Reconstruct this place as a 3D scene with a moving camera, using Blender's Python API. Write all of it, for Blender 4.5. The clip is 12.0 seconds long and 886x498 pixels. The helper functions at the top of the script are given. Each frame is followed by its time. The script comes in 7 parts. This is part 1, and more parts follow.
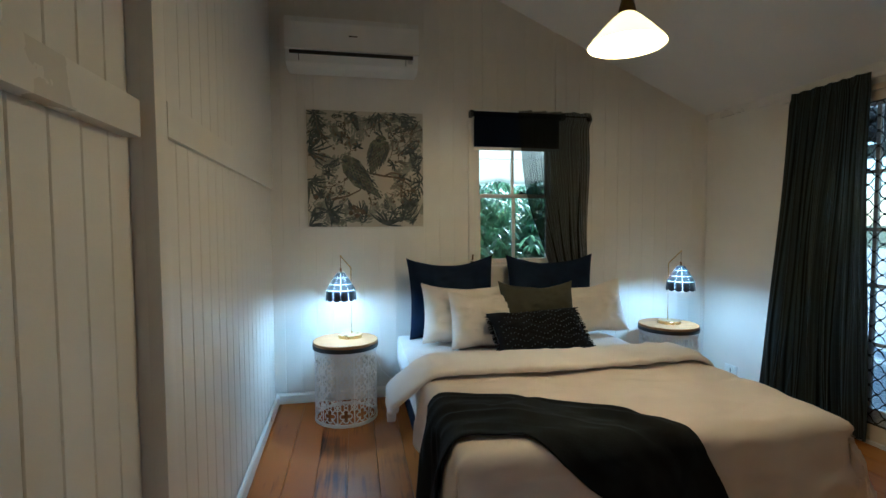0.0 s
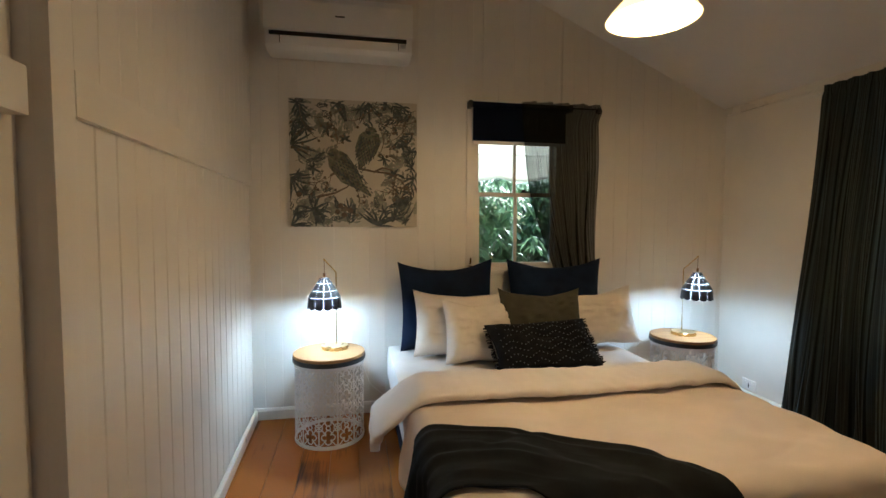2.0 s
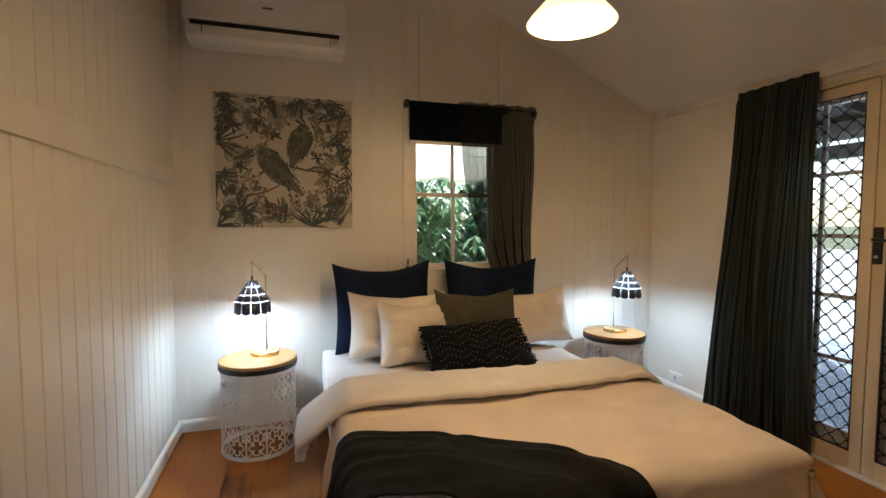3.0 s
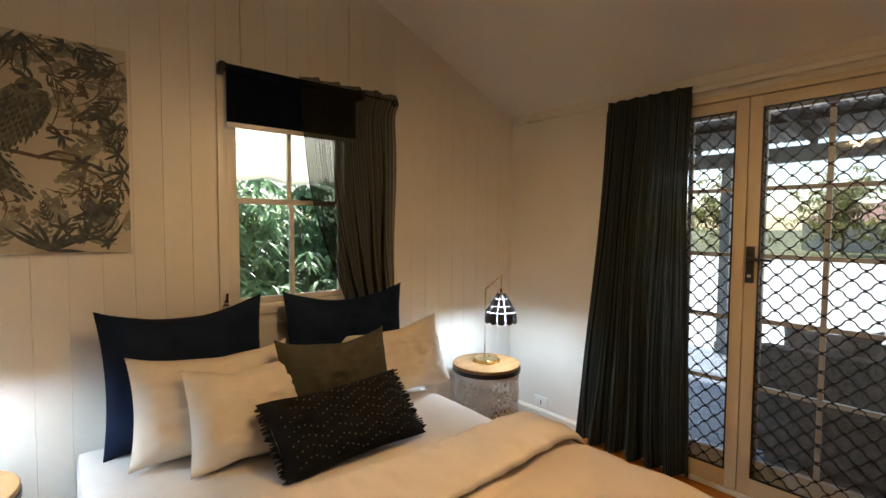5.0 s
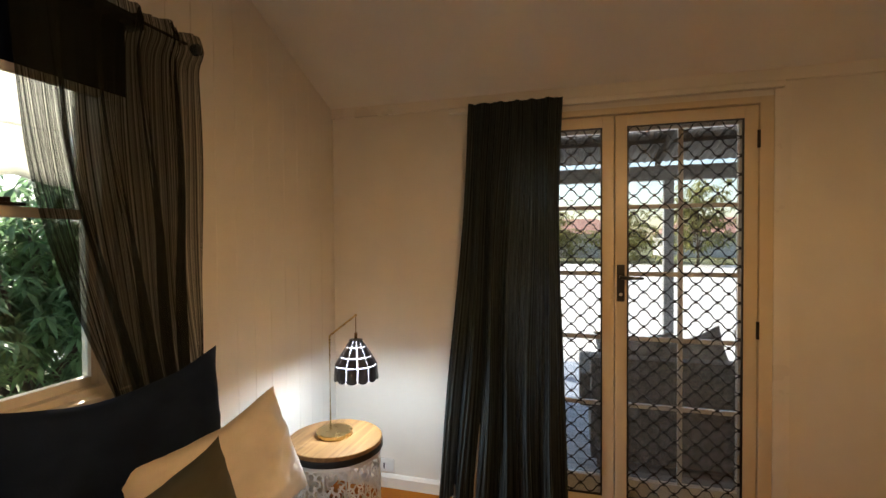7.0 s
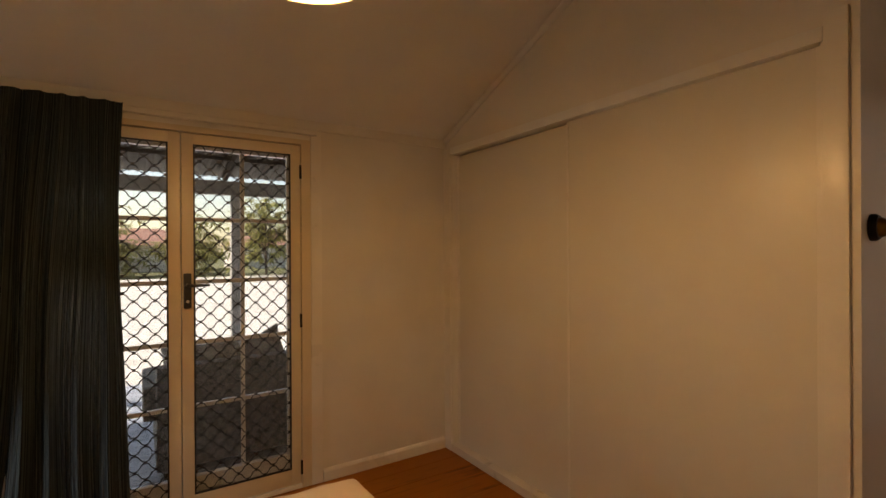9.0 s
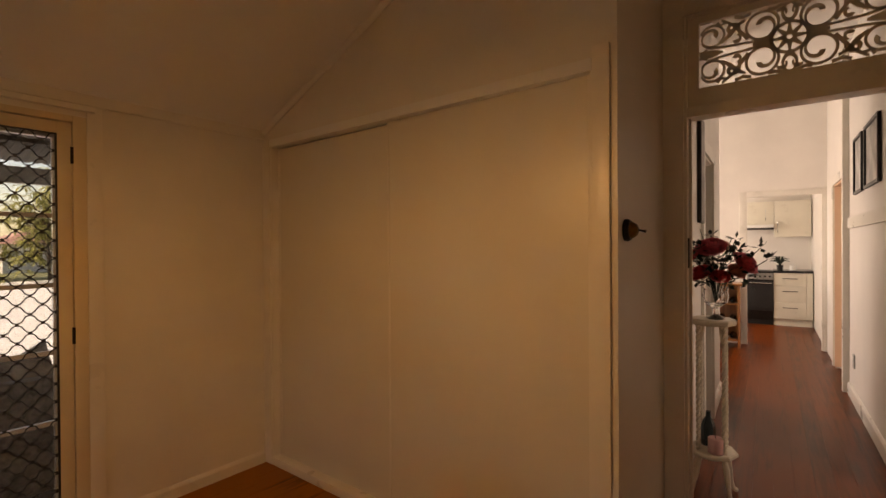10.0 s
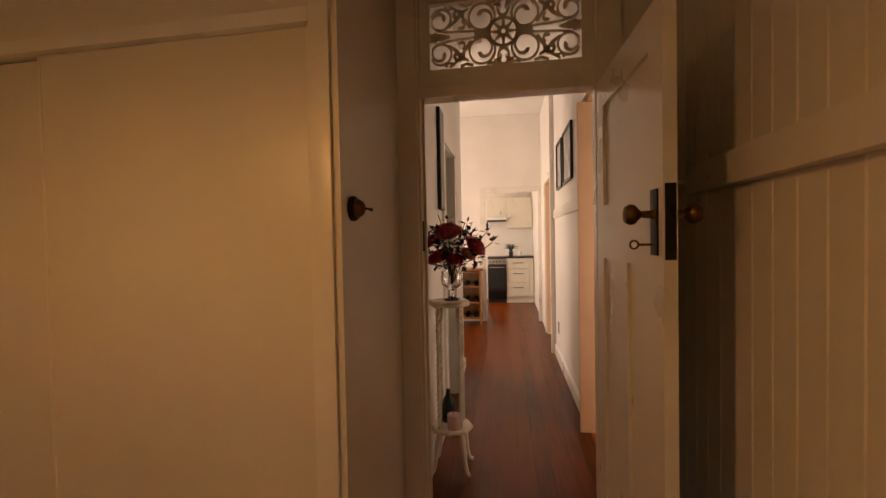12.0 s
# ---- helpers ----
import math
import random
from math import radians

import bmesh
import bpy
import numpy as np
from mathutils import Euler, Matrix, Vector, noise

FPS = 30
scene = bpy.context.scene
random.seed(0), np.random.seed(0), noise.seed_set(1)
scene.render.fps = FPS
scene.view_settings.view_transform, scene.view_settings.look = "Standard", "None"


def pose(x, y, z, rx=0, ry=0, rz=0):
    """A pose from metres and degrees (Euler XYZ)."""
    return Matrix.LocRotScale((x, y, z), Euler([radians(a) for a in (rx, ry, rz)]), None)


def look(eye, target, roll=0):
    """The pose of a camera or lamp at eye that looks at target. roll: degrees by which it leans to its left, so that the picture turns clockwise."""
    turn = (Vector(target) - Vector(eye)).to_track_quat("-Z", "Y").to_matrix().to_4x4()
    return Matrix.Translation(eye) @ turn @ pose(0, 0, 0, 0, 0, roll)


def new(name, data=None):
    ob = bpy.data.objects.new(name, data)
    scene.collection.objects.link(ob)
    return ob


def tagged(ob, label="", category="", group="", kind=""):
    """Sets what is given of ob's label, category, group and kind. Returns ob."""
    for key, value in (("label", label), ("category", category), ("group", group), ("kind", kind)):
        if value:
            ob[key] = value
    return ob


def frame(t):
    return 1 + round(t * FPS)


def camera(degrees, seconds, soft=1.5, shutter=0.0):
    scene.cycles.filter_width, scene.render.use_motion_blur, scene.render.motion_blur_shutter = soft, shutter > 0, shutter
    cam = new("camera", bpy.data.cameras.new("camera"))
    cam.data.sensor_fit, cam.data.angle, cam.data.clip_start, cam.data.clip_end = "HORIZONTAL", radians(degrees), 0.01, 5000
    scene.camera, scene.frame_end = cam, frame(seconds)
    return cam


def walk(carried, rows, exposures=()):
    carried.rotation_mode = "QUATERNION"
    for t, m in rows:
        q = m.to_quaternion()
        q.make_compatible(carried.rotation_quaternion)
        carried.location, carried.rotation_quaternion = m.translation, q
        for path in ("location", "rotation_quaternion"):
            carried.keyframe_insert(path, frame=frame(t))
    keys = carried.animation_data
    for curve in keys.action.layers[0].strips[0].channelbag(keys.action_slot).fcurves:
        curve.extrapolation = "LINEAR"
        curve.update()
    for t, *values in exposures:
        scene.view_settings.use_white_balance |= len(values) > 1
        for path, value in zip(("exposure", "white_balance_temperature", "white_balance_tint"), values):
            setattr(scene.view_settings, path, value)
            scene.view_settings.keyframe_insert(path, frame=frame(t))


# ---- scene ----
cam = camera(86.8, 12.0)
PATH = [
    (0, (-0.025, -0.126, 1.263), (0.347, 1.836, 1.162), -0.3),
    (0.5, (-0.058, 0.011, 1.262), (0.246, 1.985, 1.157), 0.1),
    (1, (-0.039, 0.081, 1.27), (0.264, 2.055, 1.159), 0.2),
    (1.5, (0.018, 0.116, 1.279), (0.337, 2.088, 1.167), 0.1),
    (2, (0.06, 0.153, 1.287), (0.433, 2.115, 1.174), 0.2),
    (2.5, (0.111, 0.156, 1.269), (0.589, 2.096, 1.166), 0.1),
    (3, (0.17, 0.16, 1.291), (0.738, 2.074, 1.178), 0.2),
    (3.5, (0.182, 0.242, 1.292), (0.9, 2.106, 1.185), 0.2),
    (3.7, (0.193, 0.301, 1.297), (0.98, 2.136, 1.19), 0.1),
    (5.5, (0.249, 1.272, 1.382), (1.71, 2.635, 1.292), 0.3),
    (6, (0.368, 1.579, 1.363), (1.977, 2.765, 1.286), -0.0),
    (6.5, (0.458, 1.831, 1.364), (2.202, 2.808, 1.305), -0.2),
    (6.7, (0.45, 1.917, 1.378), (2.275, 2.734, 1.33), -0.3),
    (8.3, (0.166, 1.974, 1.474), (2.079, 1.39, 1.424), 0.2),
    (8.5, (0.15, 1.984, 1.45), (2.001, 1.226, 1.416), 0.1),
    (9, (0.096, 1.956, 1.397), (1.773, 0.866, 1.395), -0.3),
    (9.5, (0.073, 1.901, 1.408), (1.54, 0.542, 1.397), -0.4),
    (10, (0.057, 1.852, 1.401), (1.282, 0.271, 1.388), -0.4),
    (10.5, (0.035, 1.821, 1.392), (1.002, 0.071, 1.371), -0.5),
    (11, (0.021, 1.794, 1.376), (0.775, -0.058, 1.347), -0.7),
    (11.5, (0.015, 1.728, 1.363), (0.577, -0.191, 1.323), -0.8),
    (12, (0.0, 1.541, 1.354), (0.371, -0.424, 1.303), -1.1),
]
EXPOSURES = [
    (0, 1.1, 4350, -8), (1, 1.15, 4650, -6), (1.7, 1.2, 5200, 0), (2.5, 1.3, 5600, 4), (3.7, 1.3, 6000, 8), (6, 1.35, 6350, 8), (6.7, 1.3, 6600, 10),
    (8.3, 1.0, 7300, 14), (9, 0.95, 8000, 18), (9.8, 0.75, 9200, 24), (10.5, 0.68, 10500, 30), (12, 0.72, 10700, 31),
]
walk(cam, [(t, look(eye, target, roll)) for t, eye, target, roll in PATH], EXPOSURES)

# ---- world and large lights ----
world = bpy.data.worlds.new("sky_world")
scene.world = world
world.use_nodes = True
_wn = world.node_tree.nodes
_sky = _wn.new("ShaderNodeTexSky")
_sky.sky_type = "NISHITA"
_sky.sun_disc = False
_sky.sun_elevation = radians(41)
_sky.sun_rotation = radians(35)
world.node_tree.links.new(_sky.outputs[0], _wn["Background"].inputs[0])
_wn["Background"].inputs[1].default_value = 0.15


def lamp(name, kind, m, energy, colour, **more):
    data = bpy.data.lights.new(name, kind)
    data.energy, data.color = energy, colour
    if "size" in more:
        data.shape, data.size, data.size_y = "RECTANGLE", more["size"], more["size_y"]
    if "radius" in more:
        data.shadow_soft_size = more["radius"]
    if "angle" in more:
        data.angle = more["angle"]
    ob = new(name, data)
    ob.matrix_world = m
    return ob


lamp("sun", "SUN", look((0, 0, 0), (-0.433, -0.618, -0.656)), 5.0, (1.0, 0.95, 0.88), angle=radians(0.5))
COOL, WARM = (0.72, 0.86, 1.0), (1.0, 0.60, 0.26)
PENDANT = (1.085, 1.66, 1.995)
lamp("pendant_bulb_light", "POINT", pose(PENDANT[0], PENDANT[1], PENDANT[2] + 0.015), 12.5, WARM, radius=0.05)
LAMP_L, LAMP_R = (-0.114, 2.99, 0.805), (2.32, 2.905, 0.805)
for _p in (LAMP_L, LAMP_R):
    lamp("bedside_bulb_light", "POINT", pose(*_p), 7.2, COOL, radius=0.035)

# ---- materials ----
def material(name, colour, rough=0.6, metal=0.0, vary=0.12, scale=6.0, bump=0.1, fine=90.0, coat=0.0, stretch=(1, 1, 1), dirt=None, spec=0.5):
    """A plain surface with broad mottling, fine grain and relief."""
    m = bpy.data.materials.new(name)
    m.use_nodes = True
    nt = m.node_tree
    b = nt.nodes["Principled BSDF"]
    b.inputs["Metallic"].default_value = metal
    b.inputs["Coat Weight"].default_value = coat
    b.inputs["Specular IOR Level"].default_value = spec
    tc = nt.nodes.new("ShaderNodeTexCoord")
    mp = nt.nodes.new("ShaderNodeMapping")
    mp.inputs["Scale"].default_value = stretch
    nt.links.new(tc.outputs["Object"], mp.inputs[0])
    n1, n2 = nt.nodes.new("ShaderNodeTexNoise"), nt.nodes.new("ShaderNodeTexNoise")
    for n, s in ((n1, scale), (n2, fine)):
        n.inputs["Scale"].default_value = s
        n.inputs["Detail"].default_value = 5
        nt.links.new(mp.outputs[0], n.inputs["Vector"])
    ramp = nt.nodes.new("ShaderNodeValToRGB")
    lo = [c * (1 - vary) for c in colour]
    hi = [min(1, c * (1 + vary)) for c in colour]
    if dirt:
        lo = dirt
    ramp.color_ramp.elements[0].color, ramp.color_ramp.elements[1].color = (*lo, 1), (*hi, 1)
    ramp.color_ramp.elements[0].position, ramp.color_ramp.elements[1].position = 0.3, 0.7
    nt.links.new(n1.outputs[0], ramp.inputs[0])
    mx = nt.nodes.new("ShaderNodeMix")
    mx.data_type, mx.blend_type = "RGBA", "MULTIPLY"
    mx.inputs[0].default_value = vary
    nt.links.new(ramp.outputs[0], mx.inputs[6])
    nt.links.new(n2.outputs[1], mx.inputs[7])
    nt.links.new(mx.outputs[2], b.inputs["Base Color"])
    rr = nt.nodes.new("ShaderNodeMapRange")
    rr.inputs[3].default_value, rr.inputs[4].default_value = max(0.02, rough - 0.1), min(1, rough + 0.1)
    nt.links.new(n1.outputs[0], rr.inputs[0])
    nt.links.new(rr.outputs[0], b.inputs["Roughness"])
    if bump:
        bp = nt.nodes.new("ShaderNodeBump")
        bp.inputs["Strength"].default_value, bp.inputs["Distance"].default_value = bump, 0.003
        nt.links.new(n2.outputs[0], bp.inputs["Height"])
        nt.links.new(bp.outputs[0], b.inputs["Normal"])
    return m


def timber(name, dark, light, rough=0.35, along="y", coat=0.3, spec=0.5, broad=0.5):
    """Boards that differ piece by piece, with grain along them."""
    m = bpy.data.materials.new(name)
    m.use_nodes = True
    nt = m.node_tree
    b = nt.nodes["Principled BSDF"]
    tc, mp = nt.nodes.new("ShaderNodeTexCoord"), nt.nodes.new("ShaderNodeMapping")
    mp.inputs["Scale"].default_value = {"y": (22, 1.2, 22), "x": (1.2, 22, 22), "z": (22, 22, 1.2)}[along]
    info = nt.nodes.new("ShaderNodeObjectInfo")
    add = nt.nodes.new("ShaderNodeVectorMath")
    add.operation = "MULTIPLY_ADD"
    cb = nt.nodes.new("ShaderNodeCombineXYZ")
    for i in range(3):
        nt.links.new(info.outputs["Random"], cb.inputs[i])
    add.inputs[1].default_value = (37, 37, 37)
    nt.links.new(cb.outputs[0], add.inputs[0])
    nt.links.new(tc.outputs["Object"], add.inputs[2])
    nt.links.new(add.outputs[0], mp.inputs[0])
    n = nt.nodes.new("ShaderNodeTexNoise")
    n.inputs["Scale"].default_value, n.inputs["Detail"].default_value, n.inputs["Distortion"].default_value = 1.6, 7, 0.8
    nt.links.new(mp.outputs[0], n.inputs["Vector"])
    big = nt.nodes.new("ShaderNodeTexNoise")
    big.inputs["Scale"].default_value, big.inputs["Detail"].default_value = 3.0, 3
    nt.links.new(add.outputs[0], big.inputs["Vector"])
    mixv = nt.nodes.new("ShaderNodeMath")
    mixv.operation = "MULTIPLY_ADD"
    mixv.inputs[1].default_value = broad
    nt.links.new(big.outputs[0], mixv.inputs[0])
    nt.links.new(n.outputs[0], mixv.inputs[2])
    sh = nt.nodes.new("ShaderNodeMath")
    sh.operation = "MULTIPLY_ADD"
    sh.inputs[1].default_value = 0.35
    nt.links.new(info.outputs["Random"], sh.inputs[0])
    nt.links.new(mixv.outputs[0], sh.inputs[2])
    ramp = nt.nodes.new("ShaderNodeValToRGB")
    ramp.color_ramp.elements[0].color, ramp.color_ramp.elements[1].color = (*dark, 1), (*light, 1)
    ramp.color_ramp.elements[0].position, ramp.color_ramp.elements[1].position = 0.25 + broad / 2, 0.9 + broad / 2
    nt.links.new(sh.outputs[0], ramp.inputs[0])
    nt.links.new(ramp.outputs[0], b.inputs["Base Color"])
    b.inputs["Roughness"].default_value = rough
    b.inputs["Specular IOR Level"].default_value = spec
    b.inputs["Coat Weight"].default_value, b.inputs["Coat Roughness"].default_value = coat, 0.15
    bp = nt.nodes.new("ShaderNodeBump")
    bp.inputs["Strength"].default_value, bp.inputs["Distance"].default_value = 0.15, 0.002
    nt.links.new(n.outputs[0], bp.inputs["Height"])
    nt.links.new(bp.outputs[0], b.inputs["Normal"])
    return m


def glow(name, colour, strength, base=(0.8, 0.8, 0.8)):
    m = bpy.data.materials.new(name)
    m.use_nodes = True
    b = m.node_tree.nodes["Principled BSDF"]
    b.inputs["Base Color"].default_value = (*base, 1)
    b.inputs["Emission Color"].default_value = (*colour, 1)
    b.inputs["Emission Strength"].default_value = strength
    return m


def clear(name, rough=0.0, tint=(1, 1, 1)):
    m = bpy.data.materials.new(name)
    m.use_nodes = True
    b = m.node_tree.nodes["Principled BSDF"]
    b.inputs["Transmission Weight"].default_value = 1
    b.inputs["Base Color"].default_value = (*tint, 1)
    b.inputs["Roughness"].default_value, b.inputs["IOR"].default_value = rough, 1.45
    return m


def pane_glass(name):
    """A thin pane: clear, with a faint gloss."""
    m = bpy.data.materials.new(name)
    m.use_nodes = True
    nt = m.node_tree
    nt.nodes.remove(nt.nodes["Principled BSDF"])
    t, g, mx, f = (nt.nodes.new("ShaderNode" + k) for k in ("BsdfTransparent", "BsdfGlossy", "MixShader", "Fresnel"))
    t.inputs[0].default_value = (0.95, 0.97, 0.96, 1)
    g.inputs["Roughness"].default_value = 0.02
    f.inputs[0].default_value = 1.45
    nt.links.new(f.outputs[0], mx.inputs[0])
    nt.links.new(t.outputs[0], mx.inputs[1])
    nt.links.new(g.outputs[0], mx.inputs[2])
    nt.links.new(mx.outputs[0], nt.nodes["Material Output"].inputs[0])
    return m


def sheer(name, colour, open_low, open_high, stripes=55.0, contrast=1.0, thin=0.3):
    """Thin woven cloth with darker woven stripes; the light passes through it in part."""
    m = bpy.data.materials.new(name)
    m.use_nodes = True
    nt = m.node_tree
    b = nt.nodes["Principled BSDF"]
    b.inputs["Roughness"].default_value = 0.95
    b.inputs["Specular IOR Level"].default_value = 0.1
    tc, sp = nt.nodes.new("ShaderNodeTexCoord"), nt.nodes.new("ShaderNodeSeparateXYZ")
    nt.links.new(tc.outputs["UV"], sp.inputs[0])
    mul = nt.nodes.new("ShaderNodeMath")
    mul.operation = "MULTIPLY"
    mul.inputs[1].default_value = stripes
    nt.links.new(sp.outputs[0], mul.inputs[0])
    n = nt.nodes.new("ShaderNodeTexNoise")
    n.noise_dimensions = "1D"
    n.inputs["Scale"].default_value, n.inputs["Detail"].default_value = 1.0, 4
    nt.links.new(mul.outputs[0], n.inputs["W"])
    ramp = nt.nodes.new("ShaderNodeValToRGB")
    ramp.color_ramp.elements[0].color = (*[c * (1 - 0.65 * contrast) for c in colour], 1)
    ramp.color_ramp.elements[1].color = (*[c * (1 + 0.7 * contrast) for c in colour], 1)
    ramp.color_ramp.elements[0].position, ramp.color_ramp.elements[1].position = 0.35, 0.68
    nt.links.new(n.outputs[0], ramp.inputs[0])
    nt.links.new(ramp.outputs[0], b.inputs["Base Color"])
    rng = nt.nodes.new("ShaderNodeMapRange")
    rng.inputs[1].default_value, rng.inputs[2].default_value = 0.35, 0.65
    rng.inputs[3].default_value, rng.inputs[4].default_value = open_low, open_high
    nt.links.new(n.outputs[0], rng.inputs[0])
    tr, tl, m1, m2 = (nt.nodes.new("ShaderNode" + k) for k in ("BsdfTransparent", "BsdfTranslucent", "MixShader", "MixShader"))
    nt.links.new(ramp.outputs[0], tl.inputs[0])
    m1.inputs[0].default_value = thin
    nt.links.new(b.outputs[0], m1.inputs[1])
    nt.links.new(tl.outputs[0], m1.inputs[2])
    nt.links.new(rng.outputs[0], m2.inputs[0])
    nt.links.new(m1.outputs[0], m2.inputs[1])
    nt.links.new(tr.outputs[0], m2.inputs[2])
    nt.links.new(m2.outputs[0], nt.nodes["Material Output"].inputs[0])
    return m


WALL = material("warm_white_wall_paint", (0.75, 0.71, 0.64), 0.42, vary=0.05, scale=2.5, bump=0.08, fine=140)
# peach puts the warm light on the hall jambs into their colour
PEACH = material("peach_lit_jamb_gloss", (0.78, 0.50, 0.33), 0.35, vary=0.05)
TRIM = material("white_gloss_trim_paint", (0.76, 0.72, 0.65), 0.3, vary=0.05, scale=4, bump=0.05)
CEIL = material("ceiling_paint", (0.76, 0.74, 0.70), 0.6, vary=0.04, scale=2, bump=0.1, fine=60)
HALLWALL = material("hall_wall_paint", (0.80, 0.76, 0.71), 0.45, vary=0.04, scale=3, bump=0.05)
FLOOR = timber("polished_pine_floor", (0.042, 0.010, 0.001), (0.32, 0.105, 0.008), 0.4, "y", 0.0, 0.14, 0.9)
HALLFLOOR = timber("dark_polished_floor", (0.026, 0.006, 0.001), (0.165, 0.034, 0.006), 0.3, "y", 0.0, 0.14)
HALLFLOOR.node_tree.nodes["Bump"].inputs["Strength"].default_value = 0.0
CREAM = material("cream_powder_coat", (0.66, 0.55, 0.38), 0.35, vary=0.04, bump=0.03)
WARDROBE = material("wardrobe_door_board", (0.70, 0.66, 0.58), 0.36, vary=0.03, scale=2, bump=0.05, fine=200)
BLACK = material("black_powder_coat", (0.012, 0.012, 0.013), 0.4, vary=0.2, bump=0.05)
BLACKCLOTH = material("black_blind_fabric", (0.004, 0.007, 0.018), 0.9, vary=0.1, fine=300, spec=0.08)
WHITE = material("white_plastic", (0.80, 0.79, 0.76), 0.32, vary=0.03, bump=0.02)
WHITEMETAL = material("white_enamelled_metal", (0.74, 0.73, 0.72), 0.4, vary=0.05, bump=0.04)
BRASS = material("brushed_brass", (0.62, 0.46, 0.21), 0.28, metal=1.0, vary=0.1, scale=20, bump=0.05, stretch=(1, 1, 8))
OLDBRASS = material("tarnished_brass", (0.20, 0.11, 0.035), 0.35, metal=1.0, vary=0.5, scale=25, bump=0.15)
DARKMETAL = material("aged_black_metal", (0.022, 0.016, 0.013), 0.45, metal=0.6, vary=0.5, scale=30, bump=0.2)
CHROME = material("satin_steel", (0.62, 0.62, 0.60), 0.25, metal=1.0, vary=0.05)
LINEN = material("natural_linen_cotton", (0.71, 0.625, 0.57), 0.9, vary=0.06, scale=4, bump=0.25, fine=260, spec=0.15)
LINING = material("pale_linen_lining", (0.76, 0.71, 0.68), 0.9, vary=0.05, scale=4, bump=0.25, fine=260, spec=0.15)
SHEET = material("white_cotton_sheet", (0.74, 0.705, 0.67), 0.85, vary=0.04, scale=9, bump=0.45, fine=200)
PILLOWCASE = material("cream_cotton_pillowcase", (0.76, 0.68, 0.58), 0.88, vary=0.05, scale=7, bump=0.4, fine=220, spec=0.15)
NAVY = material("navy_velvet", (0.007, 0.014, 0.036), 0.8, vary=0.35, scale=7, bump=0.2, fine=260, spec=0.12)
OLIVE = material("olive_grey_cotton", (0.062, 0.058, 0.040), 0.9, vary=0.15, scale=7, bump=0.3, fine=240, spec=0.15)
CHARCOAL = material("charcoal_woven_cotton", (0.011, 0.012, 0.014), 0.95, vary=0.35, scale=14, bump=0.6, fine=150, spec=0.1)
THROW = material("charcoal_knit_throw", (0.014, 0.016, 0.018), 0.95, vary=0.3, scale=9, bump=0.4, fine=220, spec=0.1)
OAK = timber("oiled_acacia_top", (0.085, 0.034, 0.010), (0.34, 0.19, 0.075), 0.45, "x", 0.0, 0.25)
PANE = pane_glass("window_pane")
BULB = glow("lit_bulb", (0.85, 0.93, 1.0), 45)
SHADEGLOW = glow("lit_frosted_shade", (1.0, 0.64, 0.22), 1.2, (0.8, 0.75, 0.6))

# ---- mesh tools ----
def box(bm, x0, x1, y0, y1, z0, z1, bevel=0.0, m=None):
    r = bmesh.ops.create_cube(bm, size=1, matrix=Matrix.LocRotScale(((x0 + x1) / 2, (y0 + y1) / 2, (z0 + z1) / 2), None, (x1 - x0, y1 - y0, z1 - z0)))
    vs = r["verts"]
    if bevel:
        es = {e for v in vs for e in v.link_edges}
        vs = list({v for f in bmesh.ops.bevel(bm, geom=list(es), offset=bevel, segments=2, profile=0.7, affect="EDGES")["faces"] for v in f.verts} | {v for v in vs if v.is_valid})
    if m is not None:
        bmesh.ops.transform(bm, matrix=m, verts=vs)
    return vs


def tube(bm, pts, r, seg=10, cap=True):
    """A round bar along points; r is one radius or one for each point."""
    rings = []
    rs = r if isinstance(r, (list, tuple)) else [r] * len(pts)
    pts = [Vector(p) for p in pts]
    for i, p in enumerate(pts):
        d = (pts[min(i + 1, len(pts) - 1)] - pts[max(i - 1, 0)]).normalized()
        q = d.to_track_quat("Z", "Y")
        rings.append([bm.verts.new(p + q @ Vector((rs[i] * math.cos(a), rs[i] * math.sin(a), 0))) for a in (2 * math.pi * k / seg for k in range(seg))])
    for a, b in zip(rings, rings[1:]):
        for k in range(seg):
            bm.faces.new((a[k], a[(k + 1) % seg], b[(k + 1) % seg], b[k]))
    if cap:
        bm.faces.new(rings[0][::-1])
        bm.faces.new(rings[-1])


def lathe(bm, profile, seg=32, at=(0, 0, 0), closed=False):
    """A turned body from (radius, height) pairs."""
    rings = []
    for r, z in profile:
        if r < 1e-5:
            rings.append([bm.verts.new((at[0], at[1], at[2] + z))])
        else:
            rings.append([bm.verts.new((at[0] + r * math.cos(2 * math.pi * k / seg), at[1] + r * math.sin(2 * math.pi * k / seg), at[2] + z)) for k in range(seg)])
    pairs = list(zip(rings, rings[1:])) + ([(rings[-1], rings[0])] if closed else [])
    for a, b in pairs:
        for k in range(seg):
            k2 = (k + 1) % seg
            if len(a) == 1 and len(b) == 1:
                continue
            if len(a) == 1:
                bm.faces.new((a[0], b[k2], b[k]))
            elif len(b) == 1:
                bm.faces.new((a[k], a[k2], b[0]))
            else:
                bm.faces.new((a[k], a[k2], b[k2], b[k]))


def mesh_of(name, bm, mat, smooth=False):
    bmesh.ops.recalc_face_normals(bm, faces=bm.faces)
    me = bpy.data.meshes.new(name)
    bm.to_mesh(me)
    bm.free()
    if mat:
        me.materials.append(mat)
    if smooth:
        me.polygons.foreach_set("use_smooth", [True] * len(me.polygons))
        me.set_sharp_from_angle(angle=radians(40))
    return me


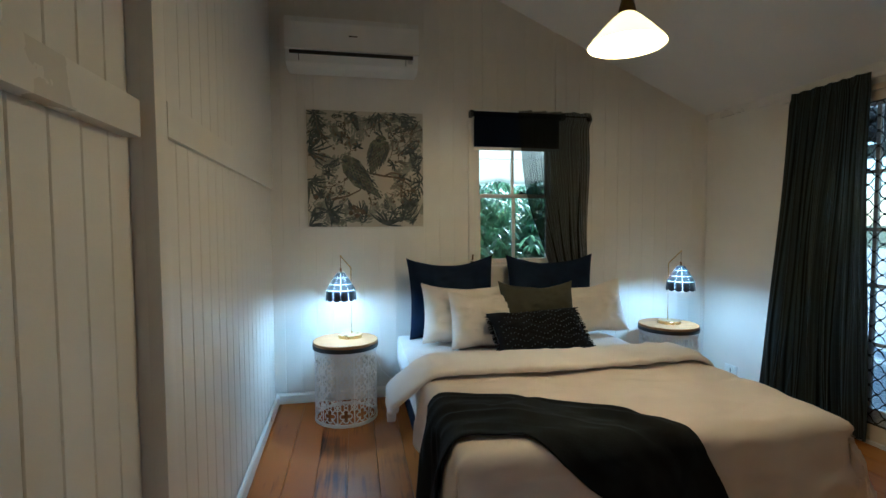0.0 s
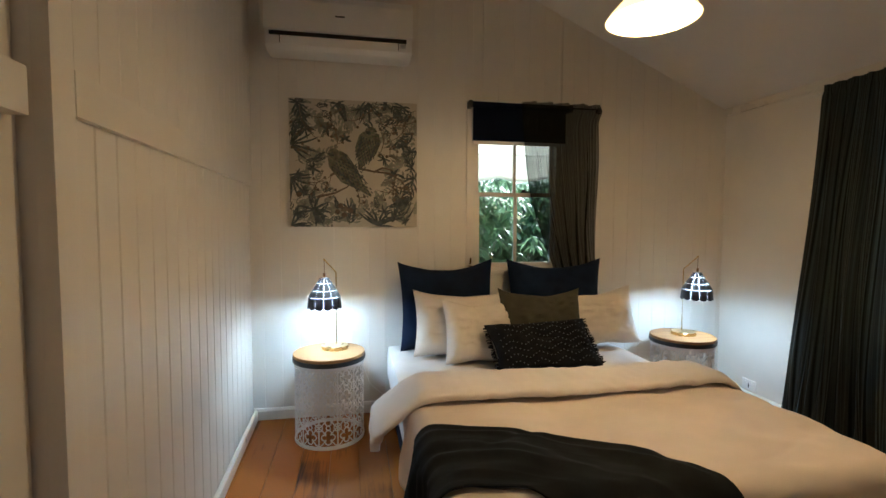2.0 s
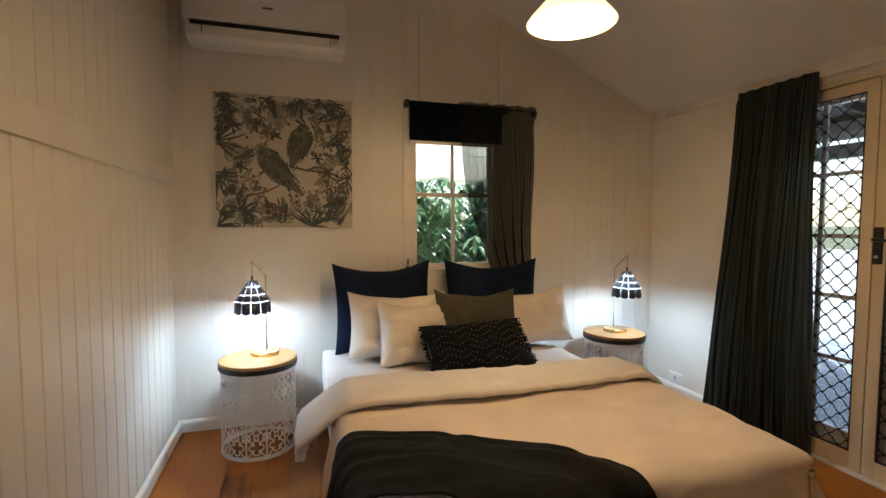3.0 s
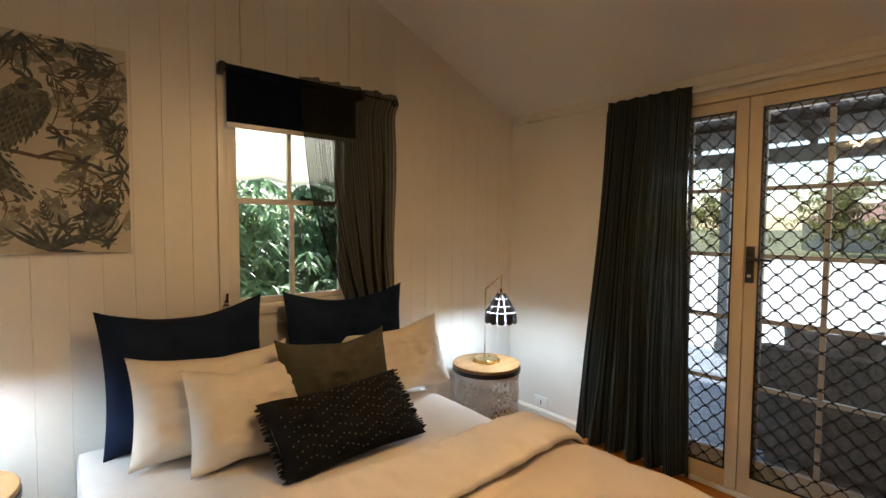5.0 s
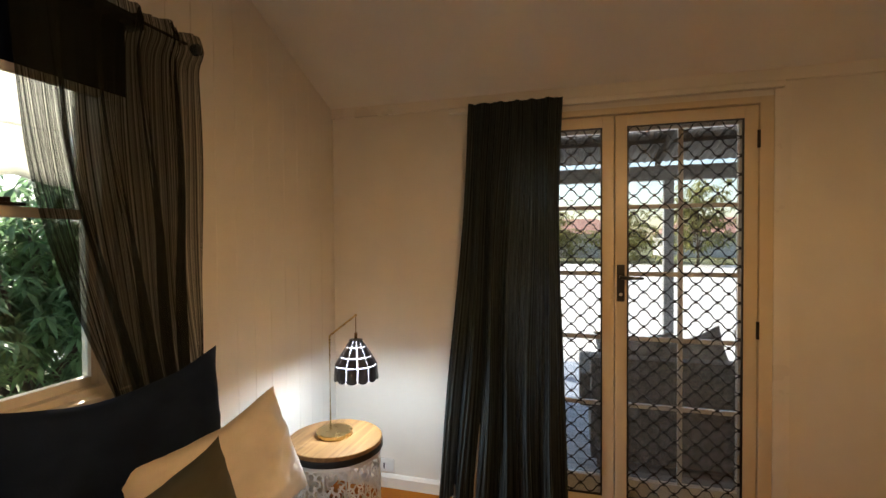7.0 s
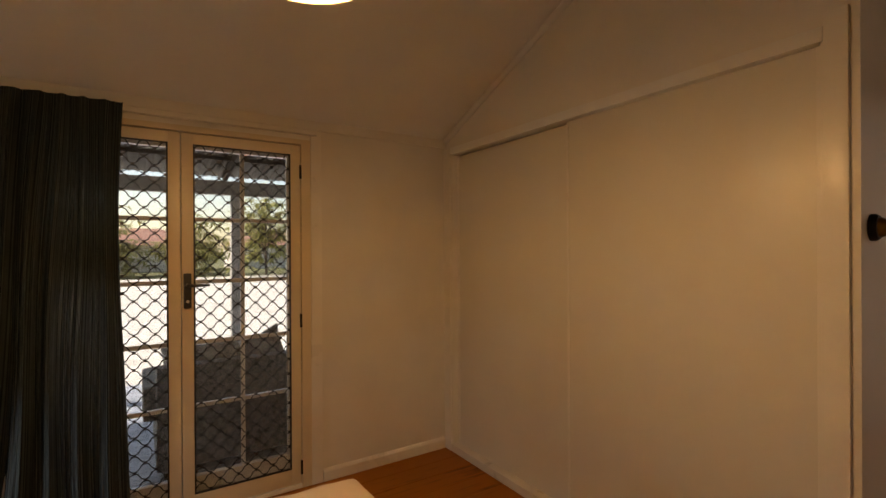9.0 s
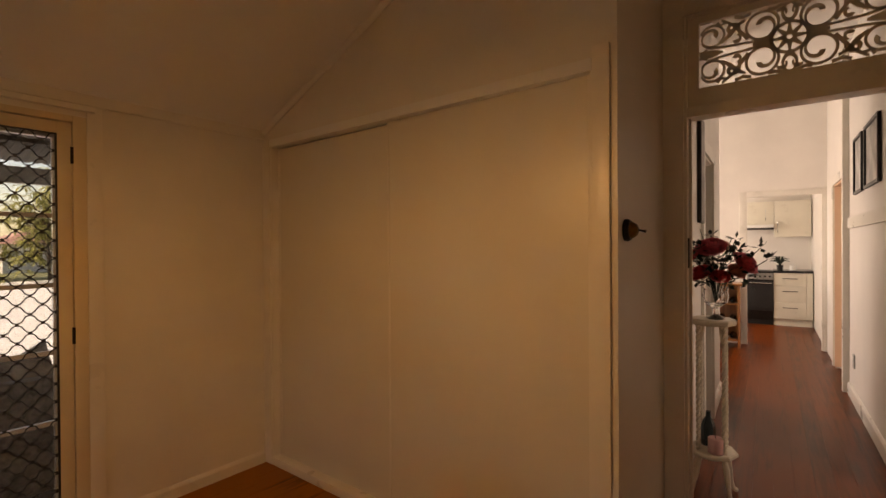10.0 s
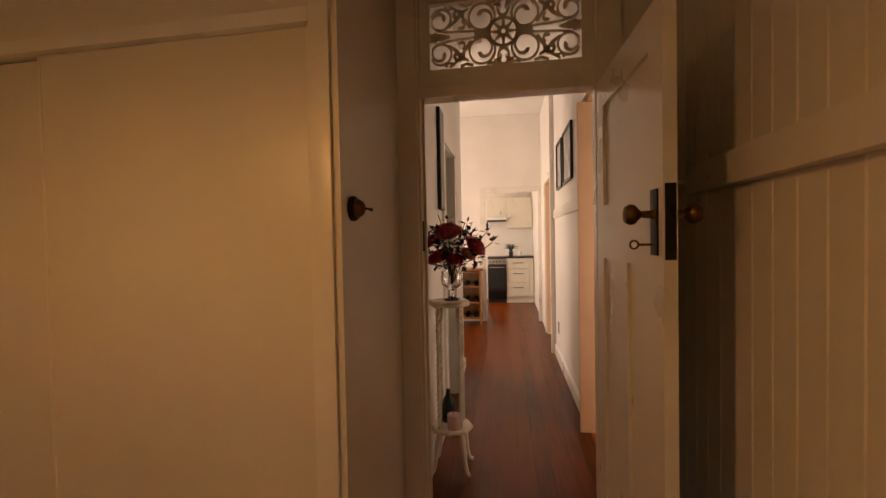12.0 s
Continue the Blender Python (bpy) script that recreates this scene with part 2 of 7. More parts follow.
def part(name, bm, mat, parent=None, label="", smooth=False):
    ob = new(name, mesh_of(name, bm, mat, smooth))
    if parent is not None:
        ob.parent = parent
    if label:
        ob["label"] = label
    return ob


def base(name, label, category, at=(0, 0, 0), rz=0, group="", kind=""):
    ob = tagged(new(name), label, category, group, kind)
    ob.matrix_world = pose(*at, 0, 0, rz)
    return ob


def block(name, mat, dims, parent=None, label="", bevel=0.0):
    bm = bmesh.new()
    box(bm, *dims, bevel=bevel)
    return part(name, bm, mat, parent, label, smooth=bevel > 0)

# ---- setting: bedroom shell ----
WX, EX, NY, WY, DY = -0.575, 2.86, 3.31, 0.14, -0.55      # wall faces: west, east, north, wardrobe, door
NEARX, STEP_Y, ALC_X = -0.595, 1.235, 0.59
RAKE, EAVE = 0.436, 2.145


def roof(x):
    return EAVE + (EX - x) * RAKE


def prism(bm, x0, x1, y0, y1, z0):
    """A block whose top follows the raked ceiling."""
    vs = [bm.verts.new((x, y, z)) for y in (y0, y1) for x, z in ((x0, z0), (x1, z0), (x1, roof(x1)), (x0, roof(x0)))]
    for f in ((0, 1, 2, 3), (7, 6, 5, 4), (0, 4, 5, 1), (1, 5, 6, 2), (2, 6, 7, 3), (3, 7, 4, 0)):
        bm.faces.new([vs[i] for i in f])


def structure(name, bm, mat, label, category, smooth=False):
    return tagged(part(name, bm, mat, smooth=smooth), label, category, kind="structure")


bm = bmesh.new()
box(bm, -0.8, EX + 0.12, -0.66, NY + 0.12, -0.15, -0.02)
floor = structure("floor", bm, FLOOR, "polished honey pine floorboards in the bedroom", "floor")

bm = bmesh.new()
x0, x1 = -0.9, EX + 0.2
vs = [bm.verts.new((x, y, roof(x) + d)) for d in (0, 0.06) for y in (-0.7, NY + 0.2) for x in (x0, x1)]
for f in ((0, 1, 3, 2), (4, 6, 7, 5), (0, 4, 5, 1), (2, 3, 7, 6), (0, 2, 6, 4), (1, 5, 7, 3)):
    bm.faces.new([vs[i] for i in f])
structure("ceiling", bm, CEIL, "white raked bedroom ceiling sloping down to the verandah wall", "ceiling")

# north wall with its window opening
WIN = (0.865, 1.515, 0.955, 2.06)
bm = bmesh.new()
prism(bm, WX - 0.2, WIN[0], NY + 0.012, NY + 0.1, -0.02)
prism(bm, WIN[1], EX + 0.12, NY + 0.012, NY + 0.1, -0.02)
box(bm, WIN[0], WIN[1], NY + 0.012, NY + 0.1, -0.02, WIN[2])
prism(bm, WIN[0], WIN[1], NY + 0.012, NY + 0.1, WIN[3])
wall_north = structure("wall_north", bm, WALL, "off-white tongue-and-groove boarded wall behind the bed", "wall")

# west wall: stepped, with a rail at shoulder height; its far part stands slightly askew
SKEW = pose(WX, NY, 0, 0, 0, 1.2) @ pose(-WX, -NY, 0)
bm = bmesh.new()
vs = box(bm, WX - 0.12, WX - 0.028, STEP_Y + 0.002, NY + 0.012, -0.02, roof(WX) + 0.1)
bmesh.ops.transform(bm, matrix=SKEW, verts=vs)
box(bm, NEARX - 0.08, NEARX - 0.012, DY - 0.1, STEP_Y, -0.02, roof(NEARX) + 0.1)
wall_west = structure("wall_west", bm, WALL, "off-white tongue-and-groove boarded wall with a timber rail", "wall")

# east wall with the double door opening
DOOR_E = (1.10, 2.42, 2.04)
bm = bmesh.new()
box(bm, EX, EX + 0.1, DOOR_E[1], NY + 0.012, -0.02, EAVE)
box(bm, EX, EX + 0.1, -0.6, DOOR_E[0], -0.02, EAVE)
box(bm, EX, EX + 0.1, DOOR_E[0], DOOR_E[1], DOOR_E[2], EAVE)
structure("wall_east", bm, WALL, "off-white wall with verandah doors", "wall")

# wardrobe wall, its cavity, alcove wall
WOPEN = (0.68, 2.78, 2.055)
bm = bmesh.new()
prism(bm, WOPEN[0], WOPEN[1], WY - 0.08, WY, WOPEN[2])
prism(bm, ALC_X, WOPEN[0], WY - 0.08, WY, -0.02)
prism(bm, WOPEN[1], EX, WY - 0.08, WY, -0.02)
prism(bm, ALC_X, ALC_X + 0.07, DY, WY - 0.08, -0.02)
prism(bm, ALC_X + 0.07, EX, DY - 0.06, DY - 0.002, -0.02)
structure("wall_wardrobe", bm, WALL, "plain off-white wall around the built-in wardrobe", "wall")

# door wall
DOOR = (-0.275, 0.49, 1.985)
TRANS = (2.085, 2.44)
bm = bmesh.new()
prism(bm, NEARX - 0.08, DOOR[0] - 0.02, DY - 0.1, DY, -0.02)
prism(bm, DOOR[1] + 0.02, ALC_X + 0.06, DY - 0.1, DY, -0.02)
prism(bm, DOOR[0] - 0.02, DOOR[1] + 0.02, DY - 0.1, DY, TRANS[1] + 0.02)
structure("wall_south", bm, WALL, "off-white wall around the bedroom door and fretwork transom", "wall")


# ---- setting: boards, skirtings, rails, frames ----
def plank_mesh(name, mat, w, t, zlo, ztop0, ztop1, groove=0.002, gap=0.0005):
    """An upright board from x = 0 to w with its face at y = 0, chamfered along both edges."""
    bm = bmesh.new()
    prof = ((gap, t), (gap, groove), (gap + groove, 0), (w - gap - groove, 0), (w - gap, groove), (w - gap, t))
    lo = [bm.verts.new((x, y, zlo)) for x, y in prof]
    hi = [bm.verts.new((x, y, ztop0 + (ztop1 - ztop0) * x / w)) for x, y in prof]
    for i in range(5):
        bm.faces.new((lo[i], lo[i + 1], hi[i + 1], hi[i]))
    bm.faces.new(lo)
    bm.faces.new(hi[::-1])
    return mesh_of(name, bm, mat)


def board_at(me, parent, m):
    ob = new("board", me)
    ob.parent = parent
    ob.matrix_world = m
    return ob


PITCH = 0.1113
x = -0.624
while x < EX:
    a, b = max(x, WX - 0.1), min(x + PITCH, EX)
    if b - a > 0.01:
        inside = a < WIN[1] and b > WIN[0]
        if inside and a >= WIN[0] - 0.03 and b <= WIN[1] + 0.03:
            spans = ((0.0, WIN[2], WIN[2]), (WIN[3], roof(a) + 0.02, roof(b) + 0.02))
        elif inside and a < WIN[0]:
            b = WIN[0]
            spans = ((0.0, roof(a) + 0.02, roof(b) + 0.02),)
        elif inside:
            a = WIN[1]
            spans = ((0.0, roof(a) + 0.02, roof(b) + 0.02),)
        else:
            spans = ((0.0, roof(a) + 0.02, roof(b) + 0.02),)
        for lo, h0, h1 in spans:
            board_at(plank_mesh("board", WALL, b - a, 0.012, lo, h0, h1, 0.0014, 0.0003), wall_north, pose(a, NY, 0))
    x += PITCH

TOPW = roof(WX) + 0.02
low_me = plank_mesh("board", WALL, PITCH, 0.012, 0, 1.525, 1.525, 0.003, 0.0024)
up_me = plank_mesh("board", WALL, PITCH, 0.012, 1.60, TOPW, TOPW, 0.002)
near_me = plank_mesh("board", WALL, PITCH, 0.012, 0, TOPW, TOPW, 0.003, 0.0016)
for i in range(19):
    y = STEP_Y + 0.085 + i * PITCH
    if y + PITCH < NY + 0.08:
        board_at(low_me, wall_west, SKEW @ pose(WX - 0.016, y, 0, 0, 0, 90))
        board_at(up_me, wall_west, SKEW @ pose(WX - 0.001, y, 0, 0, 0, 90))
for i in range(18):
    y = STEP_Y - (i + 1) * PITCH
    if y > DY - 0.1:
        board_at(near_me, wall_west, pose(NEARX, y, 0, 0, 0, 90))

bm = bmesh.new()
box(bm, WX - 0.035, WX, STEP_Y, STEP_Y + 0.085, 0, TOPW, bevel=0.003)
box(bm, WX - 0.018, WX + 0.002, STEP_Y + 0.0855, NY - 0.001, 1.515, 1.615, bevel=0.005)
bmesh.ops.transform(bm, matrix=SKEW, verts=bm.verts)
structure("trim", bm, WALL, "off-white painted stile and rail framing the boarded wall", "trim", smooth=True)
bm = bmesh.new()
box(bm, NEARX + 0.0005, NEARX + 0.040, -0.30, STEP_Y - 0.03, 1.49, 1.585, bevel=0.004)
structure("trim", bm, TRIM, "off-white painted rail on the boarded wall", "rail", smooth=True)


def skirting(run, h=0.075, d=0.016):
    """Skirting boards as straight runs (x0, y0, x1, y1) with the room on their left."""
    bm = bmesh.new()
    for x0, y0, x1, y1 in run:
        a, b = Vector((x0, y0, 0)), Vector((x1, y1, 0))
        n = (b - a).normalized().cross(Vector((0, 0, -1)))
        prof = ((0, 0), (d, 0), (d, h - 0.018), (d * 0.45, h - 0.004), (0, h))
        ra = [bm.verts.new(a + n * p + Vector((0, 0, q))) for p, q in prof]
        rb = [bm.verts.new(b + n * p + Vector((0, 0, q))) for p, q in prof]
        for i in range(5):
            bm.faces.new((ra[i], ra[(i + 1) % 5], rb[(i + 1) % 5], rb[i]))
        bm.faces.new(ra)
        bm.faces.new(rb[::-1])
    return bm


structure("baseboard", skirting([(EX, NY, WX - 0.01, NY), (WX - 0.001, NY - 0.017, WX + 0.042, STEP_Y), (NEARX, STEP_Y, NEARX, DY + 0.02),
                                 (EX, DOOR_E[1] + 0.07, EX, NY - 0.017), (EX, WY + 0.02, EX, DOOR_E[0] - 0.07), (ALC_X, DY + 0.03, ALC_X, WY - 0.01)]),
          TRIM, "off-white painted skirting board along the bedroom walls", "skirting")

bm = bmesh.new()
box(bm, EX - 0.022, EX - 0.0005, WY, NY, EAVE - 0.045, EAVE + 0.02, bevel=0.008)
structure("trim", bm, TRIM, "white painted moulding where the ceiling meets the verandah wall", "cornice", smooth=True)
bm = bmesh.new()
for y, s in ((WY, 1),):
    v = [bm.verts.new((xx, y + s * dy, roof(xx) - dz)) for xx in (0.6 if s > 0 else WX, EX - 0.023) for dy, dz in ((0.0005, -0.01), (0.0005, 0.03), (0.012, 0.03), (0.03, 0.012), (0.03, -0.01))]
    for i in range(5):
        bm.faces.new((v[i], v[(i + 1) % 5], v[5 + (i + 1) % 5], v[5 + i]))
    bm.faces.new(v[:5])
    bm.faces.new(v[5:][::-1])
structure("trim", bm, CEIL, "small painted cornice following the raked ceiling", "cornice")

# bedroom floorboards, along the walk
BW = 0.154
fb = bmesh.new()
box(fb, 0.001, BW - 0.001, 0, 3.97, -0.02, 0, bevel=0)
bmesh.ops.bevel(fb, geom=[e for e in fb.edges if all(v.co.z > -0.001 for v in e.verts)], offset=0.0012, segments=1, affect="EDGES")
floor_me = mesh_of("floorboard", fb, FLOOR)
for i in range(23):
    ob = new("floorboard", floor_me)
    ob.parent = floor
    ob.matrix_world = pose(-0.69 + i * BW, -0.645, random.uniform(-0.0006, 0.0002))


# ---- bedroom window ----
window_1 = tagged(new("window_1"), "white painted double-hung timber window with two-light sashes", "window", kind="structure")
x0, x1, z0, z1 = WIN
bm = bmesh.new()
for a in ((x0, x0 + 0.035, NY + 0.004, NY + 0.1, z0, z1), (x1 - 0.035, x1, NY + 0.004, NY + 0.1, z0, z1), (x0 + 0.035, x1 - 0.035, NY + 0.004, NY + 0.1, z1 - 0.03, z1), (x0 + 0.035, x1 - 0.035, NY + 0.004, NY + 0.1, z0, z0 + 0.02)):
    box(bm, *a, bevel=0.002)
part("window_frame", bm, TRIM, window_1, smooth=True)
bm = bmesh.new()
box(bm, x0 - 0.045, x0 - 0.001, NY - 0.016, NY - 0.0005, z0 - 0.04, z1 + 0.06, bevel=0.004)
box(bm, x1 + 0.001, x1 + 0.045, NY - 0.016, NY - 0.0005, z0 - 0.04, z1 + 0.06, bevel=0.004)
box(bm, x0 - 0.0005, x1 + 0.0005, NY - 0.016, NY - 0.0005, z1, z1 + 0.06, bevel=0.004)
part("architrave", bm, TRIM, window_1, smooth=True)
bm = bmesh.new()
box(bm, x0 - 0.06, x1 + 0.06, NY - 0.035, NY + 0.003, z0 - 0.025, z0, bevel=0.006)
box(bm, x0 - 0.04, x1 + 0.04, NY - 0.014, NY - 0.0005, z0 - 0.085, z0 - 0.0255, bevel=0.004)
part("window_sill", bm, TRIM, window_1, smooth=True)
MEET = 1.487
gx0, gx1, mx = x0 + 0.037, x1 - 0.037, 1.19
for nm, ylo, zlo, zhi in (("lower_sash", NY + 0.03, z0 + 0.021, MEET + 0.012), ("upper_sash", NY + 0.058, MEET - 0.016, z1 - 0.031)):
    bm = bmesh.new()
    y2 = ylo + 0.026
    box(bm, gx0, gx0 + 0.022, ylo, y2, zlo, zhi, bevel=0.002)
    box(bm, gx1 - 0.022, gx1, ylo, y2, zlo, zhi, bevel=0.002)
    box(bm, gx0 + 0.022, gx1 - 0.022, ylo, y2, zlo, zlo + 0.028, bevel=0.002)
    box(bm, gx0 + 0.022, gx1 - 0.022, ylo, y2, zhi - 0.028, zhi, bevel=0.002)
    box(bm, mx - 0.011, mx + 0.011, ylo + 0.001, y2 - 0.001, zlo + 0.028, zhi - 0.028, bevel=0.002)
    sash = part(nm, bm, TRIM, window_1, smooth=True)
    for a, b in ((gx0 + 0.022, mx - 0.011), (mx + 0.011, gx1 - 0.022)):
        bm = bmesh.new()
        box(bm, a, b, ylo + 0.011, ylo + 0.014, zlo + 0.028, zhi - 0.028)
        part("pane", bm, PANE, sash).visible_shadow = False
bm = bmesh.new()
box(bm, 1.23, 1.29, NY + 0.018, NY + 0.05, MEET + 0.013, MEET + 0.022, bevel=0.003)
lathe(bm, [(0, 0), (0.012, 0), (0.012, 0.012), (0, 0.014)], 12, (1.25, NY + 0.035, MEET + 0.022))
part("sash_lock", bm, DARKMETAL, window_1, "dark metal sash lock", smooth=True)
bm = bmesh.new()
tube(bm, [(x0 - 0.02, NY - 0.018, z0 + 0.05), (x0 - 0.02, NY - 0.04, z0 + 0.05), (x0 - 0.02, NY - 0.045, z0 + 0.09)], 0.006, 8)
lathe(bm, [(0, 0), (0.016, 0), (0.012, 0.006), (0, 0.008)], 12, (x0 - 0.02, NY - 0.022, z0 + 0.03))
part("cleat", bm, OLDBRASS, window_1, "old brass cord cleat", smooth=True)

# ---- verandah doors ----
y0, y1, zt = DOOR_E
door_2 = tagged(new("door_2"), "cream timber frame around the double verandah doors", "door frame", kind="structure")
bm = bmesh.new()
for a in ((EX - 0.012, EX + 0.1, y0, y0 + 0.055, 0, zt), (EX - 0.012, EX + 0.1, y1 - 0.055, y1, 0, zt), (EX - 0.012, EX + 0.1, y0 + 0.055, y1 - 0.055, zt - 0.03, zt)):
    box(bm, *a, bevel=0.003)
part("frame", bm, CREAM, door_2, smooth=True)
bm = bmesh.new()
box(bm, EX - 0.015, EX - 0.0005, y0 - 0.065, y0 - 0.0005, 0, EAVE - 0.05, bevel=0.003)
box(bm, EX - 0.015, EX - 0.0005, y1 + 0.0005, y1 + 0.065, 0, EAVE - 0.05, bevel=0.003)
part("architrave", bm, TRIM, door_2, smooth=True)
block("threshold", TRIM, (EX - 0.01, EX + 0.12, y0 + 0.056, y1 - 0.056, -0.015, 0.022), door_2, bevel=0.003)
bm = bmesh.new()
box(bm, EX - 0.05, EX - 0.016, y0 - 0.03, 2.60, 2.066, 2.092, bevel=0.004)
tagged(part("curtain_track", bm, TRIM, smooth=True), "white painted curtain track above the verandah doors", "curtain track")


def screen_door(ya, yb, handle_y, hinge_y):
    """A cream aluminium security door with a black diamond grille, standing in its frame."""
    d = base("security_door", "closed cream aluminium security door with a black diamond grille", "security door", group="verandah security doors")
    xa, xb, za, zb, s = EX + 0.001, EX + 0.029, 0.024, 2.005, 0.055
    for nm, a in (("stile", (xa, xb, ya, ya + s, za, zb)), ("stile", (xa, xb, yb - s, yb, za, zb)), ("top_rail", (xa, xb, ya + s, yb - s, zb - 0.055, zb)), ("bottom_rail", (xa, xb, ya + s, yb - s, za, za + 0.09))):
        block(nm, CREAM, a, d, bevel=0.003)
    gy0, gy1, gz0, gz1 = ya + s, yb - s, za + 0.09, zb - 0.055
    bm = bmesh.new()
    for a in ((gy0, gy0 + 0.008, gz0, gz1), (gy1 - 0.008, gy1, gz0, gz1), (gy0, gy1, gz0, gz0 + 0.008), (gy0, gy1, gz1 - 0.008, gz1)):
        box(bm, xa + 0.002, xa + 0.012, *a)
    pw, ph = 0.0915, 0.085
    r = 0.0030
    nrow = int((gz1 - gz0) / (ph / 2)) + 1
    ncol = int((gy1 - gy0) / pw) + 2
    xm = xa + 0.01

    def knot(i, j):
        return gy0 + 0.012 + (j + 0.5 * (i % 2)) * pw, gz1 - i * ph / 2

    for i in range(nrow):
        for j in range(-1, ncol):
            a = knot(i, j)
            for dj in ((0, 1) if i % 2 else (-1, 0)):
                b = knot(i + 1, j + dj)
                pts = []
                for k, bend in ((0.08, 0.0), (0.3, 0.10), (0.7, -0.10), (0.92, 0.0)):
                    yy, zz = a[0] + (b[0] - a[0]) * (k + bend * 0.6), a[1] + (b[1] - a[1]) * (k - bend * 0.6)
                    if gy0 <= yy <= gy1 and gz0 <= zz <= gz1:
                        pts.append((xm, yy, zz))
                if len(pts) >= 2:
                    tube(bm, pts, r, 5, cap=False)
            if gy0 + 0.004 < a[0] < gy1 - 0.004 and gz0 + 0.004 < a[1] < gz1 - 0.004:
                box(bm, xm - 0.004, xm + 0.004, a[0] - 0.006, a[0] + 0.006, a[1] - 0.0075, a[1] + 0.0075)
    part("grille", bm, BLACK, d, "black diamond security grille")
    bm = bmesh.new()
    box(bm, xa + 0.018, xa + 0.0186, gy0, gy1, gz0, gz1)
    part("fly_screen", bm, SCREEN, d, "grey fibreglass fly screen").visible_shadow = False
    for hz in (0.12, 0.98, 1.85):
        bm = bmesh.new()
        tube(bm, [(xa - 0.008, hinge_y, hz - 0.04), (xa - 0.008, hinge_y, hz + 0.04)], 0.007, 8)
        part("hinge", bm, DARKMETAL, d, "dark hinge", smooth=True)
    if handle_y:
        bm = bmesh.new()
        box(bm, xa - 0.016, xa, handle_y - 0.018, handle_y + 0.018, 1.095, 1.275, bevel=0.004)
        h = part("lock_plate", bm, BLACK, d, "black lock plate", smooth=True)
        bm = bmesh.new()
        tube(bm, [(xa - 0.016, handle_y, 1.215), (xa - 0.045, handle_y, 1.215), (xa - 0.05, handle_y - 0.02, 1.213), (xa - 0.048, handle_y - 0.10, 1.212)], [0.009, 0.009, 0.009, 0.006], 8)
        part("lever", bm, BLACK, h, smooth=True)
        bm = bmesh.new()
        tube(bm, [(xa - 0.016, handle_y, 1.13), (xa - 0.024, handle_y, 1.13)], 0.008, 10)
        part("keyhole", bm, CHROME, h, smooth=True)
    return d


SCREEN = bpy.data.materials.new("fly_screen_mesh")
SCREEN.use_nodes = True
_nt = SCREEN.node_tree
_mx, _tr = _nt.nodes.new("ShaderNodeMixShader"), _nt.nodes.new("ShaderNodeBsdfTransparent")
_nt.nodes["Principled BSDF"].inputs["Base Color"].default_value = (0.15, 0.155, 0.16, 1)
_nt.nodes["Principled BSDF"].inputs["Roughness"].default_value = 0.9
_mx.inputs[0].default_value = 0.18
_nt.links.new(_tr.outputs[0], _mx.inputs[1])
_nt.links.new(_nt.nodes["Principled BSDF"].outputs[0], _mx.inputs[2])
_nt.links.new(_mx.outputs[0], _nt.nodes["Material Output"].inputs[0])

MID = 1.772
screen_door(y0 + 0.058, MID - 0.002, MID - 0.028, y0 + 0.058)
screen_door(MID + 0.002, y1 - 0.058, None, y1 - 0.058)


def french_door(ya, yb):
    """A white timber glazed door behind the security door."""
    d = base("french_door", "closed white timber french door with small glass panes", "french door", group="verandah french doors")
    xa, xb, za, zb, s = EX + 0.06, EX + 0.095, 0.024, 2.005, 0.06
    for nm, a in (("stile", (xa, xb, ya, ya + s, za, zb)), ("stile", (xa, xb, yb - s, yb, za, zb)), ("top_rail", (xa, xb, ya + s, yb - s, zb - 0.07, zb)), ("bottom_rail", (xa, xb, ya + s, yb - s, za, za + 0.16))):
        block(nm, WHITE, a, d, bevel=0.003)
    ym, zs = (ya + yb) / 2, [za + 0.16, 0.56, 0.90, 1.225, 1.56, zb - 0.07]
    for z in zs[1:-1]:
        block("glazing_bar", WHITE, (xa + 0.006, xb - 0.006, ya + s, yb - s, z - 0.011, z + 0.011), d, bevel=0.003)
    block("glazing_bar", WHITE, (xa + 0.007, xb - 0.007, ym - 0.011, ym + 0.011, zs[0], zs[-1]), d, bevel=0.003)
    for za_, zb_ in zip(zs, zs[1:]):
        for p, q in ((ya + s, ym - 0.011), (ym + 0.011, yb - s)):
            bm = bmesh.new()
            box(bm, xa + 0.016, xa + 0.019, p, q, za_ + 0.011, zb_ - 0.011)
            part("pane", bm, PANE, d).visible_shadow = False


french_door(y0 + 0.058, MID - 0.002)
french_door(MID + 0.002, y1 - 0.058)

# ---- wardrobe ----
wx0, wx1, wz = WOPEN
wardrobe = base("built_in_wardrobe", "built-in wardrobe with two closed off-white sliding doors", "wardrobe", (wx0, WY, 0))
WI = pose(-wx0, -WY, 0)


def wpart(name, mat, dims, parent, bevel=0.002, label=""):
    bm = bmesh.new()
    box(bm, *dims, bevel=bevel)
    bmesh.ops.transform(bm, matrix=WI, verts=bm.verts)
    return part(name, bm, mat, parent, label, smooth=bool(bevel))


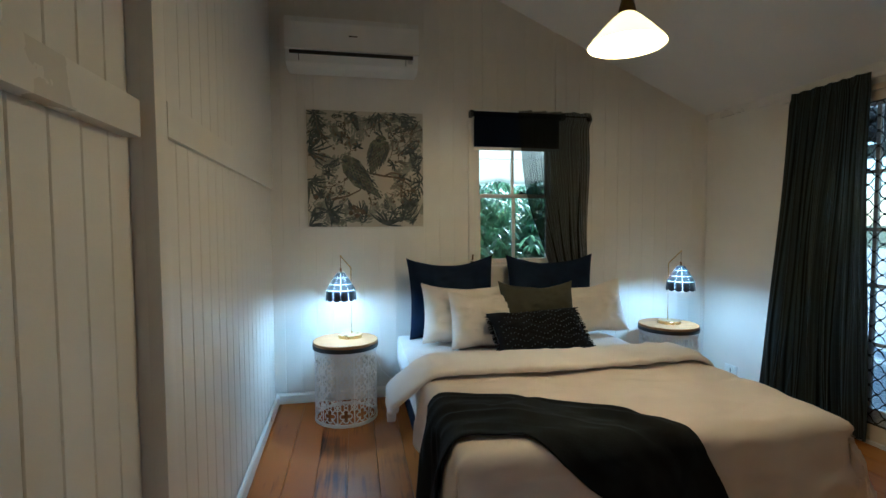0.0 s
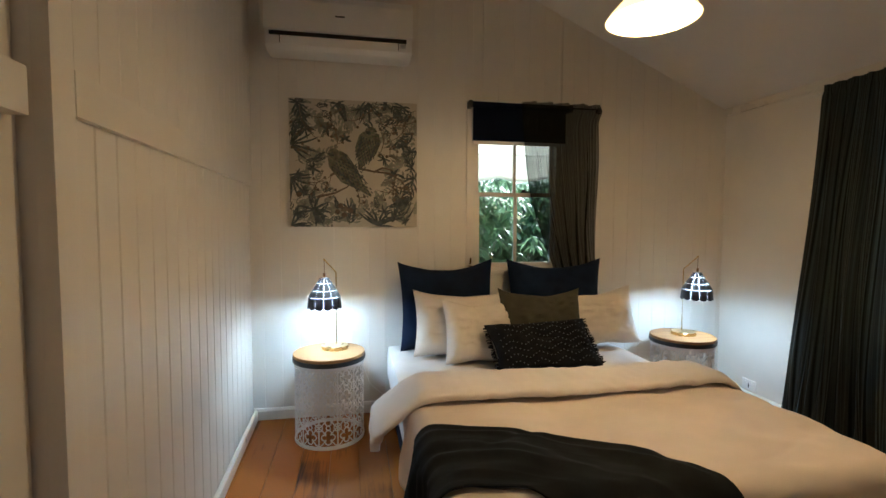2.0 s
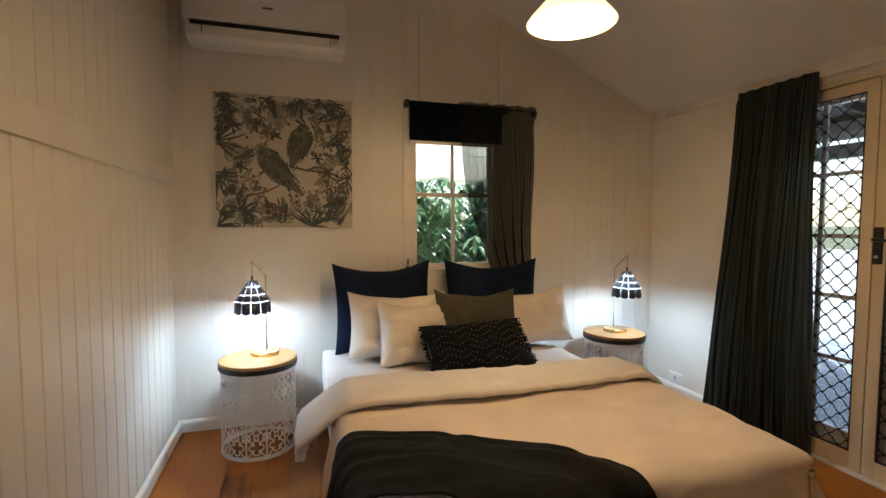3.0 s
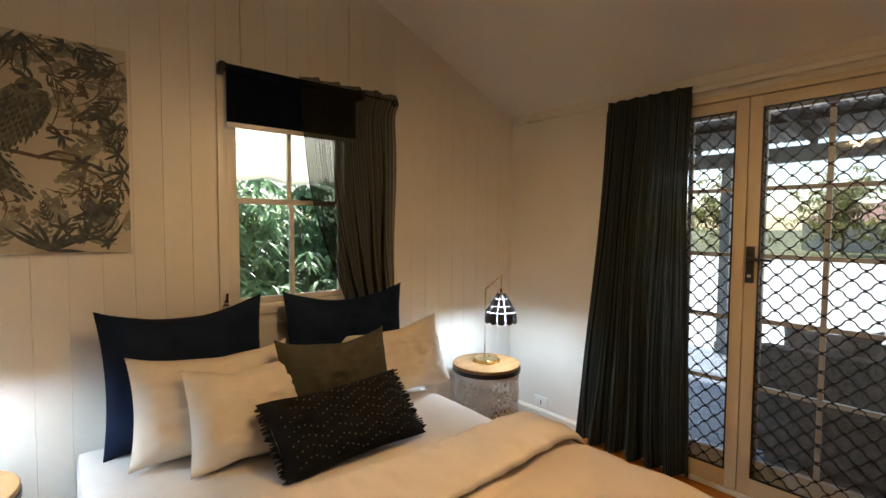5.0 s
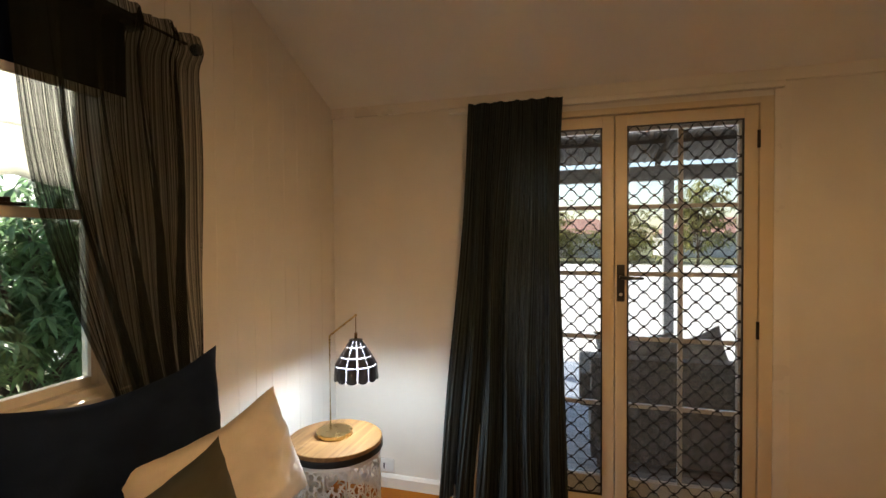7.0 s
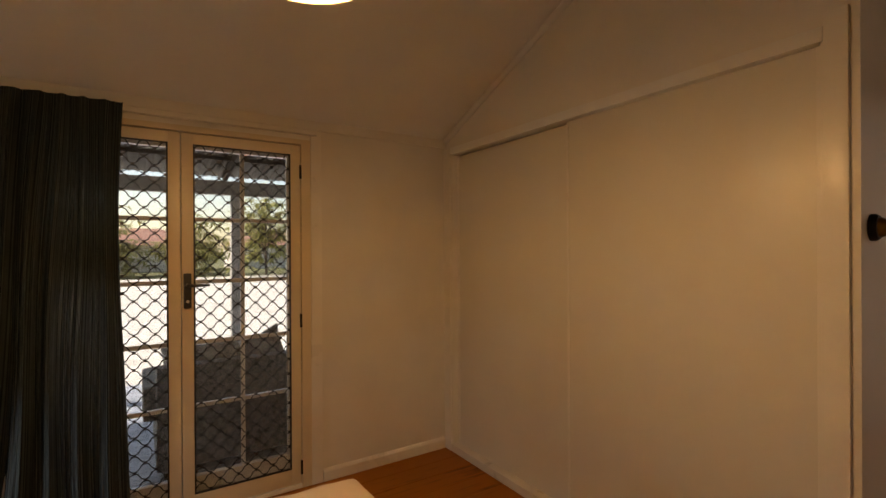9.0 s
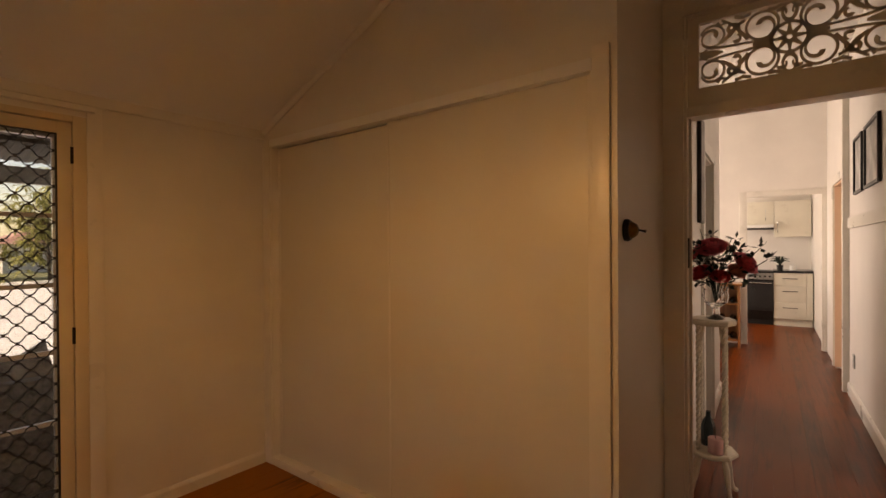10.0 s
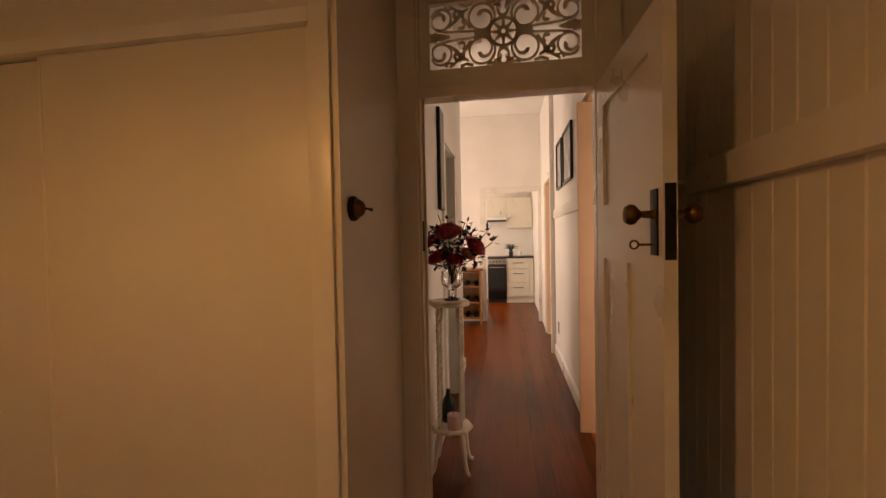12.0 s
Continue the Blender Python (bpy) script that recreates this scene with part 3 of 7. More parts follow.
DIV = 1.726
d1 = wpart("sliding_door", WARDROBE, (wx0 + 0.012, DIV + 0.03, WY - 0.040, WY - 0.022, 0.05, wz - 0.014), wardrobe)
d2 = wpart("sliding_door", WARDROBE, (DIV - 0.02, wx1 - 0.012, WY - 0.066, WY - 0.048, 0.05, wz - 0.019), wardrobe)
wpart("edge_strip", TRIM, (wx0 + 0.011, wx0 + 0.026, WY - 0.042, WY - 0.018, 0.05, wz - 0.0145), d1)
wpart("edge_strip", TRIM, (DIV + 0.020, DIV + 0.031, WY - 0.042, WY - 0.018, 0.05, wz - 0.0145), d1)
wpart("edge_strip", TRIM, (wx1 - 0.028, wx1 - 0.011, WY - 0.068, WY - 0.044, 0.05, wz - 0.0195), d2)
wpart("top_track", WHITE, (wx0, wx1, WY - 0.075, WY + 0.012, wz - 0.012, wz + 0.035), wardrobe)
wpart("bottom_track", TRIM, (wx0, wx1, WY - 0.07, WY + 0.012, 0, 0.05), wardrobe, bevel=0.005)
wpart("jamb", TRIM, (wx0 - 0.001, wx0 + 0.008, WY - 0.07, WY + 0.004, 0.05, wz), wardrobe)
wpart("jamb", TRIM, (wx1 - 0.008, wx1 + 0.001, WY - 0.07, WY + 0.004, 0.05, wz), wardrobe)
wpart("architrave", TRIM, (wx0 - 0.066, wx0 - 0.002, WY + 0.0005, WY + 0.016, 0, wz + 0.075), wardrobe, bevel=0.004)
wpart("architrave", TRIM, (wx1 + 0.002, EX - 0.001, WY + 0.0005, WY + 0.014, 0, wz + 0.036), wardrobe, bevel=0.004)
wpart("back_panel", WALL, (wx0, wx1, WY - 0.6, WY - 0.59, 0, 2.05), wardrobe, bevel=0)

# ---- bedroom door ----
door_1 = tagged(new("door_1"), "off-white timber door frame with a fretwork transom", "door frame", kind="structure")
dx0, dx1, dz = DOOR
bm = bmesh.new()
for a in ((dx0 - 0.02, dx0, DY - 0.1, DY + 0.002, 0, TRANS[1] + 0.02), (dx1, dx1 + 0.02, DY - 0.1, DY + 0.002, 0, TRANS[1] + 0.02), (dx0, dx1, DY - 0.1, DY + 0.002, TRANS[1], TRANS[1] + 0.02), (dx0, dx1, DY - 0.1, DY + 0.002, dz, dz + 0.045), (dx1 - 0.012, dx1, DY - 0.06, DY - 0.04, 0, dz)):
    box(bm, *a, bevel=0.002)
part("frame", bm, TRIM, door_1, smooth=True)
bm = bmesh.new()
for x_a, x_b in ((dx0 - 0.105, dx0 - 0.012), (dx1 + 0.012, ALC_X - 0.001)):
    box(bm, x_a, x_b, DY + 0.0005, DY + 0.02, 0, TRANS[1] + 0.1, bevel=0.004)
box(bm, dx0 - 0.0115, dx1 + 0.0115, DY + 0.0005, DY + 0.02, TRANS[1] + 0.008, TRANS[1] + 0.1, bevel=0.004)
part("architrave", bm, TRIM, door_1, smooth=True)
FX0, FX1, FZ0, FZ1 = -0.225, 0.443, 2.115, 2.41
bm = bmesh.new()
for a in ((dx0, dx1, DY - 0.05, DY - 0.02, dz + 0.045, FZ0), (dx0, dx1, DY - 0.05, DY - 0.02, FZ1, TRANS[1]), (dx0, FX0, DY - 0.05, DY - 0.02, FZ0, FZ1), (FX1, dx1, DY - 0.05, DY - 0.02, FZ0, FZ1)):
    box(bm, *a)
part("transom_panel", bm, TRIM, door_1)


def ribbon(bm, pts, w, place, depth):
    """A flat strip of width w along 2D points, placed in 3D by place(u, v, d), d running from 0 to depth."""
    rows = []
    n = len(pts)
    for i, p in enumerate(pts):
        a, b = pts[max(i - 1, 0)], pts[min(i + 1, n - 1)]
        dx, dy = b[0] - a[0], b[1] - a[1]
        k = math.hypot(dx, dy) or 1
        nx, ny = -dy / k, dx / k
        ww = (w(i / (n - 1)) if callable(w) else w) / 2
        rows.append([bm.verts.new(place(p[0] + s * nx * ww, p[1] + s * ny * ww, d)) for s, d in ((1, 0), (-1, 0), (-1, depth), (1, depth))])
    for a, b in zip(rows, rows[1:]):
        for k in range(4):
            bm.faces.new((a[k], a[(k + 1) % 4], b[(k + 1) % 4], b[k]))
    bm.faces.new(rows[0][::-1])
    bm.faces.new(rows[-1])


def arc(cx, cy, r0, r1, a0, a1, n=14, ex=1.0):
    return [(cx + ex * (r0 + (r1 - r0) * k / n) * math.cos(radians(a0 + (a1 - a0) * k / n)), cy + (r0 + (r1 - r0) * k / n) * math.sin(radians(a0 + (a1 - a0) * k / n))) for k in range(n + 1)]


def fret_place(u, v, d):
    return ((FX0 + FX1) / 2 + u, DY - 0.028 - d, (FZ0 + FZ1) / 2 + v)


bm = bmesh.new()
FD = 0.012
ribbon(bm, arc(0, 0, 0.017, 0.017, 0, 360, 16), 0.014, fret_place, FD)
ribbon(bm, arc(0, 0, 0.062, 0.062, 0, 360, 28), 0.013, fret_place, FD)
for k in range(8):
    a = radians(45 * k)
    ribbon(bm, [(0.02 * math.cos(a), 0.02 * math.sin(a)), (0.04 * math.cos(a), 0.04 * math.sin(a)), (0.06 * math.cos(a), 0.06 * math.sin(a))], lambda t: 0.020 - 0.013 * t, fret_place, FD)
comma = lambda t: 0.006 + 0.014 * t
for sy in (-1, 1):
    ribbon(bm, [(p[0], sy * p[1]) for p in arc(0, 0.105, 0.024, 0.024, 0, 360, 20)], 0.011, lambda u, v, d: fret_place(u, (v - sy * 0.105) * 1.55 + sy * 0.108, d), FD)
for sx in (-1, 1):
    for sy in (-1, 1):
        f = lambda pts: [(sx * p[0], sy * p[1]) for p in pts]
        ribbon(bm, f(arc(0.095, 0.075, 0.058, 0.058, 0, 360, 26)), 0.0105, fret_place, FD)
        ribbon(bm, f(arc(0.095, 0.075, 0.056, 0.012, 250, 30, 20)), comma, fret_place, FD)
        ribbon(bm, f(arc(0.282, 0.078, 0.047, 0.047, 20, 330, 22)), 0.010, fret_place, FD)
        ribbon(bm, f(arc(0.282, 0.078, 0.045, 0.010, -30, 200, 16)), comma, fret_place, FD)
        ribbon(bm, f([(0.145, 0.03), (0.175, 0.07), (0.205, 0.11), (0.245, 0.140)]), lambda t: 0.016 - 0.006 * t, fret_place, FD)
        ribbon(bm, f([(0.155, 0.115), (0.185, 0.10), (0.215, 0.065), (0.245, 0.04)]), lambda t: 0.008 + 0.012 * math.sin(math.pi * t), fret_place, FD)
        ribbon(bm, f([(0.135, 0.137), (0.165, 0.128), (0.195, 0.140)]), 0.014, fret_place, FD)
        ribbon(bm, f([(0.02, 0.145), (0.05, 0.132), (0.075, 0.137)]), 0.013, fret_place, FD)
        ribbon(bm, f([(0.10, 0.012), (0.17, 0.016), (0.24, 0.020), (0.30, 0.030)]), 0.009, fret_place, FD)
        ribbon(bm, f(arc(0.205, 0.088, 0.032, 0.008, 200, -60, 14)), comma, fret_place, FD)
        ribbon(bm, f(arc(0.19, 0.042, 0.020, 0.006, 100, 330, 10)), comma, fret_place, FD)
        ribbon(bm, f(arc(0.03, 0.112, 0.022, 0.006, 220, 20, 10)), comma, fret_place, FD)
        ribbon(bm, f([(0.225, 0.125), (0.25, 0.118), (0.262, 0.135)]), 0.012, fret_place, FD)
        ribbon(bm, f([(0.30, 0.022), (0.318, 0.012), (0.336, 0.014)]), 0.012, fret_place, FD)
    ribbon(bm, [(sx * 0.06, 0), (sx * 0.095, 0), (sx * 0.13, 0)], lambda t: 0.045 - 0.034 * t, fret_place, FD)
    ribbon(bm, [(sx * 0.24, 0), (sx * 0.29, 0), (sx * 0.336, 0)], lambda t: 0.030 * math.sin(math.pi * t) + 0.006, fret_place, FD)
part("fretwork", bm, TRIM, door_1, "cut-out scrolling fretwork panel")
bm = bmesh.new()
box(bm, dx1 - 0.003, dx1 + 0.001, DY - 0.06, DY - 0.01, 1.29, 1.43)
part("strike_plate", bm, DARKMETAL, door_1, "dark strike plate")

# the leaf stands open past a right angle; local x runs from hinge to latch
leaf = base("bedroom_door", "off-white panelled timber door standing open with old brass knobs", "door", (dx0 - 0.036, DY + 0.026, 0.008), 94.6)
LW, LH, LT = 0.765, 1.972, 0.036
bm = bmesh.new()
S = 0.11
rects = ((0, S, 0, LH), (LW - S, LW, 0, LH), (S, LW - S, 0, 0.2), (S, LW - S, 1.25, 1.46), (S, LW - S, LH - 0.12, LH), (LW / 2 - 0.05, LW / 2 + 0.05, 0.2, 1.25))
for a, b, c, d in rects:
    box(bm, a, b, -LT, 0, c, d)
part("door_frame", bm, TRIM, leaf)
for a, b, c, d in ((S, LW - S, 1.46, LH - 0.12), (S, LW / 2 - 0.05, 0.2, 1.25), (LW / 2 + 0.05, LW - S, 0.2, 1.25)):
    block("panel", TRIM, (a, b, -LT + 0.011, -0.011, c, d), leaf)
KX, KZ = LW - 0.06, 1.397
for s, yy in ((-1, -LT), (1, 0.0)):
    bm = bmesh.new()
    box(bm, KX - 0.027, KX + 0.027, min(yy, yy + s * 0.005), max(yy, yy + s * 0.005), 1.285, 1.465, bevel=0.002)
    plate = part("lock_plate", bm, DARKMETAL, leaf, "pitted dark metal lock plate", smooth=True)
    bm = bmesh.new()
    lathe(bm, [(0, 0), (0.016, 0), (0.011, 0.008), (0.009, 0.032), (0.016, 0.04), (0.027, 0.05), (0.029, 0.062), (0.022, 0.075), (0, 0.08)], 20)
    bmesh.ops.transform(bm, matrix=pose(KX, yy + s * 0.005, KZ, -90 * s, 0, 0), verts=bm.verts)
    part("knob", bm, OLDBRASS, plate, "worn brass knob", smooth=True)
bm = bmesh.new()
tube(bm, [(KX, -LT - 0.006, 1.315), (KX, -LT - 0.045, 1.315)], 0.0035, 8)
ribbon(bm, arc(0, 0, 0.011, 0.011, 0, 360, 16), 0.005, lambda u, v, d: (KX - 0.002 + d, -LT - 0.056 + u, 1.315 + v), 0.004)
part("key", bm, OLDBRASS, leaf, "old brass key in the lock", smooth=True)
bm = bmesh.new()
box(bm, LW - 0.0005, LW + 0.003, -LT + 0.004, -0.004, 1.275, 1.475, bevel=0.001)
box(bm, LW + 0.002, LW + 0.010, -LT + 0.012, -0.012, 1.38, 1.41, bevel=0.002)
part("edge_plate", bm, DARKMETAL, leaf, "dark metal lock edge plate", smooth=True)
for hz in (0.2, 1.0, 1.75):
    bm = bmesh.new()
    tube(bm, [(0.0, 0.006, hz - 0.045), (0.0, 0.006, hz + 0.045)], 0.006, 8)
    part("hinge", bm, DARKMETAL, leaf, smooth=True)
bm = bmesh.new()
tube(bm, [(NEARX + 0.02, -0.301, 1.54), (NEARX + 0.04, -0.325, 1.54)], 0.011, 10)
tube(bm, [(NEARX + 0.04, -0.325, 1.54), (NEARX + 0.16, -0.40, 1.54)], 0.005, 8)
lathe(bm, [(0.0, 0), (0.010, 0), (0.011, 0.012), (0, 0.014)], 12, (NEARX + 0.05, -0.331, 1.533))
tagged(part("door_hook", bm, WHITE, smooth=True), "white painted door stop on the end of the wall rail", "door stop")

sw = base("light_switch", "antique brass dolly switch on a dark round timber block", "light switch", (ALC_X, 0.05, 1.455))
bm = bmesh.new()
lathe(bm, [(0, 0), (0.042, 0), (0.042, 0.012), (0.036, 0.02), (0, 0.021)], 28)
bmesh.ops.transform(bm, matrix=pose(0, 0, 0, 0, -90, 0), verts=bm.verts)
part("mounting_block", bm, DARKMETAL, sw, "dark round timber block", smooth=True)
bm = bmesh.new()
lathe(bm, [(0.031, 0.021), (0.030, 0.028), (0.022, 0.040), (0.012, 0.046), (0, 0.047)], 24)
bmesh.ops.transform(bm, matrix=pose(0, 0, 0, 0, -90, 0), verts=bm.verts)
part("cover", bm, OLDBRASS, sw, "brass domed cover", smooth=True)
bm = bmesh.new()
tube(bm, [(-0.045, 0, 0), (-0.062, 0, -0.004), (-0.072, 0, -0.006)], [0.004, 0.004, 0.007], 8)
part("toggle", bm, DARKMETAL, sw, smooth=True)


# ---- bedroom things ----
def grid(bm, nu, nv, fn, closed_u=False):
    """A sheet of nu by nv points from fn(u, v), with UVs; returns the points."""
    uv = bm.loops.layers.uv.verify()
    P = [[bm.verts.new(fn(i / (nu - 1), j / (nv - 1))) for j in range(nv)] for i in range(nu)]
    for i in range(nu - 1):
        for j in range(nv - 1):
            f = bm.faces.new((P[i][j], P[i + 1][j], P[i + 1][j + 1], P[i][j + 1]))
            for lp, (a, b) in zip(f.loops, ((i, j), (i + 1, j), (i + 1, j + 1), (i, j + 1))):
                lp[uv].uv = (a / (nu - 1), b / (nv - 1))
    return P


def thick(ob, t, offset=-1):
    m = ob.modifiers.new("thickness", "SOLIDIFY")
    m.thickness, m.offset = t, offset
    return ob


# bed
BX0, BX1, BY0, BY1, TOP = 0.27, 1.80, 1.25, 3.27, 0.545
bed = base("bed", "queen bed with a white sheet and natural linen quilt folded back", "bed", ((BX0 + BX1) / 2, (BY0 + BY1) / 2, 0))
BI = pose(-(BX0 + BX1) / 2, -(BY0 + BY1) / 2, 0)


def bed_part(name, bm, mat, label="", smooth=True):
    bmesh.ops.transform(bm, matrix=BI, verts=bm.verts)
    return part(name, bm, mat, bed, label, smooth)


bm = bmesh.new()
box(bm, BX0 + 0.02, BX1 - 0.02, BY0 + 0.03, BY1, 0.07, 0.25, bevel=0.02)
bed_part("bed_base", bm, BLACKCLOTH, "black upholstered bed base")
for xx in (BX0 + 0.12, BX1 - 0.12):
    for yy in (BY0 + 0.15, BY1 - 0.12):
        bm = bmesh.new()
        lathe(bm, [(0, 0), (0.025, 0), (0.03, 0.07), (0, 0.07)], 14, (xx, yy, 0))
        bed_part("leg", bm, BLACK)
bm = bmesh.new()
vs = box(bm, BX0, BX1, BY0 + 0.02, BY1, 0.25, 0.465, bevel=0.045)
bmesh.ops.subdivide_edges(bm, edges=[e for e in bm.edges if e.calc_length() > 0.3], cuts=20, use_grid_fill=True)
for v in bm.verts:
    n = noise.noise(Vector((v.co.x * 5, v.co.y * 5, v.co.z * 4)))
    v.co += Vector((0.004 * n, 0, 0.009 * n if v.co.z > 0.4 else 0))
bed_part("mattress", bm, SHEET, "mattress in a rumpled white fitted sheet")


def drape(s, length, r=0.06):
    """Along a cross-section that lies flat from 0 to length and hangs at both ends: (place, drop)."""
    if s < r:
        a = min((r - s) / r, math.pi / 2)
        rest = max(0, (r - s) - r * math.pi / 2)
        return r - r * math.sin(a) - 0.10 * rest, r * (1 - math.cos(a)) + rest
    if s > length - r:
        p, d = drape(length - s, length, r)
        return length - p, d
    return s, 0.0


def quilt_point(s, t, lift=0.0):
    """A point of the quilt's surface; s runs across the bed, t from its foot."""
    px, dx = drape(s, BX1 - BX0)
    py, dy = drape(t, 4.0)
    drop = max(dx, dy) + 0.15 * min(dx, dy)
    x, y, z = BX0 + px, BY0 + py, TOP - drop
    n = noise.noise(Vector((s * 3.1, t * 2.3, 1.7))) * 0.014 + noise.noise(Vector((s * 8, t * 5, 5.2))) * 0.006 - abs(noise.noise(Vector((s * 4 + t * 5, t * 8 - s * 2, 2.2)))) * 0.013 - max(0.0, 0.12 - abs(noise.noise(Vector((s * 2.3 - t * 3.1, t * 2.6 + s, 7.7))))) * 0.05
    fold = 0.0
    if drop > 0.05:
        fold = 0.018 * math.sin((t if dx > dy else s) * 21 + 1.5 * math.sin(s * 7)) * min(1, drop / 0.2)
    nx = (-1 if s < 0.3 else 1) * min(1, dx / 0.05)
    ny = -min(1, dy / 0.05)
    up = max(0.0, 1 - drop / 0.06)
    k = n + fold + lift
    return Vector((x + nx * k, y + ny * k, z + up * (n + lift)))


bm = bmesh.new()
grid(bm, 130, 100, lambda u, v: quilt_point(-0.27 + u * (BX1 - BX0 + 0.52), -0.30 + v * 1.22))
thick(bed_part("quilt", bm, LINEN, "natural linen quilt cover"), 0.018)


def fold_point(u, v):
    """The turned-back band: u across the bed with both hanging ends, v round its section."""
    s = -0.21 + u * (BX1 - BX0 + 0.42)
    px, dx = drape(s, BX1 - BX0, 0.09)
    lean = 0.10 * (u - 0.5)
    wob = 0.012 * math.sin(s * 6) + 0.012 * noise.noise(Vector((s * 4, 0, 3)))
    y0, y1 = 1.962 + wob + 0.02 * lean, 2.255 - lean + wob
    hang = min(1, dx / 0.15)
    y0, y1 = y0 + 0.05 * hang, y1 + 0.10 * hang * (1 if u < 0.5 else 0.2)
    k = max(0.0, min(1.0, (dx - 0.06) / 0.135))
    ym, half = (y0 + y1) / 2 - 0.03 * k, (y1 - y0) / 2 * (0.12 + 0.88 * math.sqrt(1 - k * k))
    y0, y1 = ym - half, ym + half
    a = 2 * math.pi * v
    c, sn = math.cos(a), math.sin(a)
    yy = (y0 + y1) / 2 + (y1 - y0) / 2 * (abs(c) ** 0.55) * (1 if c > 0 else -1)
    hh = 0.025 * (abs(sn) ** 0.6) * (1 if sn > 0 else -1) * (1 + 0.2 * noise.noise(Vector((s * 5, yy * 6, 2))))
    side = -1 if s < 0.5 else 1
    off = 0.029 + hh + 0.007 * noise.noise(Vector((s * 11, yy * 14, 9))) + 0.004 * noise.noise(Vector((s * 27, yy * 20, 4)))
    taper = 1.0 if dx < 0.2 else max(0.35, 1 - (dx - 0.2) * 3)
    bulge = 0.085 * min(1, dx / 0.12) * (1 if u < 0.5 else 0.3)
    return Vector((BX0 + px + side * min(1, dx / 0.09) * (off * taper + bulge), yy, TOP - dx + max(0, 1 - dx / 0.09) * off * 1.0))


bm = bmesh.new()
P = grid(bm, 150, 41, fold_point)
for row in (P[0], P[-1]):
    bm.faces.new(row[:-1])
bmesh.ops.remove_doubles(bm, verts=bm.verts, dist=0.0004)
bed_part("quilt_fold", bm, LINING, "quilt top folded back over itself")

# throw
CL = ((-0.42, 0.24), (-0.22, 0.255), (-0.05, 0.275), (0.10, 0.30), (0.27, 0.24), (0.42, 0.14), (0.55, 0.03), (0.65, -0.08), (0.71, -0.20), (0.735, -0.34))


def along(k):
    f = k * (len(CL) - 1)
    i = min(int(f), len(CL) - 2)
    w = f - i
    p0, p1, p2, p3 = CL[max(i - 1, 0)], CL[i], CL[i + 1], CL[min(i + 2, len(CL) - 1)]
    return [0.5 * (2 * b + (c - a) * w + (2 * a - 5 * b + 4 * c - d) * w * w + (3 * b - a - 3 * c + d) * w ** 3) for a, b, c, d in zip(p0, p1, p2, p3)]


def throw_point(u, v):
    p, q = along(u), along(min(1, u + 0.01))
    o = along(max(0, u - 0.01))
    dx, dy = q[0] - o[0], q[1] - o[1]
    k = math.hypot(dx, dy)
    nx, ny = -dy / k, dx / k
    w = 0.03 + (0.30 + 0.09 * min(1, u / 0.3)) * (v - 0.5) + 0.010 * math.sin(u * 17 + v * 3)
    ridge = v * 21 + 2.6 * math.sin(u * 4.2) + 1.4 * noise.noise(Vector((u * 4, v * 3, 1)))
    pleat = 0.011 * (1 - abs(math.sin(ridge / 2))) * (0.55 + 0.9 * noise.noise(Vector((u * 3, v * 4, 8)))) + 0.006 * math.sin(v * 9 + u * 7) + 0.007 * noise.noise(Vector((u * 9, v * 9, 4)))
    return quilt_point(p[0] + nx * w, p[1] + ny * w, 0.016 + pleat)


bm = bmesh.new()
grid(bm, 130, 90, throw_point)
throw = tagged(part("throw_blanket", bm, THROW, smooth=True), "charcoal knitted throw draped in folds across the bed foot", "throw blanket")
thick(throw, 0.008, 0)


def pillow(name, label, mat, w, h, t, at, lean, rz=0, roll=0, sag=0.0, seed=0, n=34, category="pillow", skew=0.0):
    """A stuffed cushion with pointed corners; it stands on its lower edge and leans back."""
    bm = bmesh.new()

    def surf(side):
        def fn(u, v):
            a, b = 2 * u - 1, 2 * v - 1
            pinch = 0.075
            x = a * (1 - pinch * (1 - b * b) * abs(a) ** 3) * w / 2
            z = b * (1 - pinch * (1 - a * a) * abs(b) ** 3) * h / 2
            puff = ((1 - a ** 4) * (1 - b ** 4)) ** 0.62
            y = side * (t / 2 * puff * (1 - 0.15 * b) + 0.001)
            q = Vector((a * 2.1 + seed, b * 2.3, side))
            y += 0.017 * noise.noise(q) * puff + 0.011 * noise.noise(q * 3.1) * puff - side * 0.007 * max(0.0, 0.22 - abs(noise.noise(q * 1.6 + Vector((2, 7, 3))))) / 0.22 * puff ** 1.5 - side * 0.010 * abs(noise.noise(q * 2.2 + Vector((5, 1, 2)))) * puff ** 0.4
            if v > 0.5:
                z -= sag * (1 - a * a) * (b ** 2)
            z += 0.010 * noise.noise(Vector((a * 2 + seed, 3, 1))) * b
            return (x + skew * (z + h / 2), y, z + h / 2)
        return fn

    grid(bm, n, n, surf(-1))
    grid(bm, n, n, surf(1))
    bmesh.ops.remove_doubles(bm, verts=bm.verts, dist=0.0025)
    ob = tagged(part(name, bm, mat, smooth=True), label, category)
    ob.matrix_world = pose(*at, 0, 0, rz) @ pose(0, 0, 0, -lean, roll, 0)
    return ob


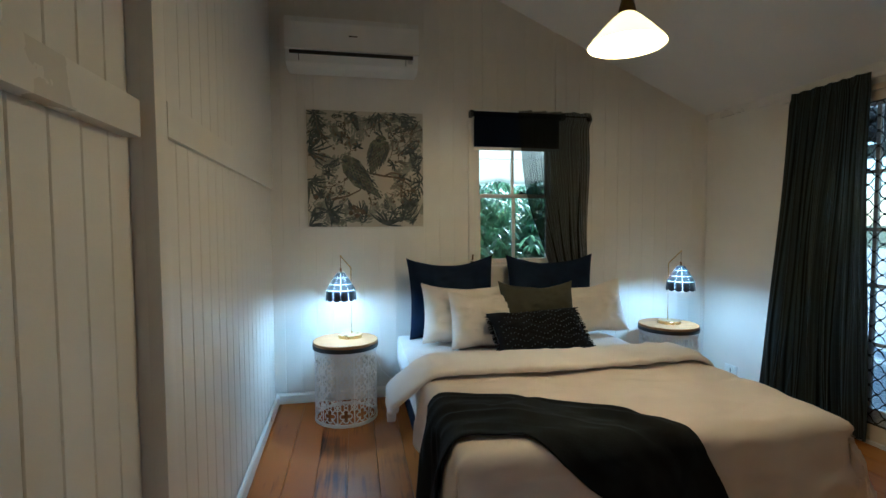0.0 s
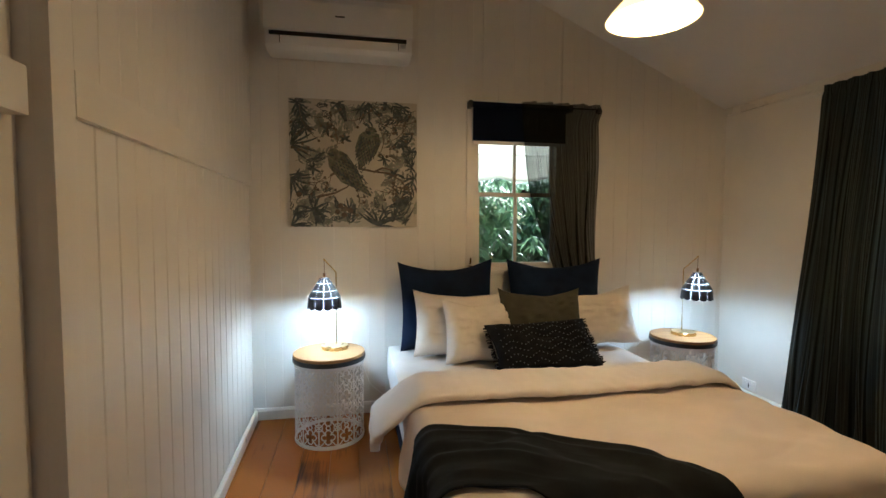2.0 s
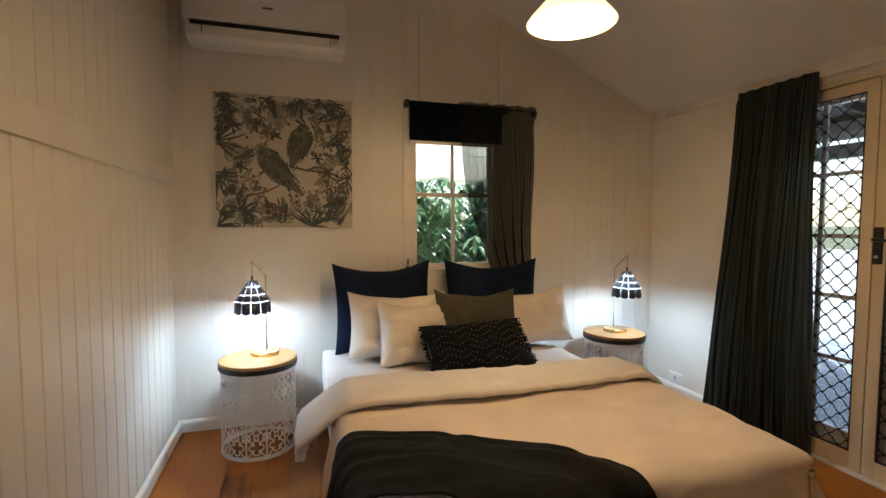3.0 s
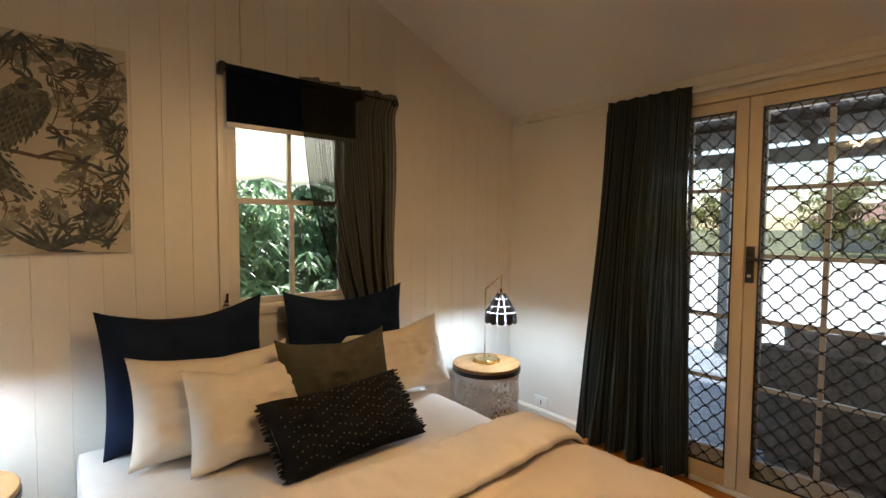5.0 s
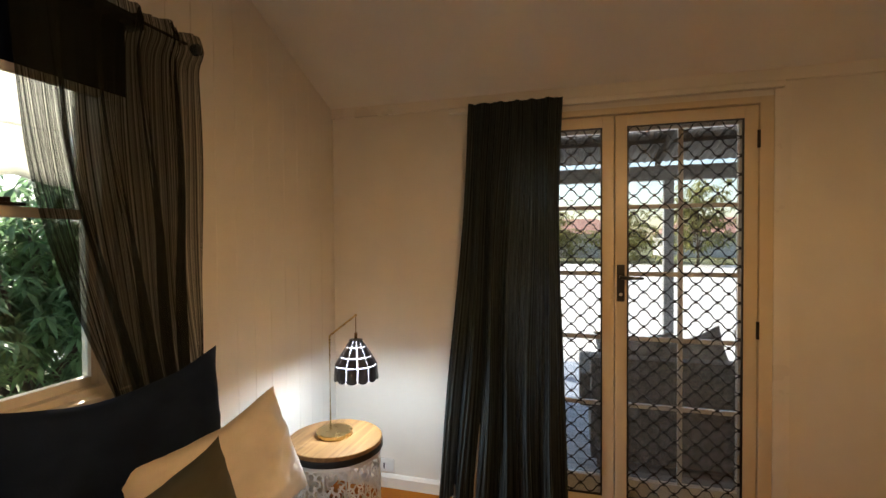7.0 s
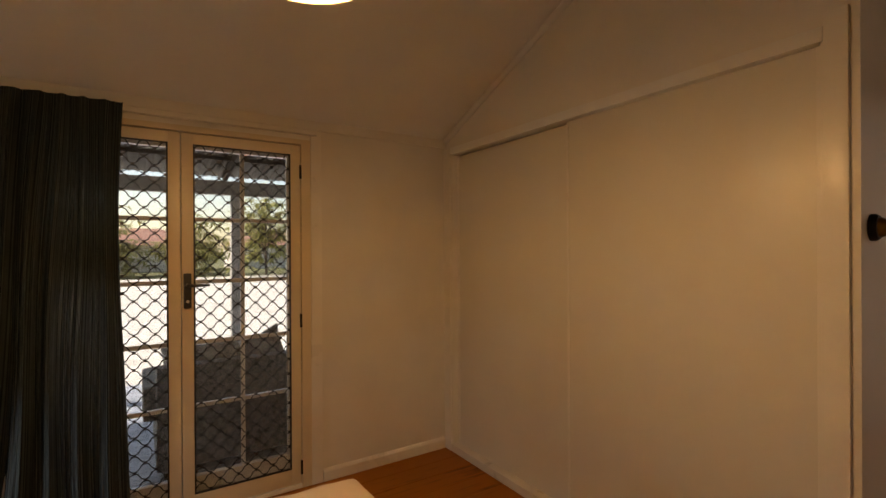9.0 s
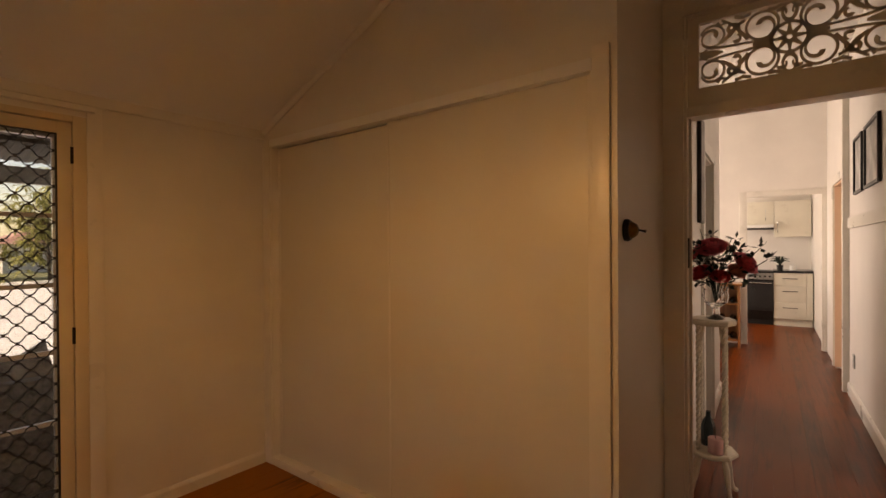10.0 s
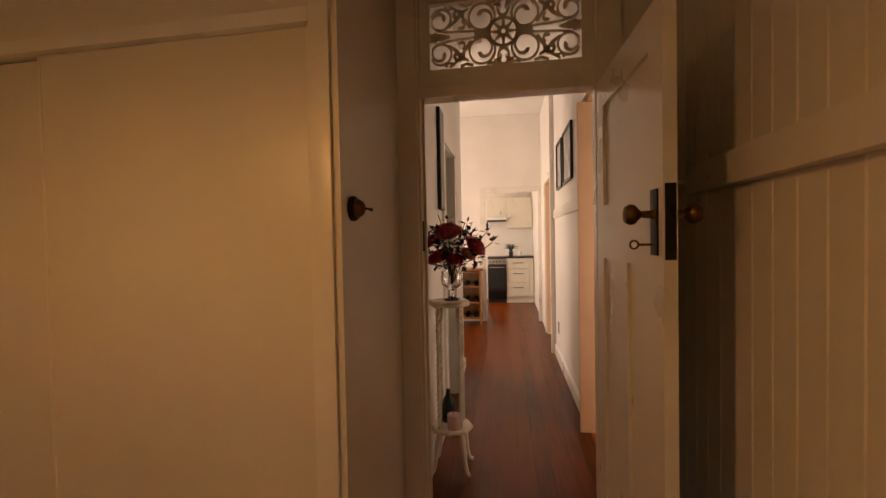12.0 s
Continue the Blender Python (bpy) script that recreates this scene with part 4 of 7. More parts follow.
SZ = 0.468
pillow("euro_pillow", "dark navy velvet euro pillow standing against the wall", NAVY, 0.64, 0.575, 0.16, (0.665, 3.11, SZ), 7, 2, -1, 0.045, 1)
pillow("euro_pillow", "dark navy velvet euro pillow standing below the window", NAVY, 0.67, 0.58, 0.16, (1.405, 3.11, SZ), 6, -4, 0, 0.045, 2)
pillow("pillow", "cream white cotton pillow leaning on the navy pillow", PILLOWCASE, 0.62, 0.41, 0.18, (0.715, 2.92, SZ), 16, 2, 2, 0.03, 3)
pillow("pillow", "cream white cotton pillow leaning beside the bedside lamp", PILLOWCASE, 0.61, 0.385, 0.18, (1.61, 2.94, SZ + 0.012), 20, -8, -5, 0.03, 4)
pillow("cushion", "plump cream white square cushion leaning on a pillow", PILLOWCASE, 0.46, 0.385, 0.19, (0.80, 2.755, SZ), 20, 3, 1, 0.03, 5, category="cushion")
pillow("cushion", "olive grey square cushion in the middle of the bed", OLIVE, 0.53, 0.435, 0.20, (1.175, 2.755, SZ), 17, -1, 1, 0.035, 6, category="cushion")

lumbar = pillow("lumbar_cushion", "charcoal oblong cushion with beaded zigzags and fringed ends", CHARCOAL, 0.60, 0.30, 0.15, (1.115, 2.49, SZ + 0.016), 38, -1, -2, 0.0, 7, skew=-0.12, category="cushion")
bm = bmesh.new()
for k in range(-3, 4):
    for i in range(26):
        a = -0.85 + 1.7 * i / 25
        b = k * 0.26 + 0.22 * abs(((a * 2.2 + 0.5) % 1) - 0.5) * 2 - 0.1
        if abs(b) < 0.85:
            puff = ((1 - a ** 4) * (1 - b ** 4)) ** 0.62
            bmesh.ops.create_cube(bm, size=0.0045, matrix=Matrix.Translation((a * 0.29 - 0.12 * (0.15 + b * 0.145), -(0.075 * puff * (1 - 0.15 * b) + 0.004), 0.15 + b * 0.145)))
part("beading", bm, material("grey_bead_thread", (0.09, 0.095, 0.10), 0.8), lumbar, "rows of grey beads")["kind"] = "stuff"
for sx in (-1, 1):
    bm = bmesh.new()
    for i in range(34):
        z = 0.012 + 0.276 * i / 33
        tube(bm, [(sx * 0.282 - 0.12 * z, 0, z), (sx * (0.302 + random.uniform(0, 0.010)) - 0.12 * z, random.uniform(-0.012, 0.012), z + random.uniform(-0.008, 0.006))], [0.005, 0.003], 5)
    part("fringe", bm, CHARCOAL, lumbar, "short charcoal tassel fringe")

# bedside tables
def table_lattice():
    bm = bmesh.new()
    R, H, rows, cols = 0.202, 0.439, 4, 12

    def wrap(u, v, d):
        a = u / R
        return ((R - d) * math.cos(a), (R - d) * math.sin(a), v + 0.018)

    cw, ch = 2 * math.pi * R / cols, H / rows
    for i in range(cols):
        for j in range(rows):
            cx, cy = i * cw, (j + 0.5) * ch
            for q in range(4):
                a = radians(90 * q)
                ribbon(bm, arc(cx + 0.0215 * math.cos(a), cy + 0.0255 * math.sin(a), 0.0165, 0.0165, 90 * q - 128, 90 * q + 128, 9), 0.0065, wrap, 0.002)
                a2 = radians(90 * q + 45)
                ribbon(bm, [(cx + 0.019 * math.cos(a2), cy + 0.020 * math.sin(a2)), (cx + 0.050 * math.cos(a2), cy + 0.060 * math.sin(a2)), (cx + cw / 2 * (1 if math.cos(a2) > 0 else -1), cy + ch / 2 * (1 if math.sin(a2) > 0 else -1))], 0.0065, wrap, 0.002)
            ribbon(bm, arc(cx + cw / 2, cy + ch / 2, 0.021, 0.021, 0, 360, 12), 0.0065, wrap, 0.002)
            ribbon(bm, arc(cx, cy + ch / 2, 0.012, 0.012, 0, 360, 10), 0.0065, wrap, 0.002)
        ribbon(bm, [((i + 0.5) * cw, 0), ((i + 0.5) * cw, H / 2), ((i + 0.5) * cw, H)], 0.008, wrap, 0.002)
    return bm


def side_table(at):
    t = base("bedside_table", "white pierced-metal drum bedside table with a round timber top", "bedside table", at, group="bedside tables")
    part("drum", table_lattice(), WHITEMETAL, t, "white pierced metal drum")
    for z in (0.0, 0.449):
        bm = bmesh.new()
        lathe(bm, [(0.2045, z), (0.2045, z + 0.02), (0.198, z + 0.02), (0.198, z)], 48, closed=True)
        part("hoop", bm, WHITEMETAL, t, smooth=True)
    bm = bmesh.new()
    lathe(bm, [(0, 0.4695), (0.211, 0.4695), (0.213, 0.473), (0.213, 0.494), (0.210, 0.496), (0, 0.496)], 56)
    part("rim", bm, BLACK, t, "black metal rim", smooth=True)
    bm = bmesh.new()
    lathe(bm, [(0, 0.4965), (0.209, 0.4965), (0.210, 0.512), (0.207, 0.515), (0, 0.515)], 56)
    part("tabletop", bm, OAK, t, "oiled striped timber top", smooth=True)
    return t


TABLE_L, TABLE_R = (-0.09, 3.005, 0), (2.295, 3.0, 0)
side_table(TABLE_L)
side_table(TABLE_R)

LINER = bpy.data.materials.new("frosted_white_shade_lining")
LINER.use_nodes = True
_ln = LINER.node_tree
_lt, _lm = _ln.nodes.new("ShaderNodeBsdfTranslucent"), _ln.nodes.new("ShaderNodeMixShader")
_lt.inputs[0].default_value = (0.34, 0.34, 0.34, 1)
_ln.nodes["Principled BSDF"].inputs["Base Color"].default_value = (0.85, 0.85, 0.85, 1)
_lm.inputs[0].default_value = 0.7
_ln.links.new(_ln.nodes["Principled BSDF"].outputs[0], _lm.inputs[1])
_ln.links.new(_lt.outputs[0], _lm.inputs[2])
_ln.links.new(_lm.outputs[0], _ln.nodes["Material Output"].inputs[0])


def table_lamp(tip, foot, elbow_z):
    """A brass arm lamp; the shade hangs from the arm's tip."""
    l = base("table_lamp", "lit brass table lamp with a black slatted dome shade", "table lamp", (foot[0], foot[1], 0.515), group="bedside lamps")
    T = pose(-foot[0], -foot[1], -0.515)

    def lp(name, bm, mat, parent=l, label="", smooth=True):
        bmesh.ops.transform(bm, matrix=T, verts=bm.verts)
        return part(name, bm, mat, parent, label, smooth)

    bm = bmesh.new()
    c = ((foot[0] * 0.85 + tip[0] * 0.15), (foot[1] * 0.85 + tip[1] * 0.15), 0.515)
    lathe(bm, [(0, 0), (0.080, 0), (0.081, 0.003), (0.081, 0.019), (0.079, 0.021), (0, 0.0215)], 48, c)
    lp("base_disc", bm, BRASS, label="brushed brass disc")
    bm = bmesh.new()
    tube(bm, [(foot[0], foot[1], 0.534), (foot[0], foot[1], elbow_z - 0.008), (foot[0] * 0.96 + tip[0] * 0.04, foot[1] * 0.96 + tip[1] * 0.04, elbow_z), (tip[0], tip[1], 1.066)], 0.0045, 10)
    bmesh.ops.create_uvsphere(bm, u_segments=10, v_segments=6, radius=0.007, matrix=Matrix.Translation((tip[0], tip[1], 1.066)))
    lp("arm", bm, BRASS)
    bm = bmesh.new()
    tube(bm, [(tip[0], tip[1], 1.062), (tip[0], tip[1], 0.965)], 0.0018, 6)
    lathe(bm, [(0, 0), (0.007, 0), (0.007, 0.025), (0, 0.027)], 12, (tip[0], tip[1], 0.962))
    lp("cord", bm, OLDBRASS)
    prof = [(0.026, 0.955), (0.046, 0.928), (0.072, 0.886), (0.094, 0.848), (0.099, 0.812), (0.095, 0.778)]
    bm = bmesh.new()
    lathe(bm, [(r - 0.004, z) for r, z in prof[:-1]] + [(0.094, 0.786)], 36, (tip[0], tip[1], 0))
    shade_liner = lp("shade_lining", bm, LINER, label="white frosted lining lit from within")
    bm = bmesh.new()
    for g in range(12):
        for k in range(len(prof) - 1):
            if k == len(prof) - 2:
                continue
            (r0, za), (r1, zb) = prof[k], prof[k + 1]
            n = 4 if k == len(prof) - 3 else 2
            zb2 = 0.778 if k == len(prof) - 3 else zb + 0.0014
            gap = 0.0012
            rows = []
            for i in range(n + 1):
                a0, a1 = 2 * math.pi * g / 12, 2 * math.pi * (g + 1) / 12
                row = []
                for r, z in ((r0, za - (0.0014 if k else 0)), (r1, zb2)):
                    da = gap / r
                    a = a0 + da + (a1 - a0 - 2 * da) * i / n
                    zz = z
                    if zb2 == 0.778 and z == zb2:
                        zz = z + 0.010 * (2 * i / n - 1) ** 2
                    row.append((r, a, zz))
                rows.append(row)
            for A, B in zip(rows, rows[1:]):
                q = [(tip[0] + r * math.cos(a), tip[1] + r * math.sin(a), z) for r, a, z in (A[0], B[0], B[1], A[1])]
                q2 = [(tip[0] + (r - 0.0025) * math.cos(a), tip[1] + (r - 0.0025) * math.sin(a), z) for r, a, z in (A[0], B[0], B[1], A[1])]
                v = [bm.verts.new(p) for p in q + q2]
                for f in ((0, 1, 2, 3), (7, 6, 5, 4), (0, 4, 5, 1), (2, 6, 7, 3), (1, 5, 6, 2), (3, 7, 4, 0)):
                    bm.faces.new([v[i] for i in f])
    lathe(bm, [(0, 0.963), (0.0305, 0.957), (0.0305, 0.954), (0, 0.954)], 24, (tip[0], tip[1], 0))
    lp("shade", bm, BLACK, label="black metal plates with narrow slots", smooth=False)
    bm = bmesh.new()
    bmesh.ops.create_uvsphere(bm, u_segments=14, v_segments=8, radius=0.02, matrix=Matrix.Translation((tip[0], tip[1], 0.875)))
    tube(bm, [(tip[0], tip[1], 0.885), (tip[0], tip[1], 0.950)], 0.012, 12)
    lp("bulb", bm, BULB, label="lit white bulb")


table_lamp(LAMP_L[:2], (-0.05, 3.08), 0.985)
table_lamp(LAMP_R[:2], (2.315, 3.035), 0.972)

# pendant
px, py, pz = PENDANT
pend = base("pendant_light", "lit pendant lamp with a frosted cream cone shade", "pendant light", (px, py, pz))
bm = bmesh.new()
lathe(bm, [(0.156, 0.0), (0.143, 0.018), (0.100, 0.066), (0.062, 0.105), (0.034, 0.128), (0.030, 0.123), (0.058, 0.099), (0.096, 0.061), (0.139, 0.014), (0.152, 0.0)], 56, closed=True)
part("shade", bm, SHADEGLOW, pend, "frosted cream glass cone, lit from within", smooth=True)
bm = bmesh.new()
lathe(bm, [(0, 0.118), (0.032, 0.121), (0.036, 0.132), (0.030, 0.16), (0.020, 0.20), (0.010, 0.25), (0, 0.252)], 28)
part("gallery", bm, OLDBRASS, pend, "aged bronze fitting", smooth=True)
bm = bmesh.new()
tube(bm, [(0, 0, 0.25), (0, 0, roof(px) - pz - 0.02)], 0.004, 8)
lathe(bm, [(0, 0), (0.05, 0.004), (0.045, 0.03), (0.0, 0.045)], 24, (0, 0, roof(px) - pz - 0.032))
part("cord", bm, OLDBRASS, pend, "bronze cord and ceiling rose", smooth=True)
bm = bmesh.new()
bmesh.ops.create_uvsphere(bm, u_segments=16, v_segments=10, radius=0.03, matrix=Matrix.Translation((0, 0, 0.088)))
part("bulb", bm, glow("lit_warm_bulb", (1.0, 0.8, 0.5), 25), pend, "lit warm bulb", smooth=True)

# air conditioner
ac = base("air_conditioner", "white split-system air conditioner mounted high on the wall", "air conditioner", (-0.0125, NY, 2.308))
prof = [(0, 0.008), (-0.10, 0.004), (-0.165, 0.010), (-0.195, 0.030), (-0.203, 0.12), (-0.203, 0.28), (-0.19, 0.315), (0, 0.322)]


def extrude_x(bm, pr, xa, xb):
    A, B = [bm.verts.new((xa, p, q)) for p, q in pr], [bm.verts.new((xb, p, q)) for p, q in pr]
    for i in range(len(pr)):
        bm.faces.new((A[i], A[(i + 1) % len(pr)], B[(i + 1) % len(pr)], B[i]))
    bm.faces.new(A[::-1])
    bm.faces.new(B)


bm = bmesh.new()
extrude_x(bm, prof, -0.435, 0.435)
bmesh.ops.bevel(bm, geom=[e for e in bm.edges if abs(e.verts[0].co.x - e.verts[1].co.x) < 1e-5], offset=0.006, segments=2, affect="EDGES")
part("casing", bm, WHITE, ac, smooth=True)
bm = bmesh.new()
extrude_x(bm, [(-0.204, 0.104), (-0.224, 0.108), (-0.226, 0.275), (-0.200, 0.319), (-0.19, 0.315), (-0.204, 0.28)], -0.437, 0.437)
part("front_panel", bm, WHITE, ac, "smooth white front panel")
# one black strip draws both the air slot and the overhanging panel's shadow
bm = bmesh.new()
extrude_x(bm, [(-0.2035, 0.079), (-0.2065, 0.080), (-0.2065, 0.103), (-0.2035, 0.103)], -0.41, 0.40)
part("slot_and_panel_shade", bm, BLACK, ac, "black strip for the air slot and the shade below the panel")
bm = bmesh.new()
extrude_x(bm, [(-0.170, 0.010), (-0.198, 0.032), (-0.2065, 0.076), (-0.218, 0.074), (-0.212, 0.024), (-0.180, 0.002)], -0.345, 0.345)
part("louvre", bm, WHITE, ac, "white louvre flap")
for s in (-1, 1):
    block("end_gap", BLACK, (s * 0.350 - 0.002, s * 0.350 + 0.002, -0.2085, -0.2035, 0.036, 0.08), ac)
block("badge", BLACK, (-0.028, 0.028, -0.2275, -0.2245, 0.196, 0.204), ac)
bm = bmesh.new()
for i in range(4):
    box(bm, 0.362, 0.395, -0.2068, -0.203, 0.052 + i * 0.008, 0.0545 + i * 0.008)
part("rating_label", bm, material("grey_print", (0.35, 0.35, 0.35)), ac, "small grey printed label")
block("indicator", glow("indicator_lamp", (0.9, 1.0, 0.95), 2), (0.0, 0.008, -0.2085, -0.204, 0.047, 0.051), ac)
bm = bmesh.new()
box(bm, -0.362, -0.352, NY - 0.006, NY - 0.0005, 2.02, 2.33)
tagged(part("cable_cover", bm, TRIM), "thin painted cable cover below the air conditioner", "cable cover")

# canvas picture
AX0, AX1, AZ0, AZ1 = -0.34, 0.475, 1.257, 2.07
CANVAS = material("faded_canvas", (0.56, 0.50, 0.40), 0.9, vary=0.14, scale=5, bump=0.4, fine=350)
INK = material("blue_grey_ink", (0.098, 0.112, 0.108), 0.9, vary=0.5, scale=30, bump=0.1)
PALEINK = material("pale_green_ink", (0.28, 0.275, 0.22), 0.9, vary=0.4, scale=22, bump=0.1)
BIRDINK = material("olive_grey_ink", (0.19, 0.185, 0.135), 0.9, vary=0.5, scale=45, bump=0.1)
BROWNINK = material("brown_ink", (0.16, 0.12, 0.085), 0.9, vary=0.4, scale=18, bump=0.1)
art = base("canvas_picture", "square canvas print of foliage and two birds in muted greens", "picture", ((AX0 + AX1) / 2, NY, (AZ0 + AZ1) / 2))
AW = (AX1 - AX0) / 2
block("canvas", CANVAS, (-AW, AW, -0.03, -0.001, -AW, AW), art, bevel=0.002)
rnd = random.Random(4)


def art_place(level):
    return lambda u, v, d: (max(-AW, min(AW, u)), -0.0302 - level - d * 0.4, max(-AW, min(AW, v)))


def blade(bm, x, y, a, length, w, level, bend=0.0):
    """One pointed leaf, curving by bend."""
    pts = [(x + length * k * math.cos(a + bend * k), y + length * k * math.sin(a + bend * k)) for k in (0, 0.2, 0.4, 0.6, 0.8, 1.0)]
    ribbon(bm, pts, lambda t: w * math.sin(math.pi * (0.08 + 0.9 * t)) ** 0.8 + 0.0006, art_place(level + 0.0008 * rnd.random()), 0.0004)


def frond(bm, x, y, a, length, n, w, level, spread=52):
    """A stem with paired narrow leaves."""
    blade(bm, x, y, a, length, 0.004, level, 0.2)
    for i in range(n):
        k = (i + 1) / n
        for sd in (-1, 1):
            ln = length * 0.48 * (1 - 0.55 * k)
            blade(bm, x + math.cos(a) * length * k * 0.95, y + math.sin(a) * length * k * 0.95, a + sd * radians(spread * (1.15 - 0.5 * k)), ln, w, level, -0.3 * sd)


def fan(bm, x, y, a, length, n, w, level, spread=140):
    """Leaves that spread from one point like a palm."""
    for i in range(n):
        b = a + radians(spread * (i / (n - 1) - 0.5))
        blade(bm, x, y, b, length * rnd.uniform(0.75, 1.05), w, level, rnd.uniform(-0.3, 0.3))


def twig(bm, x, y, a, length, level):
    """A thin branching stem with small round buds."""
    blade(bm, x, y, a, length, 0.0045, level, 0.5)
    for i in range(4):
        k = 0.3 + 0.2 * i
        b = a + (0.9 if i % 2 else -0.8)
        cx, cy = x + length * k * math.cos(a + 0.5 * k), y + length * k * math.sin(a + 0.5 * k)
        blade(bm, cx, cy, b, length * 0.35, 0.004, level)
        ribbon(bm, arc(cx + length * 0.36 * math.cos(b), cy + length * 0.36 * math.sin(b), 0.005, 0.005, 0, 360, 8), 0.009, art_place(level + 0.0008), 0.0004)


def bloom(bm, x, y, r, level):
    for i in range(6):
        blade(bm, x, y, i * 1.047 + x * 9, r, r * 0.5, level, 0.2)


# pale wash of leaves behind, dark growth round the edges, twigs between
bm = bmesh.new()
for i in range(130):
    side, p = i % 4, rnd.uniform(-0.40, 0.40)
    e = 0.40 - abs(rnd.gauss(0, 0.085))
    x, y = ((p, e), (p, -e), (e, p), (-e, p))[side]
    frond(bm, x, y, math.atan2(-y, -x) + rnd.uniform(-1.2, 1.2), rnd.uniform(0.06, 0.13), rnd.randint(3, 5), rnd.uniform(0.009, 0.016), 0.0, rnd.uniform(35, 70))
for x, y in ((-0.21, 0.24), (-0.1, 0.19), (-0.24, 0.05), (0.02, 0.33), (0.22, -0.03), (-0.13, -0.29), (0.30, -0.24)):
    bloom(bm, x, y, 0.055, 0.0006)
tagged(part("pale_leaf_print", bm, PALEINK, art), kind="stuff")
bm = bmesh.new()
for x, y, a, ln, n, w, sp in ((0.09, 0.40, -90, 0.19, 7, 0.013, 80), (-0.40, 0.12, 10, 0.20, 8, 0.018, 130), (-0.40, -0.09, -40, 0.17, 6, 0.016, 90),
                              (0.15, -0.40, 80, 0.17, 9, 0.020, 150), (-0.26, -0.30, 60, 0.13, 8, 0.022, 260), (-0.40, -0.40, 30, 0.15, 6, 0.016, 90)):
    fan(bm, x, y, radians(a), ln * 0.9, n, w * 0.72, 0.0012, sp)
for x, y, a, ln in ((0.40, 0.36, 205, 0.20), (0.40, 0.22, 215, 0.17), (0.40, -0.05, 250, 0.20), (0.33, -0.40, 100, 0.22), (0.25, -0.38, 65, 0.16), (-0.36, 0.40, -75, 0.17), (-0.04, -0.40, 75, 0.13),
                    (0.38, -0.22, 200, 0.15), (-0.10, 0.40, -70, 0.12), (0.24, 0.40, -60, 0.12), (-0.40, 0.26, -20, 0.12), (-0.20, -0.40, 110, 0.11)):
    frond(bm, x, y, radians(a), ln, 6, 0.012, 0.0014, rnd.uniform(40, 60))
for i in range(56):
    side, p = i % 4, rnd.uniform(-0.40, 0.40)
    e = 0.40 - abs(rnd.gauss(0, 0.075))
    x, y = ((p, e), (p, -e), (e, p), (-e, p))[side]
    a = math.atan2(-y, -x) + rnd.uniform(-1.3, 1.3)
    if i % 3:
        frond(bm, x, y, a, rnd.uniform(0.05, 0.10), 5, 0.007, 0.0016, rnd.uniform(35, 65))
    else:
        fan(bm, x, y, a, rnd.uniform(0.04, 0.075), 6, 0.011, 0.0016, 200)
for x, y in ((-0.17, 0.22), (-0.06, 0.16), (-0.26, -0.03), (0.25, -0.06), (0.31, 0.13), (-0.33, -0.18)):
    fan(bm, x, y, rnd.uniform(0, 6), 0.05, 5, 0.016, 0.0014, 240)
tagged(part("dark_leaf_print", bm, INK, art), kind="stuff")
bm = bmesh.new()
for x, y, a, ln in ((0.33, 0.30, 200, 0.15), (0.20, 0.28, -30, 0.16), (-0.28, 0.30, -20, 0.16), (-0.12, 0.10, 60, 0.10), (-0.30, -0.12, -15, 0.14), (-0.20, -0.10, 200, 0.10), (0.14, -0.16, -30, 0.15), (0.20, -0.20, 30, 0.12), (0.02, -0.28, 60, 0.09), (0.30, 0.02, 130, 0.12), (-0.34, 0.36, -95, 0.20), (-0.22, 0.16, 30, 0.13), (-0.05, 0.28, -10, 0.14), (0.15, 0.05, 55, 0.22), (0.24, 0.16, 20, 0.16), (0.10, 0.34, 40, 0.14), (-0.24, -0.22, 25, 0.14), (-0.07, -0.24, -80, 0.10), (0.22, -0.10, -50, 0.16), (-0.28, 0.04, 120, 0.10)):
    twig(bm, x, y, radians(a), ln, 0.002)
for x, y in ((-0.09, -0.27), (-0.06, -0.29), (-0.11, -0.31), (-0.07, -0.33), (-0.03, -0.30), (-0.35, -0.20)):
    ribbon(bm, arc(x, y, 0.009, 0.009, 0, 360, 12), 0.017, art_place(0.003 + 0.001 * rnd.random()), 0.0004)
for pts in (((-0.24, -0.215), (-0.13, -0.19), (-0.05, -0.15), (0.0, -0.09)), ((0.02, -0.025), (0.12, -0.045), (0.22, -0.055), (0.30, -0.10), (0.37, -0.19)), ((0.12, -0.05), (0.18, -0.02), (0.25, -0.035))):
    ribbon(bm, pts, lambda t: 0.015 - 0.008 * t, art_place(0.0024), 0.0005)
tagged(part("twig_print", bm, BROWNINK, art), kind="stuff")


